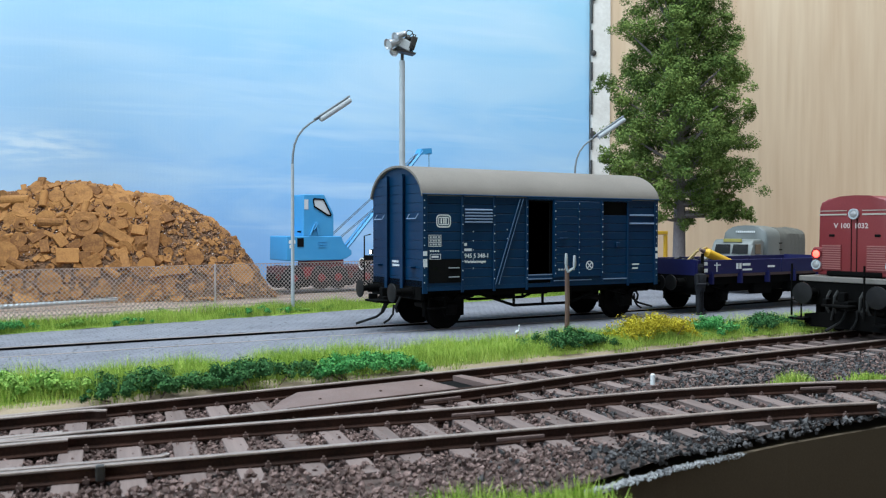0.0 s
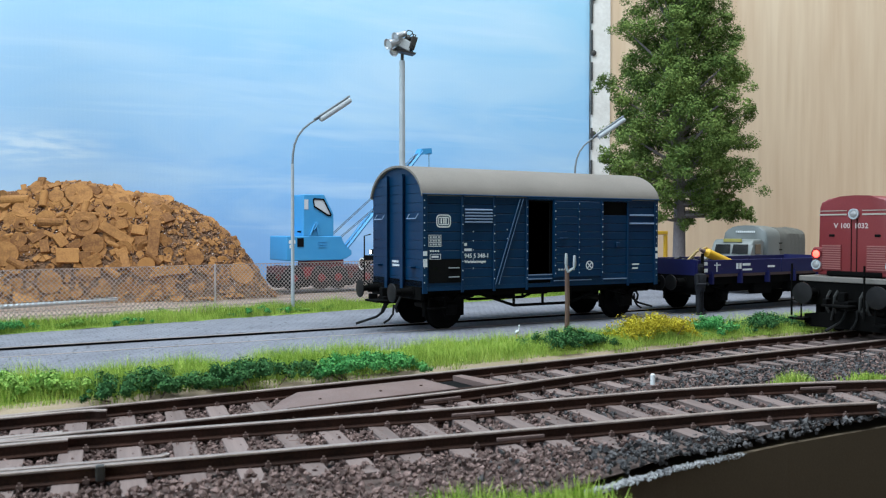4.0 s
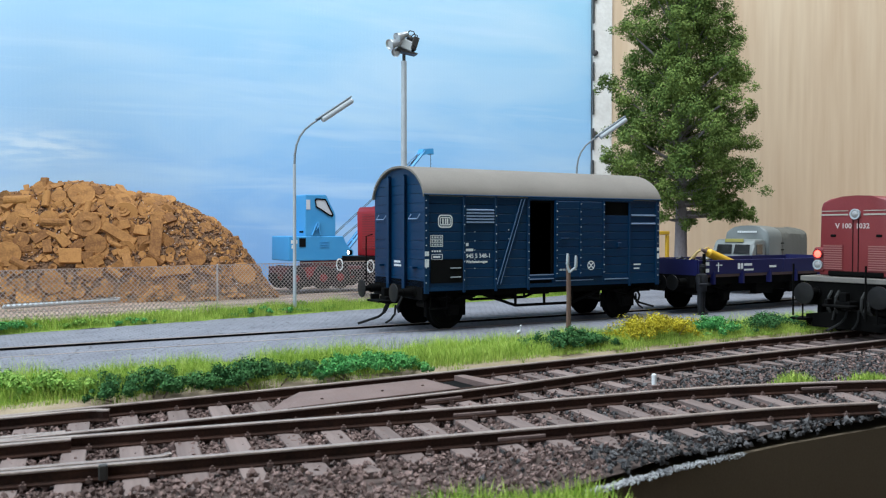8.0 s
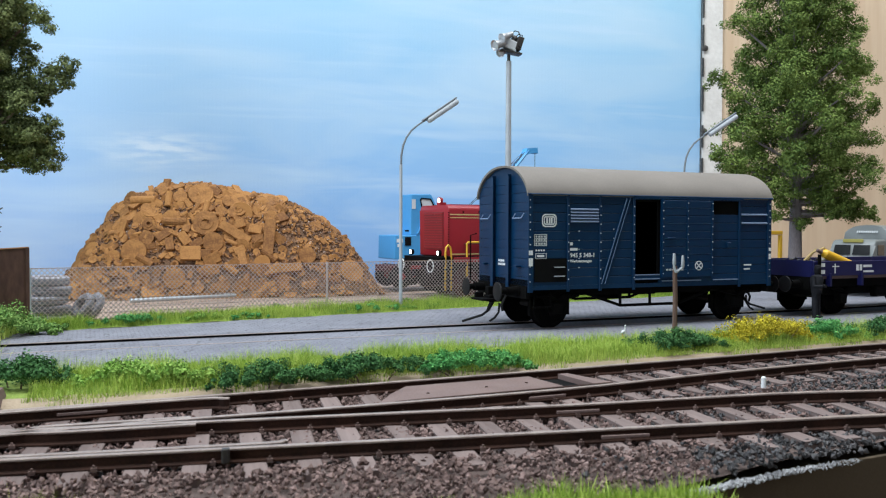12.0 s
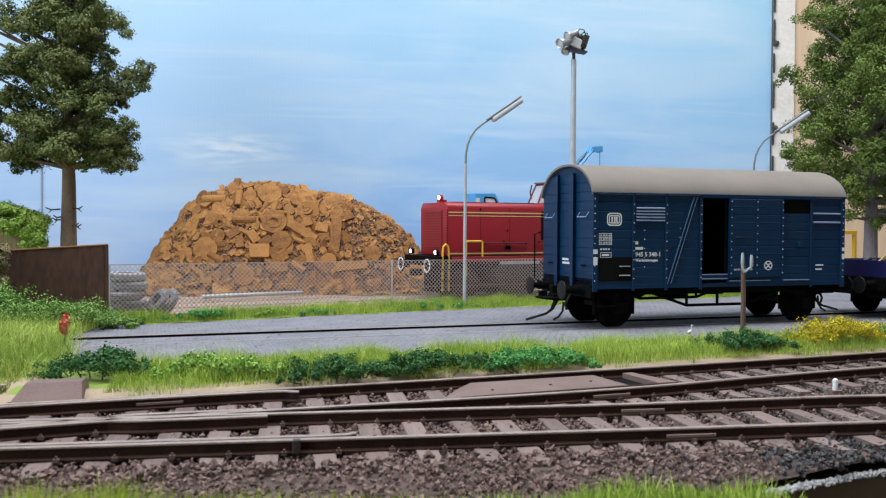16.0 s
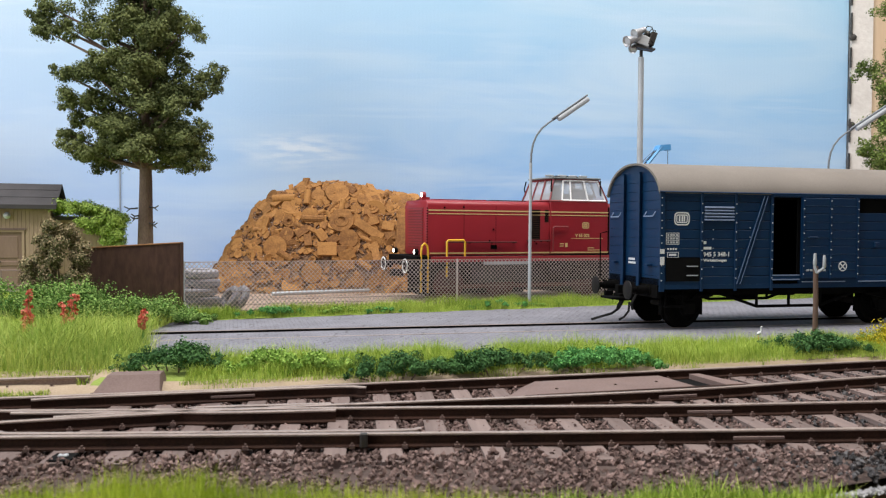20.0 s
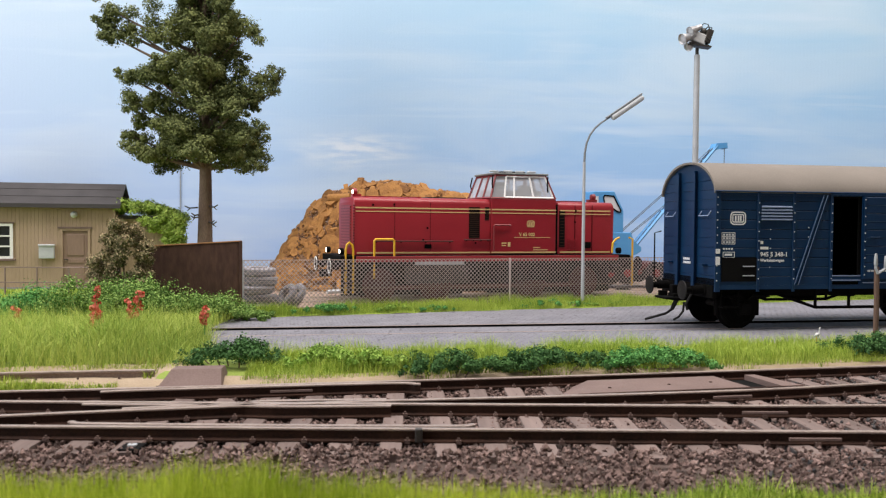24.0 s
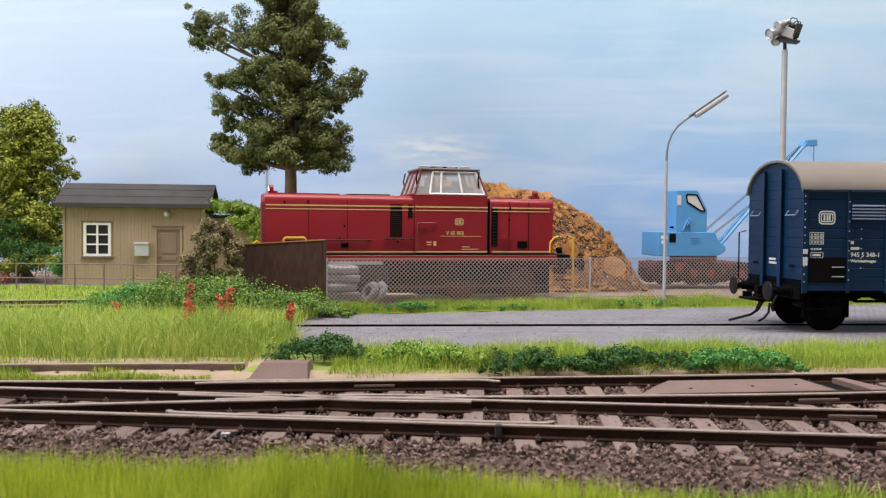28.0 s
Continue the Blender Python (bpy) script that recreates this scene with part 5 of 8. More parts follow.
# horizontal planks between the posts
ROWS = 10
PH = (EV - FL) / ROWS
PANELS = [(-81.3, -58.2), (-57.6, -38.0), (-37.4, -16.2), (37.8, 58.0), (58.8, 81.3)]
for s in (-1, 1):
    for a, b in (PANELS if s < 0 else [(-81.3, -40.3), (-39.7, 0), (0.6, 39.7), (40.3, 81.3)]):
        bm = bmesh.new()
        box(bm, a, b, *sorted((s * (HW - 1.4), s * HW)), 0.12, PH - 0.12, 0.16)
        me = mesh_of("plank", bm, M_BLUE)
        for k in range(ROWS):
            # the recess beside the end and the small window stay open
            if s < 0 and a == 37.8 and k >= 8:
                continue
            shared("plank", me, wagon, at_mm(0, 0, FL + k * PH))
slab("window", (37.8, 58, -HW + 0.9, -HW + 1.2, 62.4, 71), M_DARK, wagon, "dark narrow window")
slab("top_rail", (-HL, HL, -HW - 0.45, -HW + 0.3, EV - 2.0, EV - 0.2), M_BLUE, wagon)
slab("bottom_rail", (-HL, HL, -HW - 0.3, -HW + 0.6, FL - 1.8, FL + 0.4), M_BLUE, wagon)
for x in (-80.8, -57.9, -37.7, -15.9, 58.4, 80.8):
    w = 1.4 if abs(x) > 80 else 0.75
    slab("side_post", (x - w, x + w, -HW - 0.75, -HW + 0.2, FL - 3, EV - 0.4), M_BLUE, wagon, bevel=0.12)
bm = bmesh.new()
for dx in (-1.0, 1.0):
    prism(bm, [(-19.6 + dx - 0.5, EV - 1.5), (-19.6 + dx + 0.5, EV - 1.5), (-35.8 + dx + 0.5, FL + 0.6), (-35.8 + dx - 0.5, FL + 0.6)], "y", -HW - 1.0, -HW + 0.1)
part("diagonal_brace", bm, M_BLUE, wagon)
# two pale lines paint the highlights on the brace's edges
bm = bmesh.new()
for dx in (-1.5, 0.6):
    prism(bm, [(-19.6 + dx - 0.14, EV - 1.5), (-19.6 + dx + 0.14, EV - 1.5), (-35.8 + dx + 0.14, FL + 0.6), (-35.8 + dx - 0.14, FL + 0.6)], "y", -HW - 1.15, -HW - 0.95)
part("brace_edge", bm, mat("highlight_blue_edge", (0.13, 0.20, 0.33), (0.2, 0.28, 0.42), 80, 0.4), wagon, "pale painted highlights on the brace's edges")
for x0 in (-56.8, ):
    vent = slab("vent", (x0, x0 + 18, -HW - 0.25, -HW + 0.1, 57.0, 65.2), M_BLUE, wagon)
    for k in range(5):
        bm = bmesh.new()
        prism(bm, [(-HW - 0.2, 57.3 + k * 1.62), (-HW - 1.2, 57.5 + k * 1.62), (-HW - 1.2, 57.9 + k * 1.62), (-HW - 0.2, 58.4 + k * 1.62)], "x", x0 + 0.4, x0 + 17.6)
        part("vent_slat", bm, mat("pale_blue_edge", (0.20, 0.27, 0.42), (0.28, 0.35, 0.5), 80, 0.4) if k == 0 else bpy.data.materials["pale_blue_edge"], vent, "pale blue louvre edge")
for z in (62.0, 57.0):
    bm = bmesh.new()
    prism(bm, [(-HW - 0.1, z), (-HW - 0.9, z + 0.2), (-HW - 0.9, z + 0.7), (-HW - 0.1, z + 1.1)], "x", 59.6, 79)
    part("vent_slat", bm, bpy.data.materials["pale_blue_edge"], wagon, "pale blue louvre edge")
# sliding door, half open
door = slab("sliding_door", (1.8, 37.4, -HW - 1.4, -HW - 0.3, FL + 3.3, EV - 1.6), M_BLUE, wagon)
bm = bmesh.new()
box(bm, 2.0, 37.2, -HW - 2.0, -HW - 1.4, 0.12, 4.3 - 0.12, 0.16)
me = mesh_of("door_plank", bm, M_BLUE)
for k in range(10):
    shared("door_plank", me, door, at_mm(0, 0, FL + 3.4 + k * 4.35))
# thin paler strips paint the light caught by every second plank edge
for k in range(1, 10, 2):
    slab("plank_edge", (3.0, 36.2, -HW - 2.12, -HW - 1.95, FL + 3.3 + k * 4.35, FL + 3.5 + k * 4.35), M_BLUE_HIGHLIGHT, door, "pale painted highlight on the plank edge")
for x in (2.4, 19.5, 36.8):
    slab("door_strap", (x - 0.6, x + 0.6, -HW - 2.4, -HW - 1.9, FL + 3.3, EV - 1.7), M_BLUE, door)
slab("door_handle", (5, 10.6, -HW - 3.2, -HW - 2.4, 48.3, 49.2), M_BLUE, door, "dark blue grab bar", 0.2)
slab("bottom_panel", (1.3, 37.7, -HW - 0.25, -HW + 0.9, FL - 0.2, FL + 3.25), M_BLUE, wagon)
for x0, x1 in ((3, 30), (39, 57)):
    slab("sill_strip", (x0, x1, -HW - 1.1, -HW - 0.2, FL + 1.2, FL + 1.7), bpy.data.materials["pale_blue_edge"], wagon, "pale blue guide strip")
slab("door_rail", (-16, 60, -HW - 1.6, -HW - 0.6, EV - 1.5, EV - 0.5), M_BLUE, wagon)
slab("door_step", (-15.6, 1.2, -HW - 0.9, -HW + 0.4, FL + 2.2, FL + 5.4), M_BLUE, wagon, "dark blue door sill")
for z in (FL + 4.9, FL + 2.6):
    slab("sill_strip", (-15.6, 1.2, -HW - 1.15, -HW - 0.85, z, z + 0.5), bpy.data.materials["pale_blue_edge"], wagon, "pale blue sill strip")
slab("end_door_latch", (48.6, 51.2, -HW - 1.6, -HW, 43.4, 46.4), M_BLUE, wagon, "", 0.3)
# black recess with two rungs
rec = slab("step_recess", (-78.3, -58.6, -HW - 0.4, -HW + 0.2, 25.6, 38.0), M_DARK, wagon, "black step recess")
for z in (33.2, 28.4):
    slab("rung", (-66.5, -60.2, -HW - 1.1, -HW - 0.4, z, z + 0.5), M_GALV, rec, "pale metal rung")
# rivets along the corner angle and the straps
bm = bmesh.new()
for x, z0, z1, st in ((-81.2, 26, 71, 3.9), (80.9, 26, 71, 3.9), (2.4, 29, 70, 4.4), (19.5, 29, 70, 4.4), (36.8, 29, 70, 4.4), (-57.9, 27, 70, 4.9), (-37.7, 27, 70, 4.9), (-15.9, 27, 70, 4.9), (-29, 39, 58, 4.9), (-51, 33, 58, 4.9)):
    for z in np.arange(z0, z1, st):
        y = -HW - (2.5 if 0 < x < 37.3 else 0.8 if abs(x) in (57.9, 37.7, 15.9) or abs(x) > 80 else 0.05)
        lathe(bm, (x, y, z), (0, -1, 0), [(0, 0.36), (0.25, 0.22)], 6)
part("rivets", bm, mat("pale_rivet", (0.42, 0.47, 0.53), (0.55, 0.6, 0.65), 200, 0.5), wagon, "pale rivet heads")["kind"] = "stuff"
def end_width(z):
    """Half the width of the end wall at height z, just inside the roof."""
    q = max(0.0, min(1.0, (z + 1.8 - EV) / (TOP - EV + 0.6)))
    return min(HW - 0.2, (HW + 1.0) * (1 - q ** (1 / 0.62)) ** (1 / 2.25))


# end walls with planks, posts, lamp irons
for e in (-1, 1):
    for k in range(13):
        z0, z1 = FL + k * 4.95, FL + (k + 1) * 4.95
        w = HW - 0.2 if z1 < EV else end_width(z1)
        if w < 5:
            continue
        w0 = HW - 0.2 if z0 < EV else end_width(z0)
        bm = bmesh.new()
        prism(bm, [(-w0, z0 + 0.1), (w0, z0 + 0.1), (w, min(z1 - 0.1, TOP - 1.0)), (-w, min(z1 - 0.1, TOP - 1.0))], "x", *sorted((e * (HL - 1.0), e * HL)))
        part("end_plank", bm, M_BLUE, wagon)
    bm = bmesh.new()
    prism(bm, [(y * 0.985, roof_z(y, 1.0)) for y in ys] + [(HW - 0.5, FL), (-HW + 0.5, FL)], "x", *sorted((e * (HL - 1.8), e * (HL - 0.9))))
    part("end_wall", bm, M_BLUE, wagon)
    for y in (-9.5, 9.5):
        bm = bmesh.new()
        box(bm, *sorted((e * HL, e * (HL + 2.0))), y - 0.4, y + 0.4, FL - 2, 83.5)
        box(bm, *sorted((e * (HL + 1.8), e * (HL + 2.2))), y - 1.5, y + 1.5, FL - 2, 82.5)
        part("end_post", bm, M_BLUE, wagon)
    for y in (-20, 20):
        bm = bmesh.new()
        tube(bm, [(e * HL, y - 5, 62), (e * (HL + 1.7), y - 5, 59.5), (e * (HL + 1.7), y + 5, 59.5), (e * HL, y + 5, 62)], 0.35, 5)
        # the rail's highlight is put into its pale blue colour
        part("grab_rail", bm, bpy.data.materials["pale_blue_edge"], wagon, "grab rail with its highlight in the pale colour")
        slab("lamp_bracket", (*sorted((e * HL, e * (HL + 3))), y - 2, y + 2, 33.2, 34.2), M_BLUE, wagon)
    slab("head_stock", (*sorted((e * (HL - 1), e * (HL + 1.0))), -HW + 1, HW - 1, FL - 6.5, FL + 0.2), M_BLACK, wagon)
    for y in (-20, 20):
        buffer(wagon, e * (HL + 0.8), y, 20.6, e)
    coupling(wagon, e * (HL + 0.8), e)
bm = bmesh.new()
tube(bm, [(-HL - 2, HW - 1, 22), (-HL - 6, HW - 1, 24), (-HL - 6, HW - 1, 50), (-HL - 2, HW - 1, 51)], 0.4, 6)
part("shunter_rail", bm, M_BLACK, wagon, "black shunter's handrail")
for x in (-61.2, 61.8):
    wheelset(wagon, x)
running_gear(wagon, (-61.2, 61.8), FL - 1.5, HW)
bm = bmesh.new()
for s in (-1, 1):
    y = s * 24
    tube(bm, [(-44, y, 19), (-20, y, 11.2), (20, y, 11.2), (44, y, 19)], 0.9, 6)
    for x in (-20, 0, 20):
        tube(bm, [(x, y, 11.2), (x, y, 21)], 0.8, 6)
part("truss_frame", bm, M_BLACK, wagon)
bm = bmesh.new()
lathe(bm, (-20, 0, 17.5), (1, 0, 0), [(0, 3), (0.5, 4), (14, 4), (14.5, 3)], 16)
box(bm, 4, 16, -8, 8, 15.5, 20, 0.6)
part("brake_cylinder", bm, M_BLACK, wagon)
bm = bmesh.new()
box(bm, -76, -66, -HW + 2, -HW + 7, 11.6, 12.4, 0.2)
tube(bm, [(-76, -HW + 4, 12), (-76, -HW + 4, 20)], 0.5, 5)
tube(bm, [(-66, -HW + 4, 12), (-66, -HW + 4, 20)], 0.5, 5)
part("step", bm, M_BLACK, wagon, "black hanging step")

# lettering on the side (local x along the wagon); the emblem is plain shapes
SIDE = at_mm(0, -HW - 0.12, 0, 90, 0, 0)


def mark(owner, rects, y, material=None, name="lettering", label="white painted lettering as plain bars"):
    bm = bmesh.new()
    for x0, x1, z0, z1 in rects:
        box(bm, x0, x1, y - 0.06, y + 0.05, z0, z1)
    return part(name, bm, material or M_WHITE, owner, label)


def rrect(cx, cz, w, h, r, n=4):
    out = []
    for sx, sz, a0 in ((1, 1, 0), (-1, 1, 90), (-1, -1, 180), (1, -1, 270)):
        for k in range(n + 1):
            a = radians(a0 + 90 * k / n)
            out.append((cx + sx * (w / 2 - r) + r * math.cos(a), cz + sz * (h / 2 - r) + r * math.sin(a)))
    return out


def emblem(owner, cx, cz, w, h, y, frame_mat):
    bm = bmesh.new()
    ring_plate(bm, rrect(cx, cz, w, h, h * 0.3), rrect(cx, cz, w * 0.86, h * 0.8, h * 0.22), "y", y - 0.07, y)
    ring_plate(bm, rrect(cx, cz, w * 0.74, h * 0.64, h * 0.12), rrect(cx, cz, w * 0.62, h * 0.46, h * 0.05), "y", y - 0.07, y)
    for k in (-0.16, 0.02, 0.16):
        box(bm, cx + k * w - w * 0.05, cx + k * w + w * 0.05, y - 0.07, y, cz - h * 0.2, cz + h * 0.2)
    return part("emblem", bm, frame_mat, owner, "white rounded railway emblem")


Y0 = -HW - 0.02
emblem(wagon, -69.4, 58.2, 8.8, 6.9, Y0 - 0.05, M_WHITE)
mark(wagon, [(-78.4, -70.8, z, z + 0.28) for z in (50.6, 48.6, 46.8, 44.8)] + [(x, x + 0.28, 44.8, 50.8) for x in (-78.4, -71.1)], Y0)
mark(wagon, [(-77.6 + k * 1.6, -76.6 + k * 1.6 + 0.3 * (k % 2), z, z + 1.0) for z in (49.2, 47.4, 45.4) for k in range(4)], Y0, bpy.data.materials["pale_grey_frame"])
mark(wagon, [(-77.6 + k * 1.5, -76.6 + k * 1.5, 42.0, 42.9) for k in range(4)] + [(-77.6, -71.0, z, z + 0.28) for z in (40.6, 37.9)] + [(x, x + 0.28, 37.9, 40.9) for x in (-77.6, -71.3)] + [(-76.6, -72.4, 38.9, 40.0)], Y0)
mark(wagon, [(-82.0, -79.6, 40.0, 42.4), (-82.0, -79.6, 34.2, 38.4)], -HW - 0.8)
mark(wagon, [(80.2, 81.9, 41.0, 43.0), (80.2, 81.9, 36.2, 39.4)], -HW - 0.8)
mark(wagon, [(-56.6, -55.0, 45.0, 46.6), (-56.6, -52.0, 42.2, 43.6)], Y0)
words("lettering", "945 5 348-1", 2.3, M_WHITE, wagon, at_mm(-56.6, Y0 - 0.05, 38.6, 90, 0, 0), "white painted wagon number")
words("lettering", "Werkstattwagen", 1.45, M_WHITE, wagon, at_mm(-56.6, Y0 - 0.05, 35.9, 90, 0, 0), "white painted word")
mark(wagon, [(4.6 + k * 2.1, 6.2 + k * 2.1, 30.6, 31.5) for k in range(6)], -HW - 2.0)
mark(wagon, [(62.0, 67.6, 32.6, 33.4), (62.0, 66.6, 30.2, 31.0)], Y0)
bm = bmesh.new()
circ = [(27.4 + 2.7 * math.cos(2 * math.pi * k / 24), 33.1 + 2.7 * math.sin(2 * math.pi * k / 24)) for k in range(24)]
circ2 = [(27.4 + 2.2 * math.cos(2 * math.pi * k / 24), 33.1 + 2.2 * math.sin(2 * math.pi * k / 24)) for k in range(24)]
ring_plate(bm, circ, circ2, "y", -HW - 2.1, -HW - 1.98)
for a in (45, 135):
    c, s = math.cos(radians(a)) * 2.1, math.sin(radians(a)) * 2.1
    prism(bm, [(27.4 - c - s * 0.15, 33.1 - s + c * 0.15), (27.4 - c + s * 0.15, 33.1 - s - c * 0.15), (27.4 + c + s * 0.15, 33.1 + s - c * 0.15), (27.4 + c - s * 0.15, 33.1 + s + c * 0.15)], "y", -HW - 2.1, -HW - 1.98)
part("roundel", bm, M_WHITE, wagon, "white round crossed symbol")
bm = bmesh.new()
for z, w in ((35.6, 7.5), (33.6, 8.8)):
    for k in np.arange(-6, -6 + w, 1.1):
        box(bm, -HL - 0.08, -HL + 0.02, -k - 1.5, -k - 0.7, z, z + 1.2)
part("lettering", bm, M_WHITE, wagon, "white painted lettering as plain bars")

# ---- shunting locomotive: origin at the near rail side's foot of its front hood; near side is y = 0 ----
loco = thing("diesel_locomotive", 100, 600, 0, 19.85, "dark red diesel shunting locomotive with cream stripes and lit headlamps", "locomotive")
LW, LC = 42.0, 21.0
frame_ = slab("frame", (-1, 214, -7, 49, 27.5, 34.6), M_BLACK, loco, "black buffer beam and frame", 0.4)


slab("sill", (9, 204, -7.3, -6.9, 30.6, 34.4), M_RED, loco, "dark red sill below the hoods", 0.15)


def hood(name, x0, x1, top, inset=0.0, round_=4.0):
    bm = bmesh.new()
    o = [(inset, 35.0), (inset, top - round_)]
    for k in range(1, 6):
        a = radians(18 * k)
        o.append((inset + round_ * (1 - math.cos(a)), top - round_ + round_ * math.sin(a)))
    o += [(LW - u, w) for u, w in o[::-1]]
    prism(bm, o, "x", x0, x1)
    bmesh.ops.bevel(bm, geom=[e for e in bm.edges if abs(e.verts[0].co.x - e.verts[1].co.x) < 0.01], offset=0.9, segments=2, affect="EDGES", profile=0.5)
    return part(name, bm, M_RED, loco, smooth=True)


front = hood("front_hood", 9.2, 106.2, 73.2)
rear = hood("rear_hood", 158.6, 204, 72.4, 0.4)
cabb = slab("cab_body", (106.3, 156.4, -0.6, LW + 0.6, 35.2, 74.0), M_RED, loco, "", 0.7)
slab("cab_gap", (150, 160, 1.2, LW - 1.2, 35, 70), M_DARK, loco, "dark gap between hood and cab")
# hood doors, seams and louvres
for owner, seams in ((front, (37, 62)), (rear, (172, 186))):
    for x in seams:
        slab("door_seam", (x - 0.12, x + 0.12, -0.06, 0.3, 37, 70), M_DARK, owner)
for x0, x1, z0, z1, nsl, owner in ((90.0, 98.0, 46, 67.5, 16, front), (101.8, 105.0, 58.5, 67.5, 6, front), (159.4, 163.8, 40, 66, 12, rear)):
    g = slab("grille", (x0, x1, -0.12, 0.4, z0, z1), M_DARK, owner, "dark louvred grille")
    for k in range(nsl):
        z = z0 + (z1 - z0) * (k + 0.3) / nsl
        slab("grille_slat", (x0 + 0.3, x1 - 0.3, -0.35, -0.1, z, z + 0.55), M_RUSTRAIL, g)
g = slab("grille", (165.2, 173.6, -0.05, 0.4, 37.2, 46), M_RED, rear, "red louvred panel")
for k in range(6):
    slab("grille_slat", (165.6, 173.2, -0.35, -0.05, 37.8 + k * 1.35, 38.4 + k * 1.35), M_RED, g)
# front radiator
rad = slab("radiator", (8.9, 9.5, 7, LW - 7, 40, 68), M_RED_OLD, front, "red radiator louvres")
for k in range(14):
    slab("radiator_slat", (8.3, 9.0, 7.5, LW - 7.5, 40.8 + k * 1.95, 41.8 + k * 1.95), M_RED, rad)
bm = bmesh.new()
for k in range(16):
    box(bm, 8.85, 9.45, -0.25, 0.4, 40 + k * 1.8, 40.8 + k * 1.8)
part("corner_hinge", bm, M_BLACK, front)
# cream lines
for owner, a, b in ((front, 10.2, 106.0), (cabb, 106.6, 156.4), (rear, 160, 201)):
    y = -0.75 if owner is cabb else -0.12
    mark(owner, [(a, b, 65.6, 66.5), (a, b, 63.4, 64.0)], y, M_CREAM, "stripe", "cream painted stripe")
    mark(owner, [(a + (0 if owner is not front else 1), b, 35.9, 36.9)], y, M_CREAM, "stripe", "cream painted stripe")
# foot rails; their shadow on the hood is put into the darker red
for x0, x1, z in ((22, 78, 43.6), (86, 106, 44.6)):
    slab("handrail", (x0, x1, -2.2, -1.1, z, z + 0.9), M_DARKRED, front, "red foot rail along the hood, darkened for its shadow", 0.2)
    for x in np.linspace(x0 + 2, x1 - 2, 4):
        slab("rail_bracket", (x - 0.4, x + 0.4, -1.3, 0.1, z - 0.4, z + 0.6), M_BLACK, front)
bm = bmesh.new()
tube(bm, [(107.6, -2.4, 36.8), (107.6, -2.4, 54.6), (108.4, -2.4, 55.4), (120, -2.4, 55.4), (120.6, -1.6, 55.2), (120.6, -0.5, 55.2)], 0.55, 6)
part("handrail", bm, M_RED_OLD, cabb, "bent red grab rail")
slab("hatch", (58, 62.6, -0.7, 0, 39.2, 42), M_BLACK, front, "small dark hatch")
slab("hatch", (178, 185, -0.6, 0.3, 39.2, 43.6), M_BLACK, rear, "small dark hatch", 0.2)
for x, z in ((36.6, 68.4), (60, 53), (95, 43), (22, 68), (57, 45)):
    slab("door_handle", (x - 0.5, x + 0.5, -0.5, 0.2, z - 0.6, z + 0.6), M_BLACK, front, "small dark door handle")
for x, z in ((172, 58), (172.5, 66)):
    slab("door_handle", (x - 0.5, x + 0.5, -0.5, 0.5, z - 0.6, z + 0.6), M_BLACK, rear, "small dark door handle")
# lettering
emblem(cabb, 136.6, 56.4, 6.0, 4.6, -0.66, M_CREAM)
words("lettering", "V 65 002", 2.4, M_CREAM, cabb, at_mm(127.6, -0.72, 47.8, 90, 0, 0), "cream painted locomotive number")
mark(cabb, [(124, 152, 46.6, 46.95), (114.4, 118.0, 42.4, 43.2), (114.4, 117.6, 40.8, 41.5), (119.0, 121.0, 40.4, 43.4)], -0.66, M_CREAM)
mark(cabb, [(138.6, 144, 39.4, 40.0), (138.6, 150, 37.8, 38.4)], -0.66, M_CREAM)
slab("cab_line", (104.8, 120, -1.2, -0.8, 51.3, 51.8), M_RED, cabb)
# cab: slanted glazed sides under a flat roof
bm = bmesh.new()
Zb, Zt = 74.0, 90.6
C0, C1 = (106.0, 156.0, 0, LW), (111.5, 150.0, 4, LW - 4)
def cab_corner(u, w, t):
    lo = Vector((C0[0] + (C0[1] - C0[0]) * u, C0[2] + (C0[3] - C0[2]) * w, Zb))
    hi = Vector((C1[0] + (C1[1] - C1[0]) * u, C1[2] + (C1[3] - C1[2]) * w, Zt))
    return lo + (hi - lo) * t
def bar(bm, p, q, r=0.8):
    tube(bm, [p, q], r, 4)
for w in (0, 1):
    a, b = 0.21, 0.97
    wf = bmesh.new()
    for u in (a, 0.36, 0.66, b):
        bar(wf, cab_corner(u, w, 0.04), cab_corner(u, w, 0.93), 0.75)
    for t in (0.04, 0.93):
        bar(wf, cab_corner(a, w, t), cab_corner(b, w, t), 0.75)
    part("window_frame", wf, M_WHITE, cabb, "white window frames")
wf = bmesh.new()
for u in (0, 1):
    for w in (0, 0.33, 0.66, 1):
        bar(wf, cab_corner(u, w, 0), cab_corner(u, w, 1), 0.8)
    bar(wf, cab_corner(u, 0, 0.02), cab_corner(u, 1, 0.02), 0.8)
    bar(wf, cab_corner(u, 0, 0.97), cab_corner(u, 1, 0.97), 0.9)
for w in (0, 1):
    bar(wf, cab_corner(0, w, 0.99), cab_corner(1, w, 0.99), 0.9)
    bar(wf, cab_corner(0, w, 0.0), cab_corner(1, w, 0.0), 0.8)
part("cab_frame", wf, M_RED_OLD, cabb, "dull red window pillars")
bm = bmesh.new()
for u0, w0, u1, w1 in ((0.0, 0.01, 1, 0.01), (0, 0.99, 1, 0.99), (0.01, 0, 0.01, 1), (0.99, 0, 0.99, 1)):
    f = [bm.verts.new(cab_corner(*k)) for k in ((u0, w0, 0.02), (u1, w1, 0.02), (u1, w1, 0.97), (u0, w0, 0.97))]
    bm.faces.new(f)
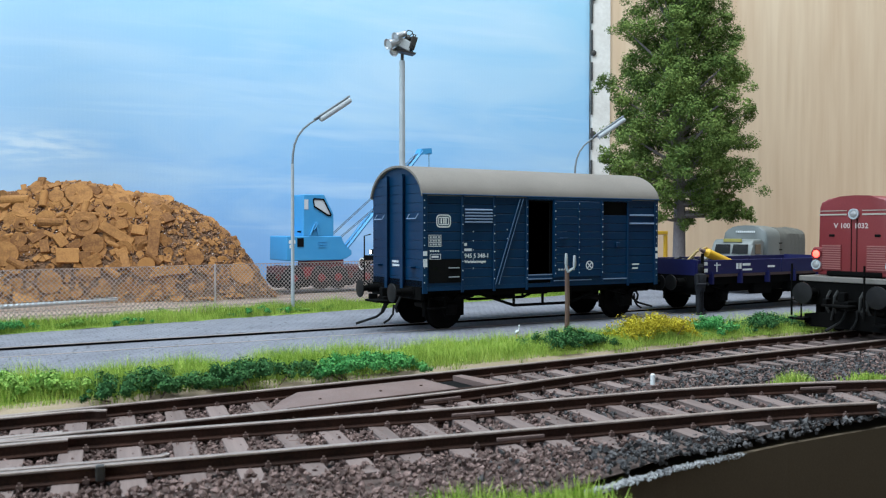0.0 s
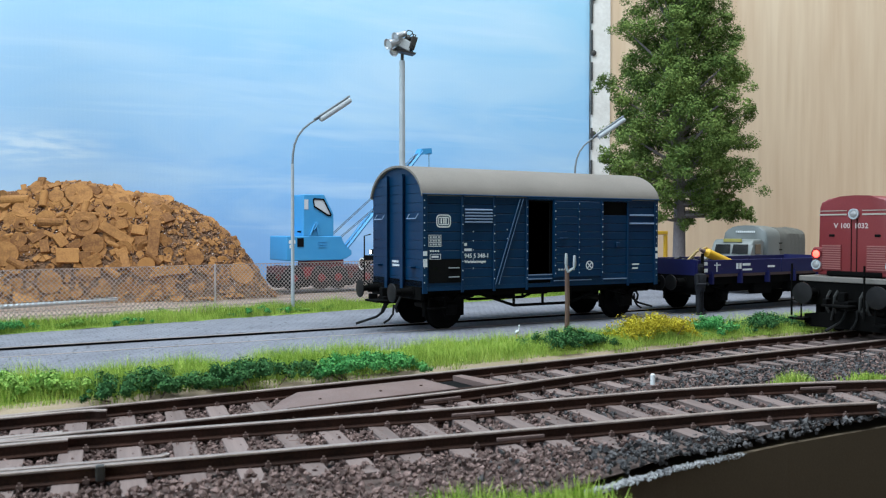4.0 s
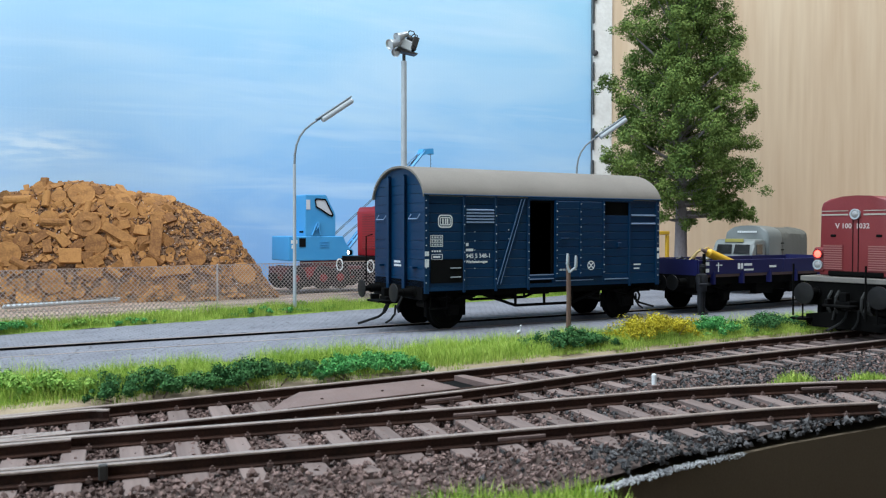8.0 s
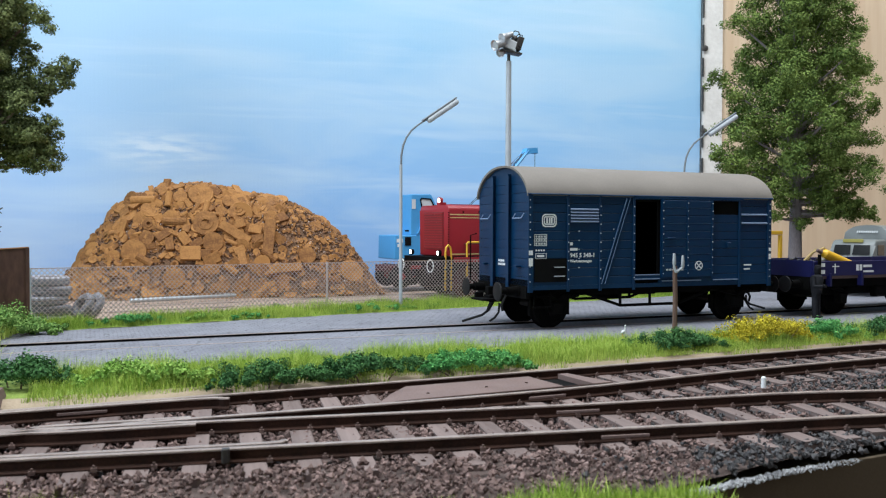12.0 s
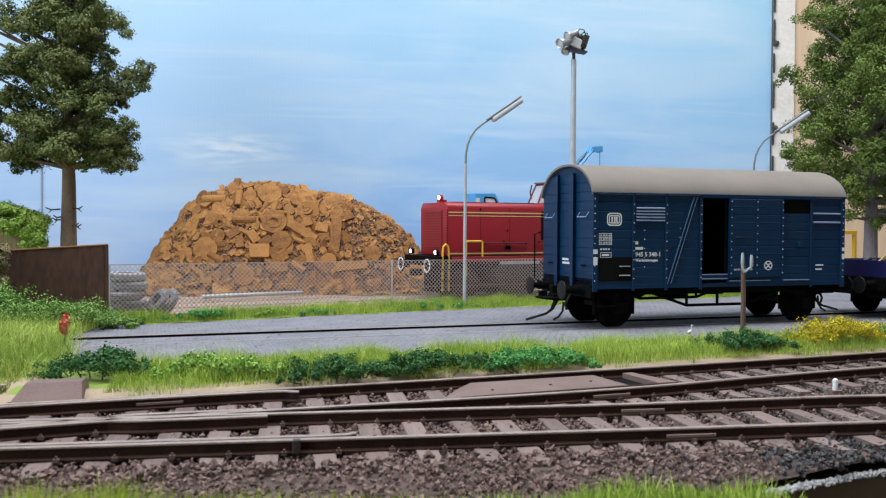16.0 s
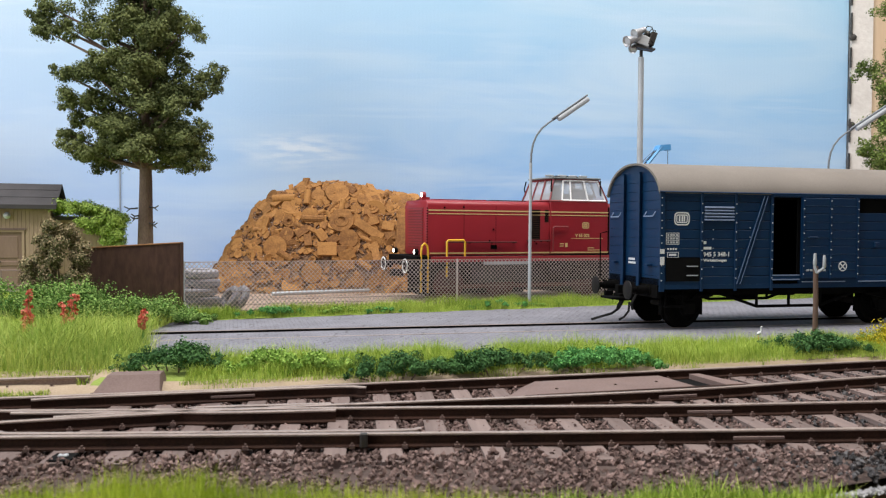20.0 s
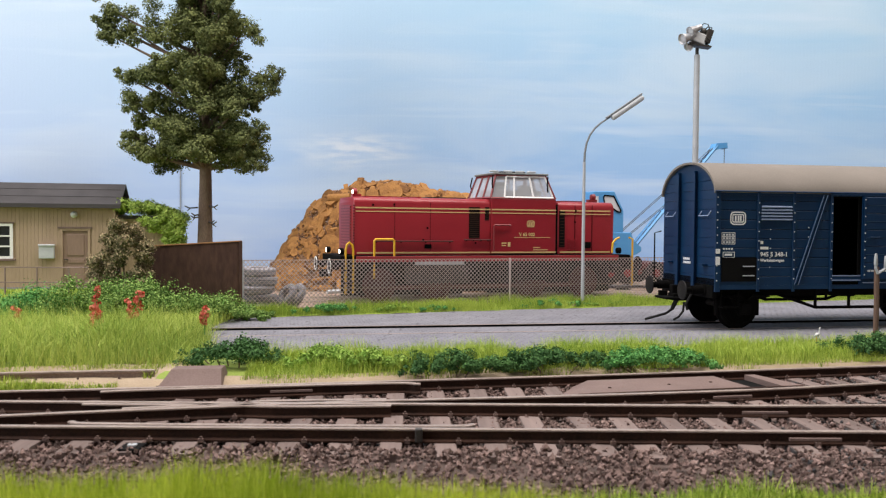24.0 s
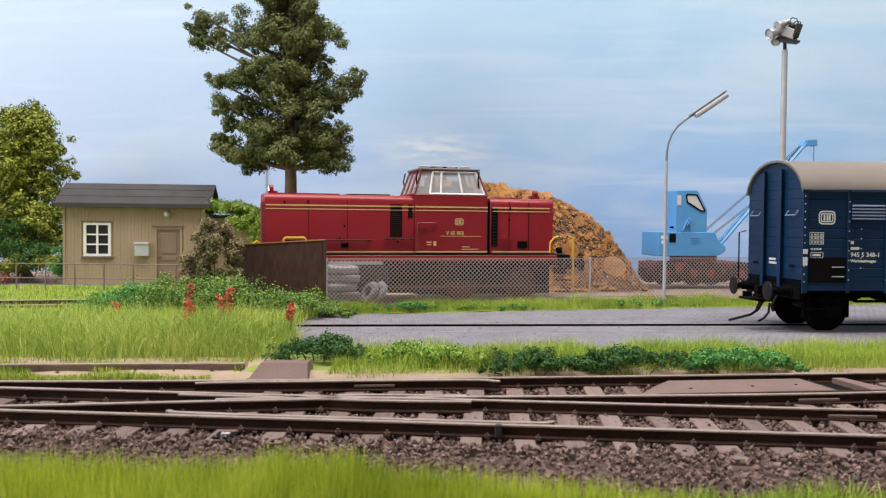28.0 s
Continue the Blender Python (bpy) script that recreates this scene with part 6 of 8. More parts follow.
gl = part("cab_glass", bm, glass("cab_glazing", (0.72, 0.75, 0.78), 0.45), cabb, "clear grey cab windows")
gl.visible_shadow = False
bm = bmesh.new()
box(bm, 112, 150, 10, 34, 74, 80)
box(bm, 118, 124, 14, 22, 80, 86, 0.8)
box(bm, 138, 146, 14, 26, 74, 84, 0.8)
part("cab_desk", bm, M_STEEL_DARK, cabb, "grey control desk inside")
slab("cab_roof", (109.6, 152.0, 2.6, LW - 2.6, 90.6, 92.0), M_TRUCK, cabb, "pale grey flat roof", 0.6)
for x in (116, 126, 136, 145):
    slab("roof_horn", (x - 3.4, x + 3.4, 15 + x % 3, 17 + x % 3, 93.0, 94.4), M_GALV, cabb, "small grey roof horn", 0.3)
rv = slab("roof_vent", (122, 140, 18, LW - 14, 92.9, 94.0), M_STEEL_DARK, cabb, "grey roof ventilator")
for x in (123, 139):
    slab("vent_foot", (x - 0.6, x + 0.6, 15, LW - 15, 91.8, 93.5), M_STEEL_DARK, rv)
bm = bmesh.new()
for x, w in ((108.5, 0), (151, 0), (108.5, 1), (151, 1)):
    y = 2 if w == 0 else LW - 2
    tube(bm, [(x, y, 78), (x - 1, y - 1 + 2 * w, 84), (x, y, 90)], 0.5, 5)
part("mirror_bracket", bm, M_BLACK, cabb, "black mirror brackets")
# exhaust and roof hatches on the hoods
slab("roof_hatch", (18, 58, 8, LW - 8, 73.1, 74.0), M_RED, front)
slab("roof_hatch", (64, 92, 11, LW - 11, 73.1, 74.2), M_STEEL_DARK, front, "dark exhaust plate")
slab("roof_hatch", (166, 184, 11, LW - 11, 72.3, 73.4), M_RED_OLD, rear)


def headlamp(owner, x, y, z, way, r, lit, ring):
    bm = bmesh.new()
    lathe(bm, (x, y, z), (way, 0, 0), [(-2.5, r * 0.6), (-2, r), (0.6, r * 1.08), (0.6, r * 0.8), (0.3, r * 0.75)], 18)
    l = part("headlamp", bm, ring, owner, smooth=True)
    bm = bmesh.new()
    lathe(bm, (x + way * 0.3, y, z), (way, 0, 0), [(0, r * 0.78), (0.5, r * 0.5), (0.65, 0.05)], 16)
    part("lens", bm, lit, l, "glowing lens" if lit in (M_GLOWWHITE, M_GLOWRED) else "clear lens", smooth=True)


headlamp(loco, 14.0, LC, 77.0, -1, 2.4, M_GLOWWHITE, M_RED)
slab("lamp_foot", (13, 19, LC - 2, LC + 2, 72.8, 75.6), M_RED, loco)
headlamp(loco, 199.0, LC, 76.6, 1, 2.4, M_LAMPGLASS, M_RED_OLD)
slab("lamp_foot", (194, 201, LC - 2, LC + 2, 72, 75), M_RED_OLD, loco)
for y in (1.0, LW - 1.0):
    headlamp(loco, 0.5, y, 37.4, -1, 2.1, M_GLOWWHITE, M_BLACK)
    headlamp(loco, 209.5, y, 37.4, 1, 2.1, M_LAMPGLASS, M_BLACK)
    bm = bmesh.new()
    lathe(bm, (-1, y - 1.5 if y < LC else y + 1.5, 28), (-1, 0, 0), [(0, 3.2), (3.2, 2.4), (4, 1.6), (5, 1.6), (5.2, 5.2), (6, 5.0)], 20)
    b = part("buffer", bm, M_BLACK, loco, smooth=True)
    bm = bmesh.new()
    c = Vector((-7.1, y - 1.5 if y < LC else y + 1.5, 28))
    ring = [(c.y + 4.9 * math.cos(2 * math.pi * k / 24), c.z + 4.9 * math.sin(2 * math.pi * k / 24)) for k in range(24)]
    ring2 = [(c.y + 3.9 * math.cos(2 * math.pi * k / 24), c.z + 3.9 * math.sin(2 * math.pi * k / 24)) for k in range(24)]
    ring_plate(bm, ring, ring2, "x", -7.4, -7.0)
    part("buffer_rim", bm, M_WHITE, b, "white painted buffer rim")
    bm = bmesh.new()
    lathe(bm, (214, y, 28), (1, 0, 0), [(0, 3.2), (8, 2.4), (9, 1.6), (11, 1.6), (11.2, 5.2), (12, 5.0)], 20)
    part("buffer", bm, M_BLACK, loco, smooth=True)
# yellow handrails and steps
def hoop(pts, owner=None):
    bm = bmesh.new()
    tube(bm, pts, 0.75, 7)
    return part("handrail", bm, M_YELLOW, owner or loco, "bright yellow handrail")


for y in (-6.5, LW + 6.5):
    if y < 0:
        hoop([(2.2, y, 10), (2.2, y, 38), (2.8, y, 41.6), (4.6, y, 43.4), (6.6, y, 41.6), (7.2, y, 38), (7.2, y, 10)])
    hoop([(21.2, y, 20), (21.2, y, 44.4), (22.2, y, 45.4), (33.8, y, 45.4), (34.8, y, 44.4), (34.8, y, 34)])
    hoop([(199, y, 36), (199.4, y, 43), (202, y, 46), (205, y, 47)])
    hoop([(216, y, 12), (216, y, 46), (213, y, 47)])
for x0, x1 in ((0, 7), (205, 214)):
    for z in (9, 17, 25):
        slab("step", (x0, x1, -8.4, -2, z, z + 0.8), M_BLACK, loco)
# bodywork below: tanks, wheels, rods
slab("fuel_tank", (46, 88, -6, 6, 16, 28), M_STEEL_DARK, loco, "grey battery and fuel boxes", 0.6)
slab("fuel_tank", (110, 150, -6, 6, 17, 28), M_BLACK, loco, "", 0.6)
slab("pale_plate", (49, 84, -7.4, -6.9, 28.4, 30.6), M_GALV, loco, "pale metal strip")
LOCO_WHEELS = [(x, wheelset(loco, x, 10.5, 32, 14.6, LC, M_DARKRED)) for x in (28, 68, 140, 182)]
slab("side_rod", (24, 190, 0.6, 1.6, 11.6, 14.6), M_DARKRED, loco, "dull dark red coupling rod", 0.2)
# black boxes added to fill the shaded space under the locomotive
for x0, x1 in ((9, 88), (110, 204)):
    slab("bogie_frame", (x0, x1, 6, LW - 6, 7.5, 27.4), M_BLACK, loco, "black box for frame and shade between the wheels", 0.6)
slab("brake_tank", (89, 109, 4, LW - 4, 9, 27.4), M_BLACK, loco, "black filler box for the shade under the locomotive", 1.5)
for s, x in ((-1, -1), (1, 214)):
    bm = bmesh.new()
    box(bm, *sorted((x, x + s * 8)), LC - 3, LC + 3, 20, 25, 0.6)
    part("coupler", bm, M_BLACK, loco)

# ---- large red locomotive on the front track: origin at the middle of its front beam ----
big = thing("diesel_locomotive", 351, 347, 0, 15.0, "oxide red diesel locomotive with lit red tail lamp and black buffers", "locomotive")
bm = bmesh.new()
o = [(-20.5, 30), (-19.8, 66), (-18.6, 69), (-15, 70.8), (-8, 72), (0, 72.4), (8, 72), (15, 70.8), (18.6, 69), (19.8, 66), (20.5, 30)]
prism(bm, o, "x", 0, 92)
bmesh.ops.bevel(bm, geom=[e for e in bm.edges if e.verts[0].co.x < 0.01 and e.verts[1].co.x < 0.01], offset=1.2, segments=3, affect="EDGES", profile=0.5)
bh = part("hood", bm, M_RED_OLD, big, smooth=True)
slab("cab", (92, 132, -27, 27, 30, 82), M_RED_OLD, big, "", 2.0)
bm = bmesh.new()
prism(bm, o, "x", 132, 205)
part("hood", bm, M_RED_OLD, big, smooth=True)
fr = slab("frame", (-4, 205, -29, 29, 26.6, 29.4), mat("pale_weathered_beam", (0.15, 0.135, 0.12), (0.23, 0.21, 0.19), 80, 0.7, 0.2), big, "pale weathered footplate edge", 0.4)
slab("buffer_beam", (-3, 1, -27, 27, 14, 26.6), M_BLACK, big, "", 0.5)
for x, y in ((-0.35, -12.4), (-0.35, 12.4)):
    g = slab("grille", (x, 0.5, y - 5.6, y + 5.6, 33, 46.5), M_RED_OLD, bh, "faded red louvred grille")
    for k in range(11):
        slab("grille_slat", (x - 0.35, x, y - 5.3, y + 5.3, 33.5 + k * 1.2, 34.05 + k * 1.2), mat("faded_red_slat", (0.30, 0.11, 0.10), (0.36, 0.15, 0.14), 80, 0.6) if k == 0 and y < 0 else bpy.data.materials["faded_red_slat"], g)
    slab("recess", (x, 0.3, y - 1.6, y + 1.6, 50.6, 52.0), M_DARK, bh, "dark oval handle recess", 0.3)
slab("door_seam", (-0.3, 0.4, -1.7, -1.3, 31, 60), M_DARK, bh)
slab("door_seam", (-0.3, 0.4, 1.3, 1.7, 31, 60), M_DARK, bh)
bm = bmesh.new()
for z0, z1 in ((62.0, 62.8), (64.2, 64.6)):
    box(bm, -0.25, 0.3, -19.6, -4.2, z0, z1)
    box(bm, -0.25, 0.3, 4.2, 19.6, z0, z1)
part("stripe", bm, mat("cream_worn_stripe", (0.36, 0.32, 0.27), (0.46, 0.42, 0.36), 80, 0.6), bh, "worn cream stripe")
slab("step_edge", (-0.6, 0.2, -15, 15, 30, 32.5), M_BLACK, bh, "", 0.5)
headlamp(big, -0.8, 0, 62.6, -1, 2.6, mat("clear_lamp_lens", (0.30, 0.29, 0.29), (0.42, 0.41, 0.41), 200, 0.15), M_GALV)
for y in (-20.2, 20.2):
    headlamp(big, -1.6, y, 41.4, -1, 2.6, M_GLOWRED, M_RED_OLD)
    headlamp(big, -1.6, y, 35.6, -1, 2.5, bpy.data.materials["clear_lamp_lens"], M_GALV)
    slab("lamp_housing", (-1.2, 4, y - 2.9, y + 2.9, 31.5, 45), M_RED_OLD, big, "", 1.2)
    buffer(big, -3, y, 20.6, -1, 5.8, 12)
    bm = bmesh.new()
    tube(bm, [(-10, y + 2, 6), (-12, y + 2, 6), (-12, y + 2, 18)], 0.5, 6)
    tube(bm, [(-10, y + 9, 8), (-10, y + 9, 28), (-10, y + 9, 36)], 0.6, 6)
    box(bm, -13, -3, y - 3 if y < 0 else y, y + 3 if y < 0 else y + 9, 6, 7.2)
    part("shunter_step", bm, M_BLACK, big)
coupling(big, -3, -1)
bm = bmesh.new()
for y in (-11, -7, 7, 11):
    tube(bm, [(-3, y, 22), (-6, y, 19), (-6.5, y, 13), (-5, y - 1, 10)], 0.8, 6)
part("air_hose", bm, mat("grey_rubber", (0.016, 0.016, 0.016), (0.04, 0.04, 0.038), 100, 0.7, spec=0.2), big, "grey brake air hoses")
bm = bmesh.new()
prism(bm, [(-24, 2.5), (-24, 9), (-5, 12), (5, 12), (24, 9), (24, 2.5)], "x", -6, -4.8)
part("rail_guard", bm, M_BLACK, big)
for x in (14, 62, 140, 185):
    wheelset(big, x, 10.5)
slab("bogie_frame", (4, 74, -24, -21, 7, 22), M_BLACK, big, "", 0.8)
slab("bogie_frame", (4, 74, 21, 24, 7, 22), M_BLACK, big, "", 0.8)
slab("bogie_frame", (130, 198, -24, -21, 7, 22), M_BLACK, big, "", 0.8)
slab("bogie_frame", (130, 198, 21, 24, 7, 22), M_BLACK, big, "", 0.8)
words("lettering", "V 100  1032", 2.7, mat("pale_lettering", (0.55, 0.45, 0.43), (0.6, 0.5, 0.48), 100, 0.6), bh, at_mm(-0.15, 11.2, 55.2, 90, 0, -90), "pale painted locomotive number")

# ---- low-sided wagon coupled behind the covered one ----
flat = thing("low_sided_wagon", 408, 502, 0.3, 12.5, "navy blue low-sided wagon loaded with gear", "railway wagon")
for s in (-1, 1):
    for x0, x1 in ((-84, -42.3), (-41.7, -0.3), (0.3, 41.7), (42.3, 84)):
        slab("side_board", (x0, x1, *sorted((s * 29, s * 30)), 25.4, 34.6), M_NAVY, flat, "", 0.2)
    slab("sole_bar", (-84, 84, *sorted((s * 26, s * 27.5)), 18.5, 25), M_BLACK, flat)
    for x in (-70, -42, -14, 14, 42, 70):
        slab("stake", (x - 0.8, x + 0.8, *sorted((s * 27.5, s * 31)), 19, 27), M_NAVY, flat)
for e in (-1, 1):
    slab("end_board", (*sorted((e * 83.4, e * 84.4)), -29, 29, 25, 35), M_NAVY, flat)
    slab("head_stock", (*sorted((e * 83.4, e * 85)), -28, 28, 17, 25), M_BLACK, flat)
    for y in (-20, 20):
        buffer(flat, e * 85, y, 20.6, e)
    slab("stanchion", (e * 80 - 0.7, e * 80 + 0.7, -31.5, -30, 20, 39), M_BLACK, flat)
slab("load_floor", (-83, 83, -28.2, 28.2, 23.5, 25.4), M_PLATE, flat, "brown plank floor")
for x in (-52, 52):
    wheelset(flat, x)
running_gear(flat, (-52, 52), 22, 30)
mark(flat, [(-46.8, -44.6, 28.4, 32.2), (-43.8, -41.6, 28.4, 32.2)], -30.05)
mark(flat, [(-40.4, -32.6, 30.4, 32.0), (-40.4, -31.0, 27.2, 28.4), (-14.6, -7.4, 28.8, 30.2)], -30.05)
mark(flat, [(-80.4, -74.4, 31.2, 33.4), (-80.4, -74.4, 26.8, 29.2), (-68, -62, 31, 31.6), (-66, -65.2, 27, 33)], -30.05)

slab("underframe", (-78, 78, -22, 22, 13, 23.4), M_BLACK, flat, "black underframe", 0.6)
for x in (-14, 22):
    slab("tool_box", (x - 9, x + 9, -26, -21, 11, 18.4), M_BLACK, flat, "", 0.5)
load = thing("gas_bottle", 371, 489, 26, 0, "yellow gas cylinder leaning on the wagon's load", "gas cylinder")
bm = bmesh.new()
lathe(bm, (-14, -8, 14), (0.93, 0.05, -0.36), [(0, 1.2), (1.5, 1.6), (3, 3.0), (33, 3.2), (34.5, 2.6)], 18)
part("cylinder", bm, M_YELLOW, load, smooth=True)
bm = bmesh.new()
lathe(bm, (-17, -8, 15.2), (0.93, 0.05, -0.36), [(0, 1.0), (3.5, 1.6)], 10)
part("valve", bm, M_PLATE, load, "rusty valve cap")
hose = thing("hose_coil", 365, 490, 26, 0, "pale coiled hose in the wagon", "hose")
bm = bmesh.new()
for k in range(4):
    tube(bm, [((4.2 - 0.2 * k) * math.cos(a) + 4, 4 * math.sin(a), 8.4 + 0.7 * k + 0.8 * math.sin(2 * a)) for a in np.linspace(0, 6.28, 22)], 0.8, 6)
part("coils", bm, mat("pale_hose", (0.45, 0.42, 0.36), (0.6, 0.57, 0.5), 80, 0.7), hose)
heap = thing("scrap_heap", 358, 492, 25.5, 12, "heap of dark chains and pipes in the wagon", "scrap")
bm = bmesh.new()
for k in range(46):
    a, x, y, z = RNG.uniform(0, 6.28), RNG.uniform(-22, 12), RNG.uniform(-20, 14), RNG.uniform(4, 9)
    tube(bm, [(x, y, z), (x + 3 * math.cos(a), y + 3 * math.sin(a), z + RNG.uniform(-1, 2))], 0.7, 5)
part("pieces", bm, M_STEEL_DARK, heap)
bm = bmesh.new()
tube(bm, [(-12, -4, 8), (-6, -6, 14), (2, -8, 17), (6, -9, 14)], 0.7, 6)
tube(bm, [(-8, -4, 9), (-2, -5, 16), (4, -9, 15)], 0.6, 6)
part("tubing", bm, mat("ochre_tubing", (0.42, 0.30, 0.10), (0.5, 0.38, 0.16), 80, 0.6), heap, "ochre hoses")
slab("packing_box", (-24, 10, -22, 16, 0, 7.5), M_STEEL_DARK, heap, "dark crate")


# ---- fence, lamps, crane, hut, pile and small things ----
FA = math.degrees(math.atan(0.361))
M_WIRE = mat("dull_wire", (0.46, 0.375, 0.36), (0.60, 0.51, 0.50), 100, 0.6)
fence = thing("wire_fence", -120, fence_y(-120), 0, FA, "grey chain-link wire fence on thin metal posts", "fence")
FLEN, F0, F1 = 560.0, 3.0, 32.3
for k in range(4):
    bm = bmesh.new()
    tube(bm, [(0, 0, 0), (0, 0, F1 + 0.5)], 0.9 if k == 0 else 0.65, 8)
    p = part("post", bm, M_GALV if k == 0 else M_WIRE, fence)
    p.location = ((0.4 + k * 173) * MM, 0, 0)
for z in (F0 + 0.4, (F0 + F1) / 2 - 3, F1):
    bm = bmesh.new()
    tube(bm, [(0, 0.3, z), (FLEN, 0.3, z)], 0.22, 5)
    part("tension_wire", bm, M_DIRT, fence, "dull brownish wire")
# diamond mesh: two families of slanted wires
step, h = 2.7, F1 - F0
V, F = [], []
for fam in (-1, 1):
    for k in range(int(-h / step), int(FLEN / step) + 1):
        x0 = k * step
        xa, xb = (x0, x0 + h) if fam > 0 else (x0 + h, x0)
        za, zb = F0, F1
        lo, hi = 0.0, 1.0
        for lim in (0.0, FLEN):
            t = (lim - xa) / (xb - xa)
            if 0 < t < 1:
                if (xa < lim) == (lim == 0.0):
                    lo = t if xa < lim and lim == 0.0 else lo
                    hi = t if xa > lim and lim == FLEN else hi
                if lim == 0.0 and xb < 0:
                    hi = min(hi, t)
                if lim == 0.0 and xa < 0:
                    lo = max(lo, t)
                if lim == FLEN and xb > FLEN:
                    hi = min(hi, t)
                if lim == FLEN and xa > FLEN:
                    lo = max(lo, t)
        a = np.array([xa + (xb - xa) * lo, 0.0, za + (zb - za) * lo])
        b = np.array([xa + (xb - xa) * hi, 0.0, za + (zb - za) * hi])
        w = 0.19
        n0 = len(V)
        for p in (a, b):
            for q in ((-w * 0.7, -w + fam * 0.15, w * 0.7 * fam), (w * 0.7, -w + fam * 0.15, -w * 0.7 * fam), (0, w + fam * 0.15, 0)):
                V.append(p + np.array(q))
        for i, j in ((0, 1), (1, 2), (2, 0)):
            F.append([n0 + i, n0 + j, n0 + 3 + j, n0 + 3 + i])
soup("wire_mesh", V, F, M_WIRE, "grey diamond wire mesh", kind="", parent=fence)

wall = thing("steel_wall", -144.5, 476.2, 0, FA, "rust-brown steel plate wall with slanting top", "wall panel")
bm = bmesh.new()
prism(bm, [(-26, 0), (26, 0), (26, 43.6), (-26, 40.6)], "y", -0.9, 0.9)
bmesh.ops.bevel(bm, geom=bm.edges[:], offset=0.2, segments=1, affect="EDGES")
part("plate", bm, M_RUSTWALL, wall)
slab("edge_angle", (24.6, 26.4, -1.6, 1.6, 0, 43.7), M_RUSTWALL, wall, "", 0.2)
bm = bmesh.new()
prism(bm, [(-26, 40.4), (26, 43.4), (26, 44.0), (-26, 41.0)], "y", -1.3, 1.3)
part("top_edge", bm, mat("orange_rust", (0.30, 0.13, 0.05), (0.48, 0.25, 0.10), 60, 0.85, 0.2), wall, "orange rusty top edge")

M_SLAB = mat("grey_concrete", (0.22, 0.21, 0.235), (0.36, 0.35, 0.38), 60, 0.9, 0.3, spread=0.3)
M_TYRE = mat("dusty_tyre", (0.17, 0.165, 0.185), (0.30, 0.295, 0.325), 60, 0.9, 0.4, spread=0.3)
bm = bmesh.new()
prof = [(-2.3, 5.6), (-2.5, 7.0), (-2.4, 9.4), (-1.7, 10.3), (-0.6, 10.5), (-0.5, 10.2), (0.5, 10.2), (0.6, 10.5), (1.7, 10.3), (2.4, 9.4), (2.5, 7.0), (2.3, 5.6), (1.6, 5.2), (-1.6, 5.2)]
rings = [[bm.verts.new((r * math.cos(a), r * math.sin(a), h)) for a in (2 * math.pi * k / 24 for k in range(24))] for h, r in prof]
for q, w in zip(rings, rings[1:] + rings[:1]):
    for k in range(24):
        bm.faces.new((q[k], q[(k + 1) % 24], w[(k + 1) % 24], w[k]))
tyre_mesh = mesh_of("tyre", bm, M_TYRE, smooth=True)
for x, y, z, rx, ry in ((-114, 504, 3.4, 2, 1), (-113, 505, 8.7, -2, 2), (-114.5, 504.5, 14.1, 2, -2), (-113, 505.5, 19.4, -1, 3), (-114, 505, 24.8, 2, 1), (-98, 511, 9.5, 58, 0), (-92.5, 513, 9.5, 60, 0)):
    t_ = tagged(new("tyre", tyre_mesh), "dusty grey old tyre " + ("leaning on the stack" if rx > 40 else "lying on the stack behind the fence" if z > 5 else "lying on the ground behind the fence"), "tyre", "old tyres behind the fence")
    t_.matrix_basis = at_mm(x, y, z, rx, ry, 20 if rx < 40 else -52) @ Matrix.Diagonal((*(3 * [1.0 if rx < 40 else 0.78]), 1))


M_LAMPARM = mat("dark_grey_paint", (0.15, 0.17, 0.19), (0.24, 0.26, 0.28), 150, 0.5)


def street_lamp(x, y, turn):
    o = thing("street_lamp", x, y, 0, turn, "curved grey metal street lamp with long lantern", "street lamp", "street lamps along the road")
    bm = bmesh.new()
    tube(bm, [(0, 0, 0), (0, 0, 40), (0, 0, 97)], 1.25, 12, 1.0)
    part("post", bm, M_GALV, o, smooth=True)
    bm = bmesh.new()
    tube(bm, [(0, 0, 96), (0.3, 0, 103), (1.4, 0, 109.5), (3.6, 0, 115), (7, 0, 119.8), (11.4, 0, 123.6), (17.5, 0, 127.6)], 0.75, 10, 0.6)
    part("arm", bm, M_LAMPARM, o, "thin darker grey lamp arm", smooth=True)
    bm = bmesh.new()
    box(bm, -2, 27.0, -2.2, 2.2, 0.1, 1.2, 0.5)
    m = Matrix.Translation((16.5, 0, 127.2)) @ Matrix.Rotation(radians(-34.8), 4, "Y")
    bmesh.ops.transform(bm, matrix=m, verts=bm.verts)
    l = part("lantern", bm, M_LAMPARM, o, "dark grey lantern housing")
    bm = bmesh.new()
    box(bm, 1, 26.6, -2.7, 2.7, -3.6, 0.1, 1.4)
    bmesh.ops.transform(bm, matrix=m, verts=bm.verts)
    part("diffuser", bm, M_LAMPGLASS, l, "frosted white lamp cover")


street_lamp(93, 555, 3)
street_lamp(318, 590, -15)

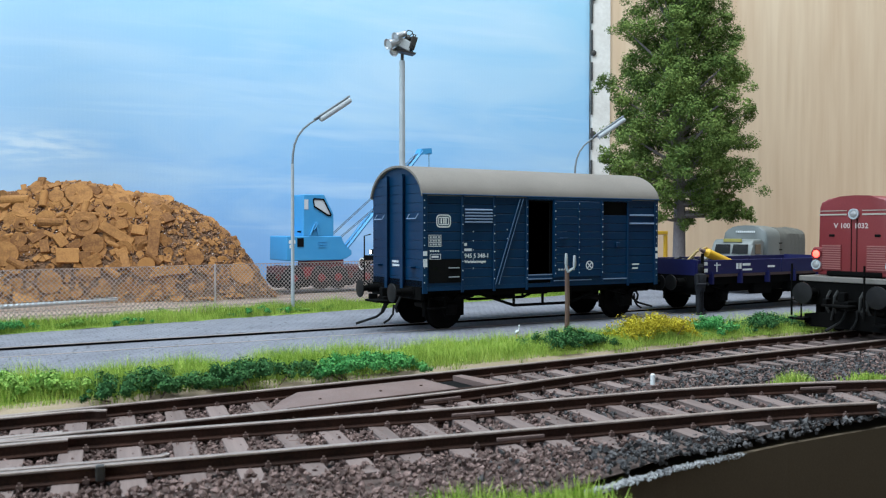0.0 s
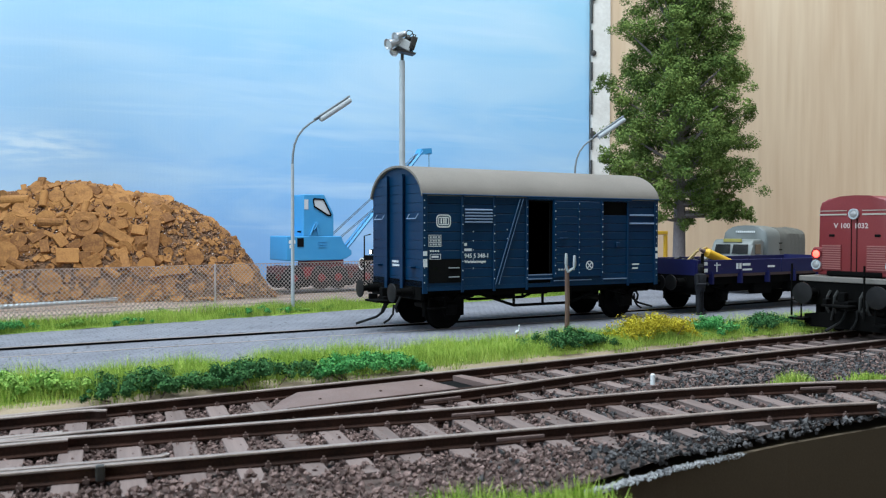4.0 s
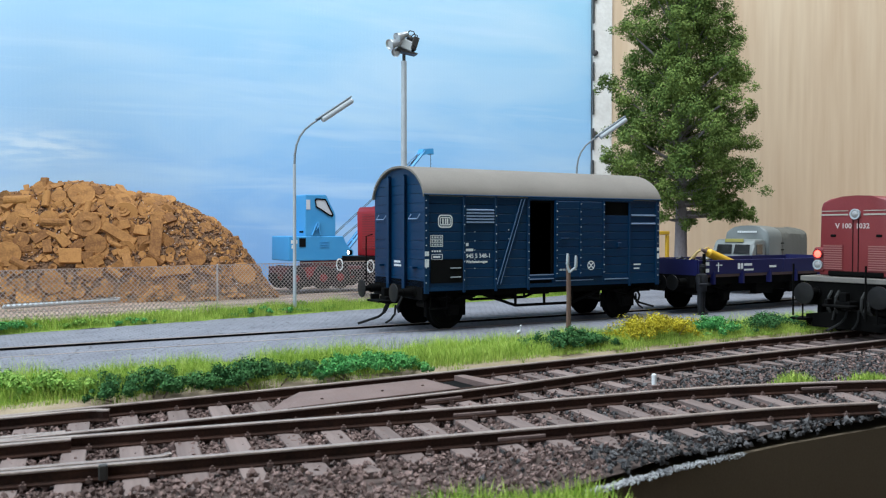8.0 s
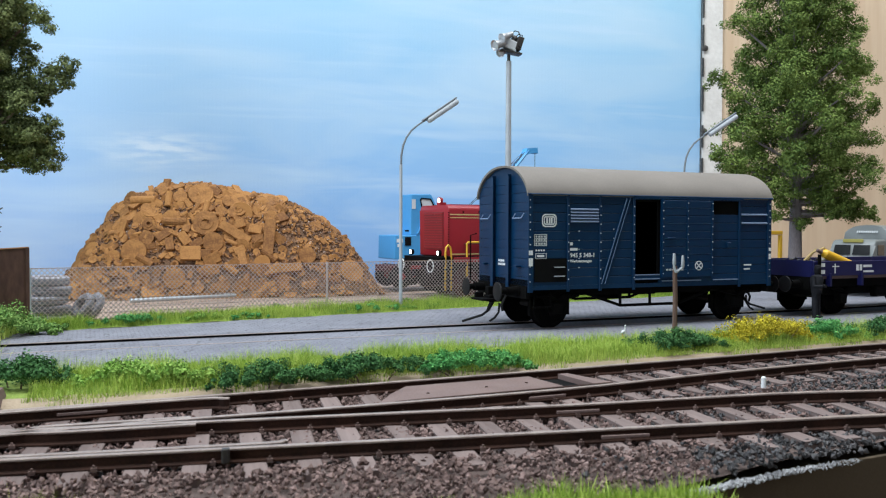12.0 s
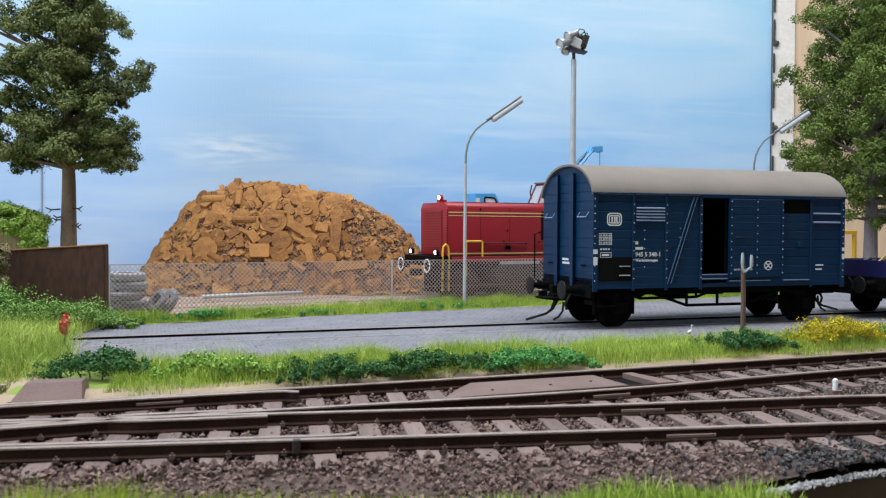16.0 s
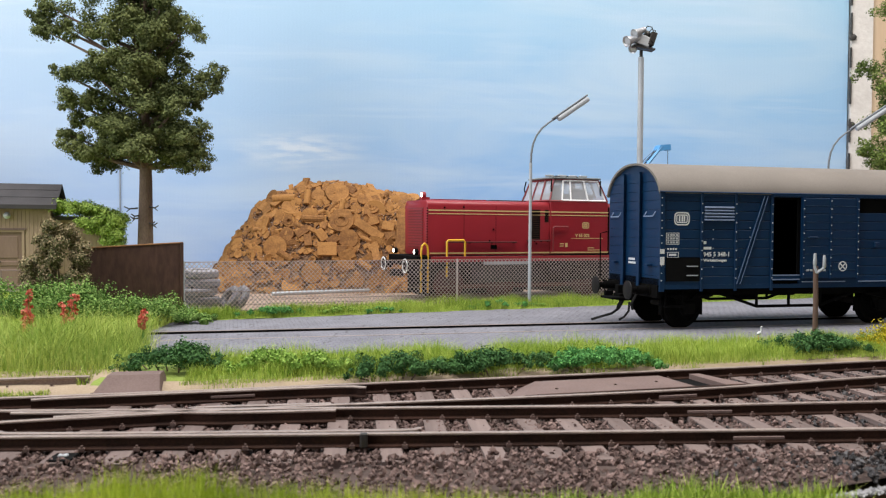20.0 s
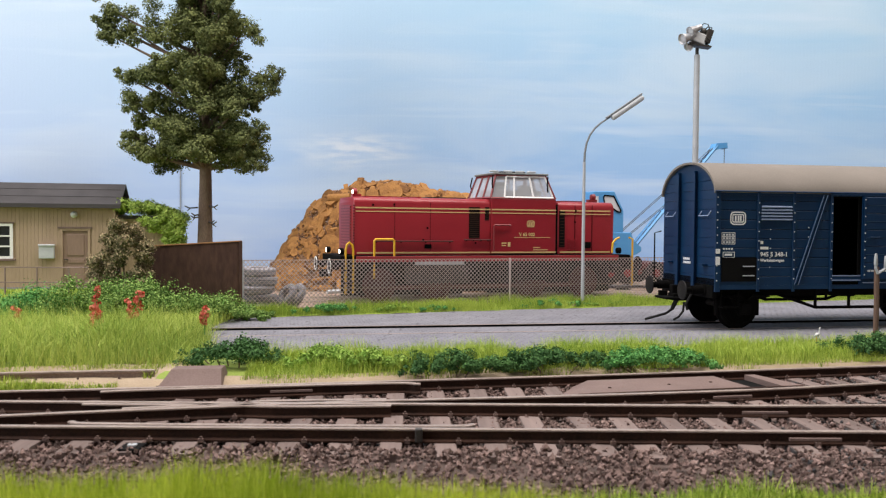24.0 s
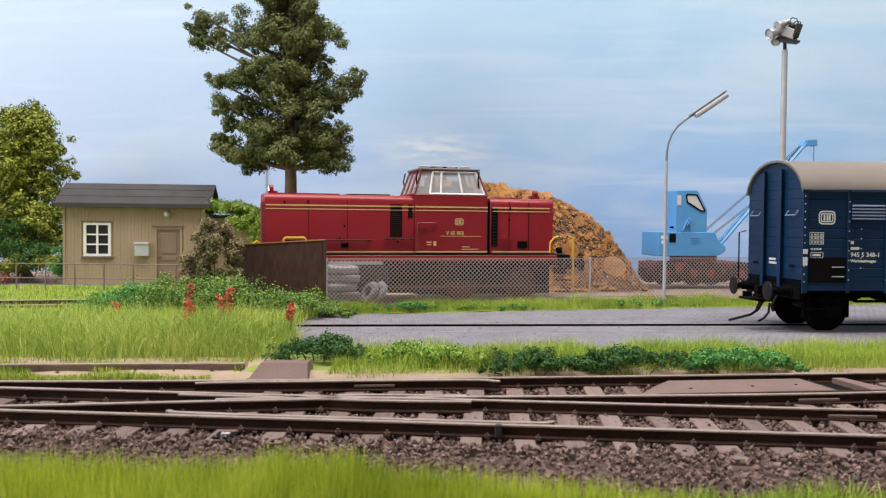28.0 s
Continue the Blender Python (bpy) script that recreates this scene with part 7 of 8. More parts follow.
mast = thing("floodlight_mast", 181, 600, -5, 0, "tall grey floodlight mast with clustered spotlights", "floodlight mast")
bm = bmesh.new()
tube(bm, [(0, 0, 4), (0, 0, 183)], 2.4, 14, 2.0)
part("pole", bm, M_GALV, mast, smooth=True)
bm = bmesh.new()
tube(bm, [(0, 0, 182), (0, 0, 188)], 1.2, 10)
part("pole_top", bm, M_STEEL_DARK, mast)
bm = bmesh.new()
prism(bm, [(-7, 190), (9, 187.6), (9.4, 188.8), (-6.6, 191.2)], "y", -4, 4)
part("bracket", bm, M_STEEL_DARK, mast, "dark mounting bracket")
for k, (x, y, z, d, r) in enumerate(((-8.5, -4, 194.5, (-0.85, -0.35, -0.35), 1.1), (-3.0, -3, 200.5, (-0.8, -0.4, -0.4), 0.95), (-3.5, 3, 191.5, (-0.6, -0.5, -0.6), 0.9), (3.5, 5, 198, (-0.2, 0.8, -0.4), 0.9))):
    bm = bmesh.new()
    lathe(bm, (x, y, z), d, [(p * 1.25, q * r) for p, q in ((-5.5, 1.2), (-5, 2.2), (-1, 2.5), (0, 2.7), (3.4, 3.7), (3.8, 3.7), (3.6, 3.2), (2.0, 2.2))], 18)
    s = part("spotlight", bm, M_CHROMED if k < 3 else M_STEEL_DARK, mast, "pale grey floodlight", smooth=True)
    bm = bmesh.new()
    dv = Vector(d).normalized()
    lathe(bm, Vector((x, y, z)) + dv * 3.6, d, [(0, 2.9 * r), (0.4, 2.2 * r), (0.5, 0.05)], 16)
    part("lens", bm, M_LAMPGLASS, s)
    bm = bmesh.new()
    b0 = Vector((x, y, z)) - dv * 6
    tube(bm, [b0, b0 + Vector((2.5, 0, 2.5)), b0 + Vector((5.5, 0, 2.0)), Vector((8 + k, y, z - 2)), Vector((6, y * 0.3, 190))], 0.4, 5)
    part("cable", bm, M_RUBBER, s, "thin black cable")
bm = bmesh.new()
box(bm, -5, 5.5, -3.2, 3.2, -3.6, 3.6, 0.6)
bmesh.ops.transform(bm, matrix=Matrix.Translation((0.6, 0, 195)) @ Matrix.Rotation(radians(22), 4, "Y"), verts=bm.verts)
part("ballast_box", bm, M_GREYCAB, mast, "pale grey gear housing")
bm = bmesh.new()
box(bm, -2.2, 2.2, -3.6, 3.0, -5, 5, 0.5)
bmesh.ops.transform(bm, matrix=Matrix.Translation((7.6, 0, 196)) @ Matrix.Rotation(radians(18), 4, "Y"), verts=bm.verts)
part("junction_box", bm, M_STEEL_DARK, mast, "dark junction box")

# crane on its wheeled carriage; origin at its rear lower corner, facing along +x
crane = thing("crane_excavator", 111, 730, 2.0, 12, "bright blue wheeled crane excavator with raised boom", "crane")
bm = bmesh.new()
prism(bm, [(5.8, 25.5), (56, 25.5), (62, 27), (67, 30), (67, 34), (60, 38), (57, 46.8), (6.2, 46.8)], "y", -2, 40)
bmesh.ops.bevel(bm, geom=bm.edges[:], offset=0.7, segments=2, affect="EDGES", profile=0.5)
up = part("superstructure", bm, M_CRANE, crane)
bm = bmesh.new()
prism(bm, [(27.4, 46.6), (59, 46.6), (59, 66), (57, 68), (49.6, 82.4), (48.4, 83.2), (27.6, 82.8)], "y", -1.4, 22)
bmesh.ops.bevel(bm, geom=bm.edges[:], offset=0.6, segments=2, affect="EDGES", profile=0.5)
cabc = part("cab", bm, M_CRANE, crane)
cabc.matrix_basis = at_mm(-3.4, 0, 0) @ Matrix.Diagonal((0.9, 1, 1, 1))
bm = bmesh.new()
ring_plate(bm, [(37, 78.2), (38.4, 80), (48.6, 79.4), (56.6, 66), (56, 64), (52, 64.6), (38.2, 72)], [(38.2, 77.6), (39.2, 78.7), (47.8, 78.2), (55.1, 66.2), (54.8, 65.3), (52.4, 66), (39.2, 73)], "y", -2.0, -1.3)
part("window_seal", bm, M_BLACK, cabc, "black rubber window seal")
bm = bmesh.new()
prism(bm, [(38.2, 77.6), (39.2, 78.7), (47.8, 78.2), (55.1, 66.2), (54.8, 65.3), (52.4, 66), (39.2, 73)], "y", -1.6, -1.35)
# the pane's reflection is put into its pale base colour
part("window_pane", bm, mat("painted_reflection_glass", (0.55, 0.58, 0.62), (0.68, 0.70, 0.73), 30, 0.15), cabc, "window with a pale painted reflection")
slab("rear_window", (28.4, 32.4, -1.7, -1.3, 70, 78.5), bpy.data.materials["painted_reflection_glass"], cabc, "small pale window")
slab("engine_grille", (15.4, 21.2, -2.4, -1.9, 37.6, 45.2), M_DARK, up, "dark engine opening")
for k in range(3):
    slab("louvre", (34.6, 43, -2.4, -1.9, 37 + k * 2.2, 38 + k * 2.2), M_CRANE, up)
mark(up, [(7.8, 13.6, 40.4, 43.4), (8.4, 12.0, 36.4, 39.2)], -2.05)
bm = bmesh.new()
tube(bm, [(34, -2.4, 47.6), (38, -2.6, 56), (40, -2.6, 59), (43, -2.4, 48)], 0.8, 6)
tube(bm, [(38, -2.6, 52), (42, -2.6, 58)], 0.7, 6)
part("cab_step", bm, M_CRANE, cabc)
bm = bmesh.new()
lathe(bm, (26, 4, 50.6), (-1, 0, 0), [(0, 1.2), (4, 1.5), (4.4, 1.0), (8, 0.7)], 10)
part("exhaust", bm, M_BLACK, up, "dark exhaust pipe")
# where the boom ends
BX, BZ = 146.5, 128.0
bm = bmesh.new()
for y in (6, 14):
    bar(bm, (60, y, 29), (BX - 2, y, BZ - 1), 1.5)
for k in range(12):
    t = 0.04 + k * 0.08
    p, q = Vector((60, 6, 29)).lerp(Vector((BX - 2, 6, BZ - 1)), t), Vector((60, 14, 29)).lerp(Vector((BX - 2, 14, BZ - 1)), t + 0.04)
    bar(bm, p, q, 0.7)
boom = part("boom", bm, M_CRANE, crane, "blue lattice boom")
bm = bmesh.new()
prism(bm, [(BX - 7, BZ - 6), (BX - 3, BZ + 1), (BX + 7.4, BZ + 2), (BX + 8, BZ - 3.6), (BX + 5, BZ - 3), (BX, BZ - 4)], "y", 5, 15)
part("boom_head", bm, M_CRANE, boom)
bm = bmesh.new()
for y in (8, 12):
    tube(bm, [(52, y, 47), (98, y, 86), (BX - 3, y, BZ - 1)], 0.3, 5)
    tube(bm, [(58, y, 43), (101, y, 76), (BX - 5, y, BZ - 3)], 0.3, 5)
tube(bm, [(BX + 7.4, 10, BZ), (BX + 7.4, 10, BZ - 20)], 0.3, 5)
part("rope", bm, M_STEEL_DARK, crane, "thin steel ropes")
ch = slab("chassis", (2, 92, 0, 38, 14, 20), mat("dark_red_chassis", (0.07, 0.010, 0.012), (0.13, 0.016, 0.018), 100, 0.6), crane, "dark red carriage frame", 0.8)
slab("turntable", (30, 62, 4, 34, 20, 26), M_SIGNALRED, crane, "dark red slewing ring", 0.8)
slab("tool_box", (22, 32, -1, 3, 12, 20), M_SIGNALRED, ch)
slab("tool_box", (48, 60, -1, 3, 12, 21), M_SIGNALRED, ch)
for x in (12.5, 38, 54, 82):
    for y in (-2, 34):
        bm = bmesh.new()
        lathe(bm, (x, y, 10.4), (0, 1, 0), [(0, 4.5), (0, 9.2), (0.8, 10.3), (5.2, 10.3), (6, 9.2), (6, 4.5)], 24)
        w = part("wheel", bm, M_RUBBER, crane, smooth=True)
        bm = bmesh.new()
        lathe(bm, (x, y - 0.3, 10.4), (0, 1, 0), [(0, 1.6), (0.2, 3.4), (1.0, 4.6), (6.4, 4.6)], 16)
        part("rim", bm, M_SIGNALRED, w, "dark red wheel rim", smooth=True)

# hut: local x along its front
hut = thing("wooden_hut", -378, 652, 0, 12.3, "ochre wooden railway hut with dark felt roof", "hut")
HWID, HDEP, HEV, HRG = 112.8, 52.0, 66.8, 84.5
slab("base", (-1, HWID + 1, -1, HDEP + 1, -1, 1.8), M_SLAB, hut, "grey concrete base")
OPEN = [(16.0, 37.0, 25.0, 52.0), (73.6, 93.6, 1.8, 47.6)]
bw = HWID / 40
for k in range(40):
    x0, x1 = k * bw, (k + 1) * bw
    segs = [(1.8, HEV)]
    for a, b, z0, z1 in OPEN:
        if x1 > a + 0.3 and x0 < b - 0.3:
            segs = [s for s in ((1.8, z0), (z1, HEV)) if s[1] - s[0] > 0.5]
    for z0, z1 in segs:
        bm = bmesh.new()
        box(bm, x0 + 0.04, x1 - 0.04, 0, 1.2, z0, z1, 0.08)
        part("board", bm, M_HOUSE, hut)
slab("front_wall", (0, 16, 0.9, 2.0, 1.8, HEV), M_HOUSE, hut)
slab("front_wall", (37, 73.6, 0.9, 2.0, 1.8, HEV), M_HOUSE, hut)
slab("front_wall", (93.6, HWID, 0.9, 2.0, 1.8, HEV), M_HOUSE, hut)
slab("back_wall", (0, HWID, HDEP - 2, HDEP, 1.8, HEV), M_HOUSE, hut)
for x0, x1 in ((0, 2), (HWID - 2, HWID)):
    bm = bmesh.new()
    prism(bm, [(2.0, 1.8), (HDEP - 2, 1.8), (HDEP - 2, HEV), (HDEP / 2, HRG - 3), (2.0, HEV)], "x", x0, x1)
    part("gable_wall", bm, M_HOUSE, hut)
for k in range(17):
    y0 = 1.6 + k * (HDEP - 3) / 17
    z1 = HEV + (HRG - 4 - HEV) * (1 - abs(y0 + 1.4 - HDEP / 2) / (HDEP / 2))
    slab("board", (HWID, HWID + 0.7, y0 + 0.1, y0 + (HDEP - 3) / 17 - 0.1, 1.8, z1), M_HOUSE, hut)
slab("corner_trim", (HWID - 0.6, HWID + 1.1, -0.7, 1.0, 1.8, HEV), M_HOUSE, hut)
slab("corner_trim", (-0.6, 1.1, -0.7, 1.0, 1.8, HEV), M_HOUSE, hut)
for s in (0, 1):
    bm = bmesh.new()
    o = [(-5.5, HEV + 0.2), (HDEP / 2, HRG), (HDEP / 2, HRG + 1.6), (-5.5, HEV + 1.8)]
    if s:
        o = [(HDEP - y, z) for y, z in o]
    prism(bm, o, "x", -6, HWID + 6)
    r = part("roof", bm, M_SLATE, hut, "dark roofing felt")
    if not s:
        for z in (0.35, 0.7):
            bm = bmesh.new()
            y, zz = -5.5 + (HDEP / 2 + 5.5) * z, HEV + 1.8 + (HRG - HEV - 0.2) * z
            prism(bm, [(y - 0.4, zz - 0.1), (y + 0.4, zz + 0.2), (y + 0.4, zz + 0.5), (y - 0.4, zz + 0.2)], "x", -6, HWID + 6)
            part("felt_seam", bm, M_SLATE, r)
slab("eaves_board", (-6, HWID + 6, -6.0, -5.3, HEV - 1.5, HEV + 1.6), M_SLATE, hut, "dark eaves board")
win = slab("window", (16.4, 36.8, 1.0, 1.3, 25.2, 51.8), M_DARKGLASS, hut, "dark six-pane window")
bm = bmesh.new()
ring_plate(bm, [(15.6, 24.6), (37.4, 24.6), (37.4, 52.4), (15.6, 52.4)], [(17.8, 26.6), (35.2, 26.6), (35.2, 50.4), (17.8, 50.4)], "y", -0.4, 0.9)
box(bm, 25.7, 27.3, -0.2, 0.9, 26, 51)
for z in (33.8, 42.0):
    box(bm, 17, 36, -0.1, 0.9, z, z + 1.2)
part("window_frame", bm, M_WHITE, win, "white painted window frame")
slab("window_sill", (14.0, 39.4, -1.8, 0.6, 22.8, 24.4), M_PLATE, win, "brown window sill", 0.2)
slab("window_lintel", (14.2, 38.6, -0.7, 0.4, 52.5, 53.6), M_PLATE, win)
dr = slab("door", (74, 93.4, 0.8, 1.8, 2, 47.4), M_HOUSEDOOR, hut, "brown panelled wooden door")
for z0, z1 in ((5, 18), (21, 24.4), (27, 44)):
    slab("door_panel", (77.4, 90.2, 0.3, 0.9, z0, z1), M_HOUSEDOOR, dr, "", 0.25)
bm = bmesh.new()
ring_plate(bm, [(72.4, 1.8), (95, 1.8), (95, 48.8), (72.4, 48.8)], [(74.2, 1.9), (93.2, 1.9), (93.2, 47.2), (74.2, 47.2)], "y", -0.4, 0.9)
part("door_frame", bm, M_HOUSE, dr)
slab("door_lintel", (70.6, 96.4, -0.9, 0.4, 48.8, 50.2), M_PLATE, dr, "dark brown lintel")
slab("door_handle", (75.4, 78.4, -0.6, 0.3, 23.6, 24.4), M_STEEL_DARK, dr, "", 0.15)
mb = slab("letter_box", (57.2, 68.4, -4.2, 0.0, 24.8, 35.2), M_GALV, hut, "grey metal letter box", 0.4)
slab("box_lid", (56.8, 68.8, -4.8, 0.0, 34.6, 36.2), M_GALV, mb, "", 0.3)
bm = bmesh.new()
lathe(bm, (82.8, 0, 60), (0, -1, 0), [(0, 2.6), (0.8, 2.6), (1.0, 2.2), (2.4, 1.9), (3.2, 1.0), (3.4, 0.1)], 18)
part("wall_lamp", bm, M_LAMPGLASS, hut, "round white wall lamp", smooth=True)
# lean-to with ivy
annex = thing("lean_to_shed", -266, 686, 0, 12.3, "low ochre lean-to shed overgrown with ivy", "shed")
slab("walls", (0, 42, 0, 36, 0, 57), M_HOUSE, annex, "", 0.4)
for k in range(14):
    slab("board", (k * 3 + 0.1, k * 3 + 2.9, -0.5, 0, 0.5, 57), M_HOUSE, annex, "", 0.1)
slab("roof", (-2, 46, -3, 38, 57, 60), M_SLATE, annex)
rng = np.random.default_rng(90)
x = rng.uniform(-4, 50, 150)
C = np.stack([x, rng.uniform(-8, 24, 150), 70 - 0.006 * np.clip(x - 8, 0, 60) ** 2 - np.abs(rng.normal(0, 3.5, 150))], 1)
C[:45] = np.stack([rng.uniform(34, 51, 45), rng.uniform(-9, 4, 45), rng.uniform(32, 58, 45)], 1)
C[45:60] = np.stack([rng.uniform(16, 40, 15), rng.uniform(-9, -3, 15), rng.uniform(48, 58, 15)], 1)
Vq, Fq = leaf_quads(C, rng.uniform(3.5, 6.5, 150), 21000, 0.88, rng)
tagged(soup("ivy", Vq, Fq, mat("ivy_leaf", (0.17, 0.29, 0.035), (0.42, 0.56, 0.11), 60, 0.7, 0, island=0.45), kind="", parent=annex), "green ivy over the roof")

# iron railing in front of the hut
railing = thing("iron_railing", -501, 594, 0, 4.0, "thin rusty iron railing before the hut", "railing")
M_RAILING = mat("pinkish_brown_iron", (0.15, 0.10, 0.09), (0.26, 0.19, 0.17), 120, 0.7, 0.1)
for k in range(12):
    bm = bmesh.new()
    tube(bm, [(0, 0, 0), (0, 0, 20.8)], 0.6, 6)
    p = part("post", bm, M_RAILING, railing)
    p.location = (k * 22.6 * MM, 0, 0)
for z in (20.6, 9.6):
    bm = bmesh.new()
    tube(bm, [(0, 0, z), (22.6 * 11, 0, z)], 0.5, 6)
    part("rail", bm, M_RAILING, railing)

slot = thing("cable_slot", -82, 200.5, -3.2, 0, "small black cable box between two sleepers", "box")
slab("tray", (-2.7, 2.7, -3.4, 3.4, -2.0, 0.2), M_DARK, slot)
slab("cable_end", (-0.9, 1.4, -1.0, 0.4, 0.2, 0.9), M_GALV, slot, "pale metal clip", 0.2)

# post with insulators, marker, duck
post = thing("wooden_post", 191.2, 362, 0, 0, "weathered wooden post with pale insulator arms", "post")
bm = bmesh.new()
tube(bm, [(0, 0, 0), (0.2, 0, 20), (-0.1, 0, 37)], 1.2, 10, 1.05)
part("shaft", bm, M_POLE, post)
for x, z in ((-1.0, 42.5), (3.4, 41.5)):
    bm = bmesh.new()
    tube(bm, [(0, -1, 34), (x, -1, 36.5), (x, -1, z)], 0.6, 6)
    a = part("arm", bm, M_GALV, post, "pale metal arm")
    bm = bmesh.new()
    lathe(bm, (x, -1, z - 5), (0, 0, 1), [(0, 0.6), (0.5, 0.85), (4, 0.7), (5.5, 0.5)], 10)
    part("insulator", bm, M_GALV, a, "white insulator", smooth=True)
mk = thing("marker_post", 177, 268, -4, 0, "small white clearance marker post between the tracks", "marker")
bm = bmesh.new()
lathe(bm, (0, 0, 0), (0, 0, 1), [(0, 0.95), (4.8, 0.9), (5.2, 0.5)], 12)
part("shaft", bm, M_WHITE, mk)
slab("foot", (-1.8, 1.8, -1.8, 1.8, -0.6, 1.2), M_PLATE, mk, "rusty foot")
bird = thing("goose", 162.5, 356, 6, 40, "small white goose standing in the verge", "bird")
bm = bmesh.new()
lathe(bm, (-1.8, 0, 1.0), (1, 0, 0.15), [(0, 0.1), (0.6, 0.6), (1.8, 0.9), (3.0, 0.6), (3.6, 0.2)], 10)
part("body", bm, M_GREYCAB, bird, smooth=True)
bm = bmesh.new()
tube(bm, [(1.4, 0, 1.6), (1.9, 0, 2.8), (1.8, 0, 3.8), (2.5, 0, 4.1)], 0.32, 6)
part("neck", bm, M_GREYCAB, bird)
bm = bmesh.new()
tube(bm, [(0, 0.3, 1), (0, 0.3, -6)], 0.15, 5)
part("leg", bm, M_YELLOW, bird)

# a painted figurine of a shunter, one plain mesh
bm = bmesh.new()
for s in (-1, 1):
    tube(bm, [(s * 2.0, 0, 0.5), (s * 2.0, 0.2, 9), (s * 1.6, 0.2, 17.5)], 1.7, 10, 2.1)
    box(bm, s * 2.0 - 1.3, s * 2.0 + 1.3, -3.2, 1.6, 0, 1.6, 0.5)
    tube(bm, [(s * 4.4, 0, 27.6), (s * 5.4, -0.6, 21.6), (s * 2.2, -5.0, 21.4)], 1.35, 8, 1.0)
lathe(bm, (0, 0, 16.5), (0, 0, 1), [(0, 3.4), (4, 3.7), (9, 4.4), (11.5, 3.8), (12.6, 1.5), (13.4, 1.3)], 14)
lathe(bm, (0, 0, 29.2), (0, 0, 1), [(0, 1.2), (1.4, 2.1), (3.2, 2.3), (4.8, 1.8), (5.4, 0.6)], 12)
lathe(bm, (0, -0.4, 33.0), (0, 0, 1), [(0, 2.6), (0.4, 2.7), (0.6, 2.3), (2.0, 2.2), (2.4, 0.5)], 12)
fig = part("figurine", bm, mat("dark_figurine_paint", (0.006, 0.0065, 0.009), (0.035, 0.035, 0.04), 90, 0.7, spec=0.15), smooth=True)
fig.matrix_basis = at_mm(335, 455, 0.2, 0, 0, 30) @ Matrix.Diagonal((0.92, 0.92, 0.92, 1))
tagged(fig, "small dark painted railwayman figurine on the road", "figurine")

# canvas-covered lorry facing along -x
lorry = thing("lorry", 505, 620, 0.2, 32, "grey vintage lorry with olive canvas cover", "lorry")
lorry.matrix_basis = at_mm(502, 620, 0.2, 0, 0, 32) @ Matrix.Diagonal((0.95, 0.72, 1, 1))
bm = bmesh.new()
n = 10
o = []
for k in range(n + 1):
    a = math.pi * k / n
    o.append((-27 * math.cos(a), 47 + 11.5 * math.sin(a) ** 0.7))
prism(bm, [(-27, 24)] + o + [(27, 24)], "x", 4, 42)
bmesh.ops.bevel(bm, geom=[e for e in bm.edges if max(v.co.x for v in e.verts) < 4.1], offset=2.0, segments=3, affect="EDGES", profile=0.5)
part("box_body", bm, M_TRUCK, lorry, "grey rounded box body", smooth=True)
bm = bmesh.new()
rows = []
for i in range(23):
    x = 43 + 85 * i / 22
    rows.append([bm.verts.new((x, y * (0.97 + 0.02 * math.sin(i * 1.9 + j)), z - (1.5 if j not in (0, n + 2) else 0) + 1.1 * noise.noise((x / 14, j * 0.7, 5.1)) * (z > 30))) for j, (y, z) in enumerate([(-27, 24)] + o + [(27, 24)])])
for q, r in zip(rows, rows[1:]):
    for j in range(len(q) - 1):
        bm.faces.new((q[j], q[j + 1], r[j + 1], r[j]))
bm.faces.new(rows[0]), bm.faces.new(rows[-1][::-1])
part("canvas_cover", bm, M_TARP, lorry, "olive grey folded canvas cover", smooth=True)
for k in range(3):
    slab("strap", (39, 46, -28, -26.8, 30 + k * 6, 31 + k * 6), M_BLACK, lorry, "dark strap")
bm = bmesh.new()
prism(bm, [(-36, 12), (-36, 28), (-33, 33), (-29.5, 43), (-25, 46), (-4, 46.5), (2, 45), (2, 12)], "y", -24, 24)
bmesh.ops.bevel(bm, geom=bm.edges[:], offset=2.2, segments=3, affect="EDGES", profile=0.5)
cabl = part("cab", bm, M_TRUCK, lorry, smooth=True)
for y0, y1 in ((-20, -1), (1, 20)):
    bm = bmesh.new()
    f = [bm.verts.new(p) for p in ((-33.6, y0, 34), (-33.6, y1, 34), (-30.4, y1 - 0.8, 42), (-30.4, y0 + 0.8, 42))]
    bm.faces.new(f)
    bmesh.ops.solidify(bm, geom=bm.faces[:], thickness=0.4)
    part("windscreen", bm, M_DARKGLASS, cabl, "dark windscreen")
slab("side_window", (-24, -8, -24.6, -24.0, 33.5, 42), M_DARKGLASS, cabl, "dark side window", 0.3)
slab("sign_board", (-29.4, -28, -11, 11, 44.0, 46.8), mat("olive_yellow", (0.30, 0.27, 0.05), (0.36, 0.32, 0.08), 50, 0.6), cabl, "yellow sign board", 0.2)

bm = bmesh.new()
for k in range(10):
    box(bm, 3.2, 3.9, -12 + k * 2.4, -10.4 + k * 2.4, 52, 53.6)
part("lettering", bm, M_WHITE, lorry, "white lettering as plain bars")
for x in (-22, 84, 104):
    for y in (-24, 18):
        bm = bmesh.new()
        lathe(bm, (x, y, 10.5), (0, 1, 0), [(0, 4), (0, 9.4), (0.8, 10.4), (5.2, 10.4), (6, 9.4), (6, 4)], 20)
        part("wheel", bm, M_RUBBER, lorry, smooth=True)
slab("chassis", (-30, 126, -22, 22, 10, 24), M_BLACK, lorry)

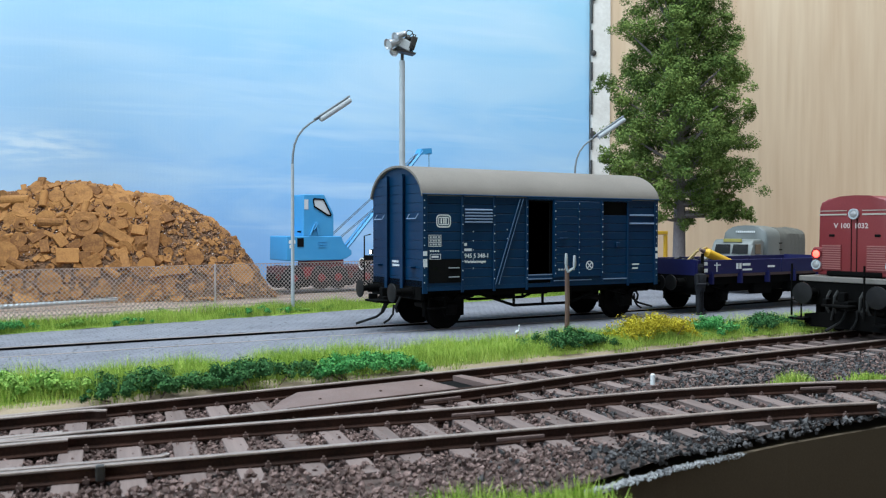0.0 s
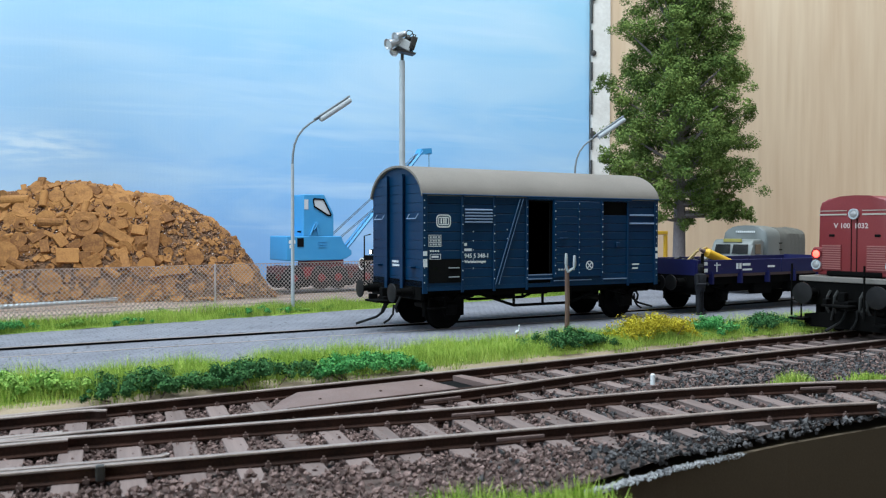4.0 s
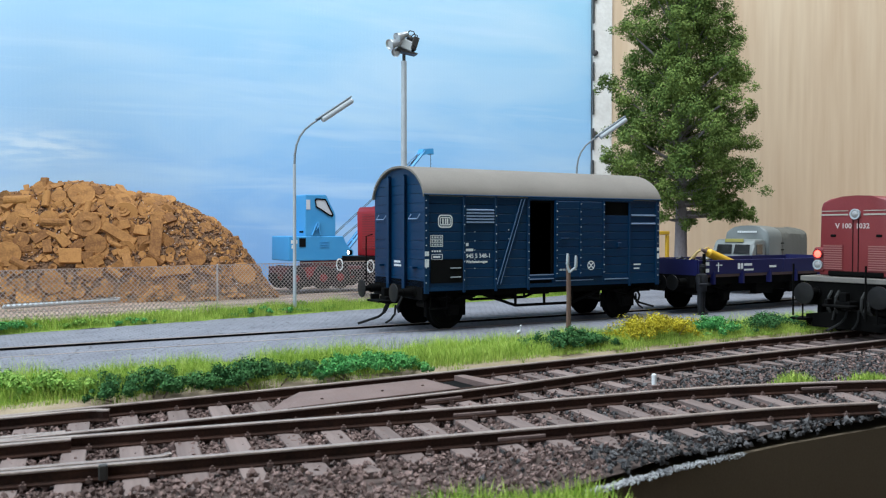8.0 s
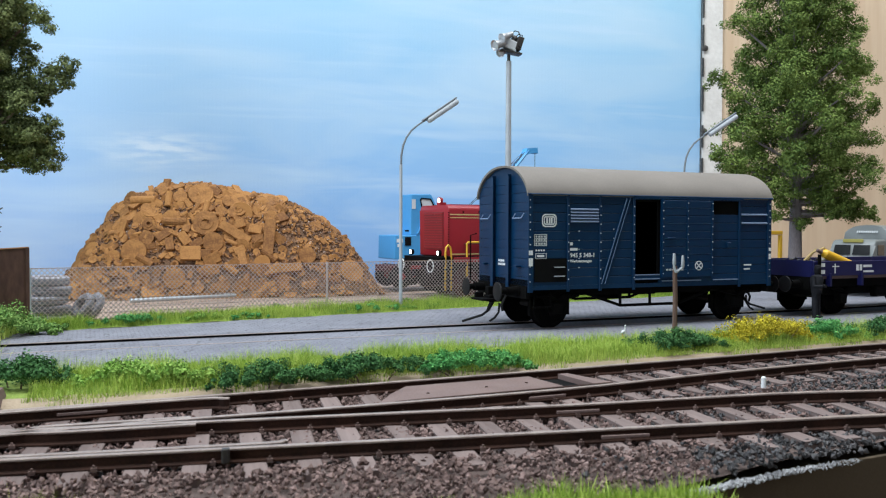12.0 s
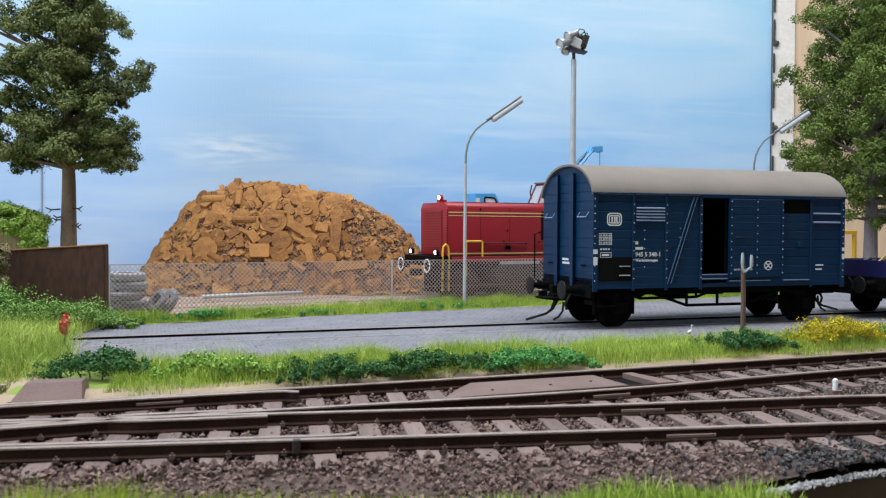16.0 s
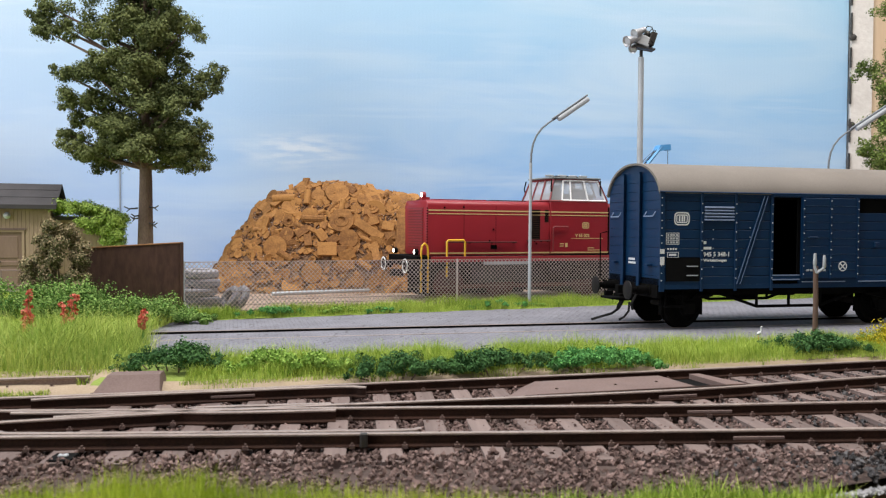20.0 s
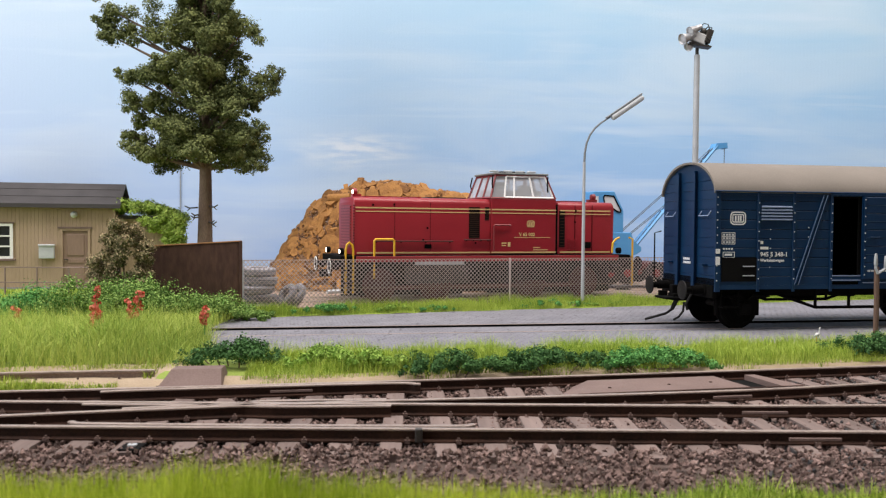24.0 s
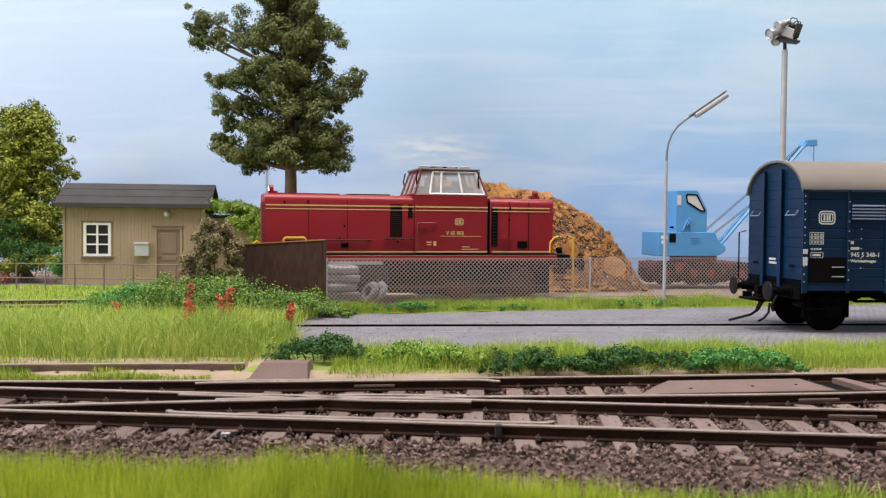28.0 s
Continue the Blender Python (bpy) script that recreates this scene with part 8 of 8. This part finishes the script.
gate = thing("loading_frame", 383, 578, 0, 14, "bright yellow square steel loading frame", "frame")
for x in (-30, 12):
    slab("upright", (x - 1.3, x + 1.3, -1.3, 1.3, 0, 50.4), M_YELLOW, gate, "", 0.4)
slab("crossbar", (-31.5, 13.4, -1.5, 1.5, 50.6, 53.6), M_YELLOW, gate, "", 0.4)

# ---- wood pile ----
pile = thing("wood_pile", 0, 0, 0, 0, "big heap of sawn logs, discs and wood scraps", "wood pile")
PX = [-159, -142, -132, -121, -99, -74, -50, -27, -8, 11, 32, 54, 74, 88, 104]
PZ = [0, 27, 46.5, 62.5, 81, 89.5, 90.5, 89, 83, 80, 75.5, 64, 46.5, 29, 0]


def pile_z(x, y):
    """Height of the heap; its ridge runs along x at y = 748."""
    h = float(np.interp(x, PX, PZ))
    k = (y - 748) / (62 if y < 748 else 45)
    return max(-2.0, h * max(0.0, 1 - abs(k) ** 2.0) + 1.8 * noise.noise((x / 18, y / 18, 1.3)))


base = sheet("heap_core", 80, 34, lambda u, v: ((x := -165 + 278 * u), (y := 680 + 115 * v), pile_z(x, y) - 1.5), M_WOODBASE, "", kind="")
base.parent = pile


def chunk(kind, k):
    bm = bmesh.new()
    r = np.random.default_rng(200 + k)
    if kind == "disc":
        R, t = r.uniform(4.5, 10.5), r.uniform(2.4, 5.5)
        lathe(bm, (0, 0, -t / 2), (0, 0, 1), [(0, R), (0.4, R * 1.03), (t - 0.4, R * 1.03), (t, R), (t, R * 0.45), (t - 0.15, R * 0.38)], 14)
    elif kind == "log":
        R, t = r.uniform(2.8, 5.0), r.uniform(11, 22)
        lathe(bm, (-t / 2, 0, 0), (1, 0, 0), [(0, R), (t, R * r.uniform(0.85, 1.05))], 12)
    elif kind == "ring":
        R, t = r.uniform(4, 6.5), r.uniform(1.8, 3.4)
        lathe(bm, (0, 0, -t / 2), (0, 0, 1), [(0, R), (t, R), (t, R * 0.5), (t * 0.2, R * 0.45)], 14)
    elif kind == "slab":
        box(bm, -r.uniform(8, 14), r.uniform(8, 14), -3.2, 3.2, -1.6, 1.6, 0.35)
    else:
        a, b, c = r.uniform(3.5, 8), r.uniform(3, 5.5), r.uniform(1.6, 4.2)
        box(bm, -a, a, -b, b, -c, c, 0.3)
    for v in bm.verts:
        v.co *= 1 + 0.07 * noise.noise(v.co * 0.3 + Vector((k * 3.1, 0, 0)))
    return mesh_of("log_piece", bm, M_WOOD)


chunks = [chunk(kd, i) for i, kd in enumerate(["disc"] * 9 + ["log"] * 3 + ["ring"] * 2 + ["slab"] * 2 + ["block"] * 7)]
prng = np.random.default_rng(31)


def lay_piece(x, y, lift, scale, me, turn, tip=0.17):
    """The pose of a piece on the heap's slope, its broad side up the slope."""
    e = 2.0
    nrm = Vector((pile_z(x - e, y) - pile_z(x + e, y), pile_z(x, y - e) - pile_z(x, y + e), 2 * e)).normalized()
    q = (nrm + Vector(prng.normal(0, tip, 3)) + Vector((0, -0.45, 0))).normalized().to_track_quat("Z", "Y")
    return Matrix.LocRotScale(Vector((x, y, pile_z(x, y) + lift)) * MM, q @ Euler((0, 0, turn)).to_quaternion(), (scale, scale, scale))


# the largest pieces: kind, place along the heap, height, half size, turn
BIG = [("disc", -46, 80, 10.2, 0), ("disc", -62, 78, 5.8, 0), ("disc", -15, 76, 7, 0), ("hub", -16, 68, 6.5, 0), ("hub", -41, 56.5, 10.4, 0), ("disc", -86, 45, 5.9, 0), ("disc", -95, 34, 9.5, 0), ("disc", -68, 61, 7.1, 0),
       ("disc", -35, 41, 8.2, 0), ("block", -52, 32, 8, 0), ("block", -41, 32, 4.8, 0), ("beam", -18, 49, 13.6, -35), ("beam", 9, 45.6, 15.6, 82), ("block", -15, 56, 4.9, 20), ("block", -2, 51, 5.1, -12), ("block", 0, 43, 4.6, 5)]
BIG += [("log", -91, 74, 9.9, 4), ("log", -71, 76, 6.9, 86), ("log", -41, 70, 6, 80), ("hub", -85, 56, 5.3, 0), ("disc", 76, 17, 9.8, 0), ("disc", -64, 13, 8.7, 0), ("disc", -24, 75, 4.6, 0), ("beam", 22, 20, 13, 6), ("disc", 40, 30, 7, 0)]
for i, (kd, x, z, r, turn) in enumerate(BIG):
    bm = bmesh.new()
    if kd in ("disc", "hub"):
        t = 0.28 * r + 1.6
        prof = [(0, r * 0.97), (0.4, r), (t - 0.4, r), (t, r * 0.97)]
        prof += [(t, r * 0.62), (t + 0.5, r * 0.55), (t + 0.5, r * 0.32), (t - 1.0, r * 0.26), (t - 1.0, 0.05)] if kd == "hub" else [(t + 0.08, r * 0.5), (t, 0.05)]
        lathe(bm, (0, 0, -t * 0.5), (0, 0, 1), prof, 22)
    elif kd == "log":
        lathe(bm, (-r, 0, 0), (1, 0, 0), [(0, r * 0.40), (0.4, r * 0.44), (2 * r - 0.4, r * 0.42), (2 * r, r * 0.38)], 16)
    else:
        w = r * (0.28 if kd == "beam" else 0.72)
        box(bm, -r, r, -w, w, -min(w, 3.2), min(w, 3.2), 0.4)
    for v in bm.verts:
        v.co *= 1 + 0.05 * noise.noise(v.co * 0.25 + Vector((i * 5.3, 0, 0)))
    h = float(np.interp(x, PX, PZ))
    part("log_piece", bm, M_WOOD, pile).matrix_basis = lay_piece(x, 748 - 62 * math.sqrt(max(0.0, 1 - z / h)), 1.6, 1.0, None, radians(turn), 0.06)
rest_v, rest_f, made = [], [], 0
for i in range(2600):
    x, y = prng.uniform(-165, 108), prng.uniform(682, 775)
    z = pile_z(x, y)
    if z < 0.8:
        continue
    s = float(prng.uniform(0.5, 1.0)) * (0.95 if i < 300 else 0.62 if i < 1200 else 0.42) * (1.0 if x < 20 else 0.62)
    me = chunks[int(prng.integers(len(chunks)))]
    m = lay_piece(x, y, -0.6 if i < 300 else -0.2, s, me, prng.uniform(0, 6.28), 0.24)
    if made < 270 and y < 745:
        shared("log_piece", me, pile, m)
        made += 1
    else:
        n0 = len(rest_v)
        rest_v += [tuple((m @ v.co) / MM) for v in me.vertices]
        rest_f += [[n0 + k for k in p.vertices] for p in me.polygons]
soup("wood_litter", rest_v, rest_f, M_WOOD, "small sawn wood scraps", parent=pile)
# brown crumbs, then whitish ones whose colour stands for glints
for nm, count, lo, hi, c1, c2, lab in (("bark_litter", 15000, 0.5, 1.2, (0.07, 0.032, 0.016), (0.30, 0.16, 0.085), "brown bark crumbs between the logs"),
                                       ("chip_litter", 1500, 0.35, 0.7, (0.45, 0.38, 0.34), (0.78, 0.72, 0.70), "whitish crumbs as painted glints in the heap")):
    x, y = prng.uniform(-155, 104, count), prng.uniform(686, 762, count)
    P = np.array([(a, b, pile_z(a, b) + prng.uniform(-0.6, 1.3)) for a, b in zip(x, y) if pile_z(a, b) > 1])
    g = stones(nm, P, prng.uniform(lo, hi, len(P)), mat(nm + "_wood", c1, c2, 100, 0.8, 0, island=1.0), lab)
    g.parent = pile
pipe = thing("steel_pipe", -60, 560, 0, 14, "long pale metal pipe lying before the wood pile", "pipe")
bm = bmesh.new()
tube(bm, [(-10, 80, 2.2), (70, 104, 2.2)], 1.6, 10)
part("tube", bm, M_GALV, pipe, smooth=True)


# ---- what moves ----
LOCO_TURN = 19.85
# seconds, and how far along its track the shunting locomotive's front hood stands
LOCO_RUN = [(0, 391.0), (5.0, 391.0), (5.5, 390.2), (6, 387.2), (6.5, 382.5), (7, 377.4), (7.5, 372.4), (8, 368.0), (9, 357.6), (10, 347.8), (11, 338.6),
            (12, 328.6), (12.5, 322.4), (14.5, 294.1), (15, 287.7), (16, 273.2), (17, 260.1), (18, 243.8), (19, 226.7), (20, 207.3), (21, 186.3), (21.5, 175.5),
            (23.5, 130.1), (24, 118.1), (25, 93.7), (26, 68.6), (27, 41.1), (27.5, 25.3), (28, 7.6)]


def loco_pose(s):
    a = radians(LOCO_TURN)
    # foot of the near side's line, then along it
    k = 561 * math.cos(a)
    return at_mm(-math.sin(a) * k + s * math.cos(a), math.cos(a) * k + s * math.sin(a), -1.0, 0, 0, LOCO_TURN)


def motions():
    walk(loco, [(t, loco_pose(s)) for t, s in LOCO_RUN])
    ts = [0.0] + [5.0 + 0.25 * k for k in range(93)]
    run = [float(np.interp(t, [r[0] for r in LOCO_RUN], [r[1] for r in LOCO_RUN])) for t in ts]
    for x, w in LOCO_WHEELS:
        walk(w, [(t, at_mm(x, 21.0, 14.6, 0, math.degrees((s - 391.0) / 10.5), 0)) for t, s in zip(ts, run)])


motions()
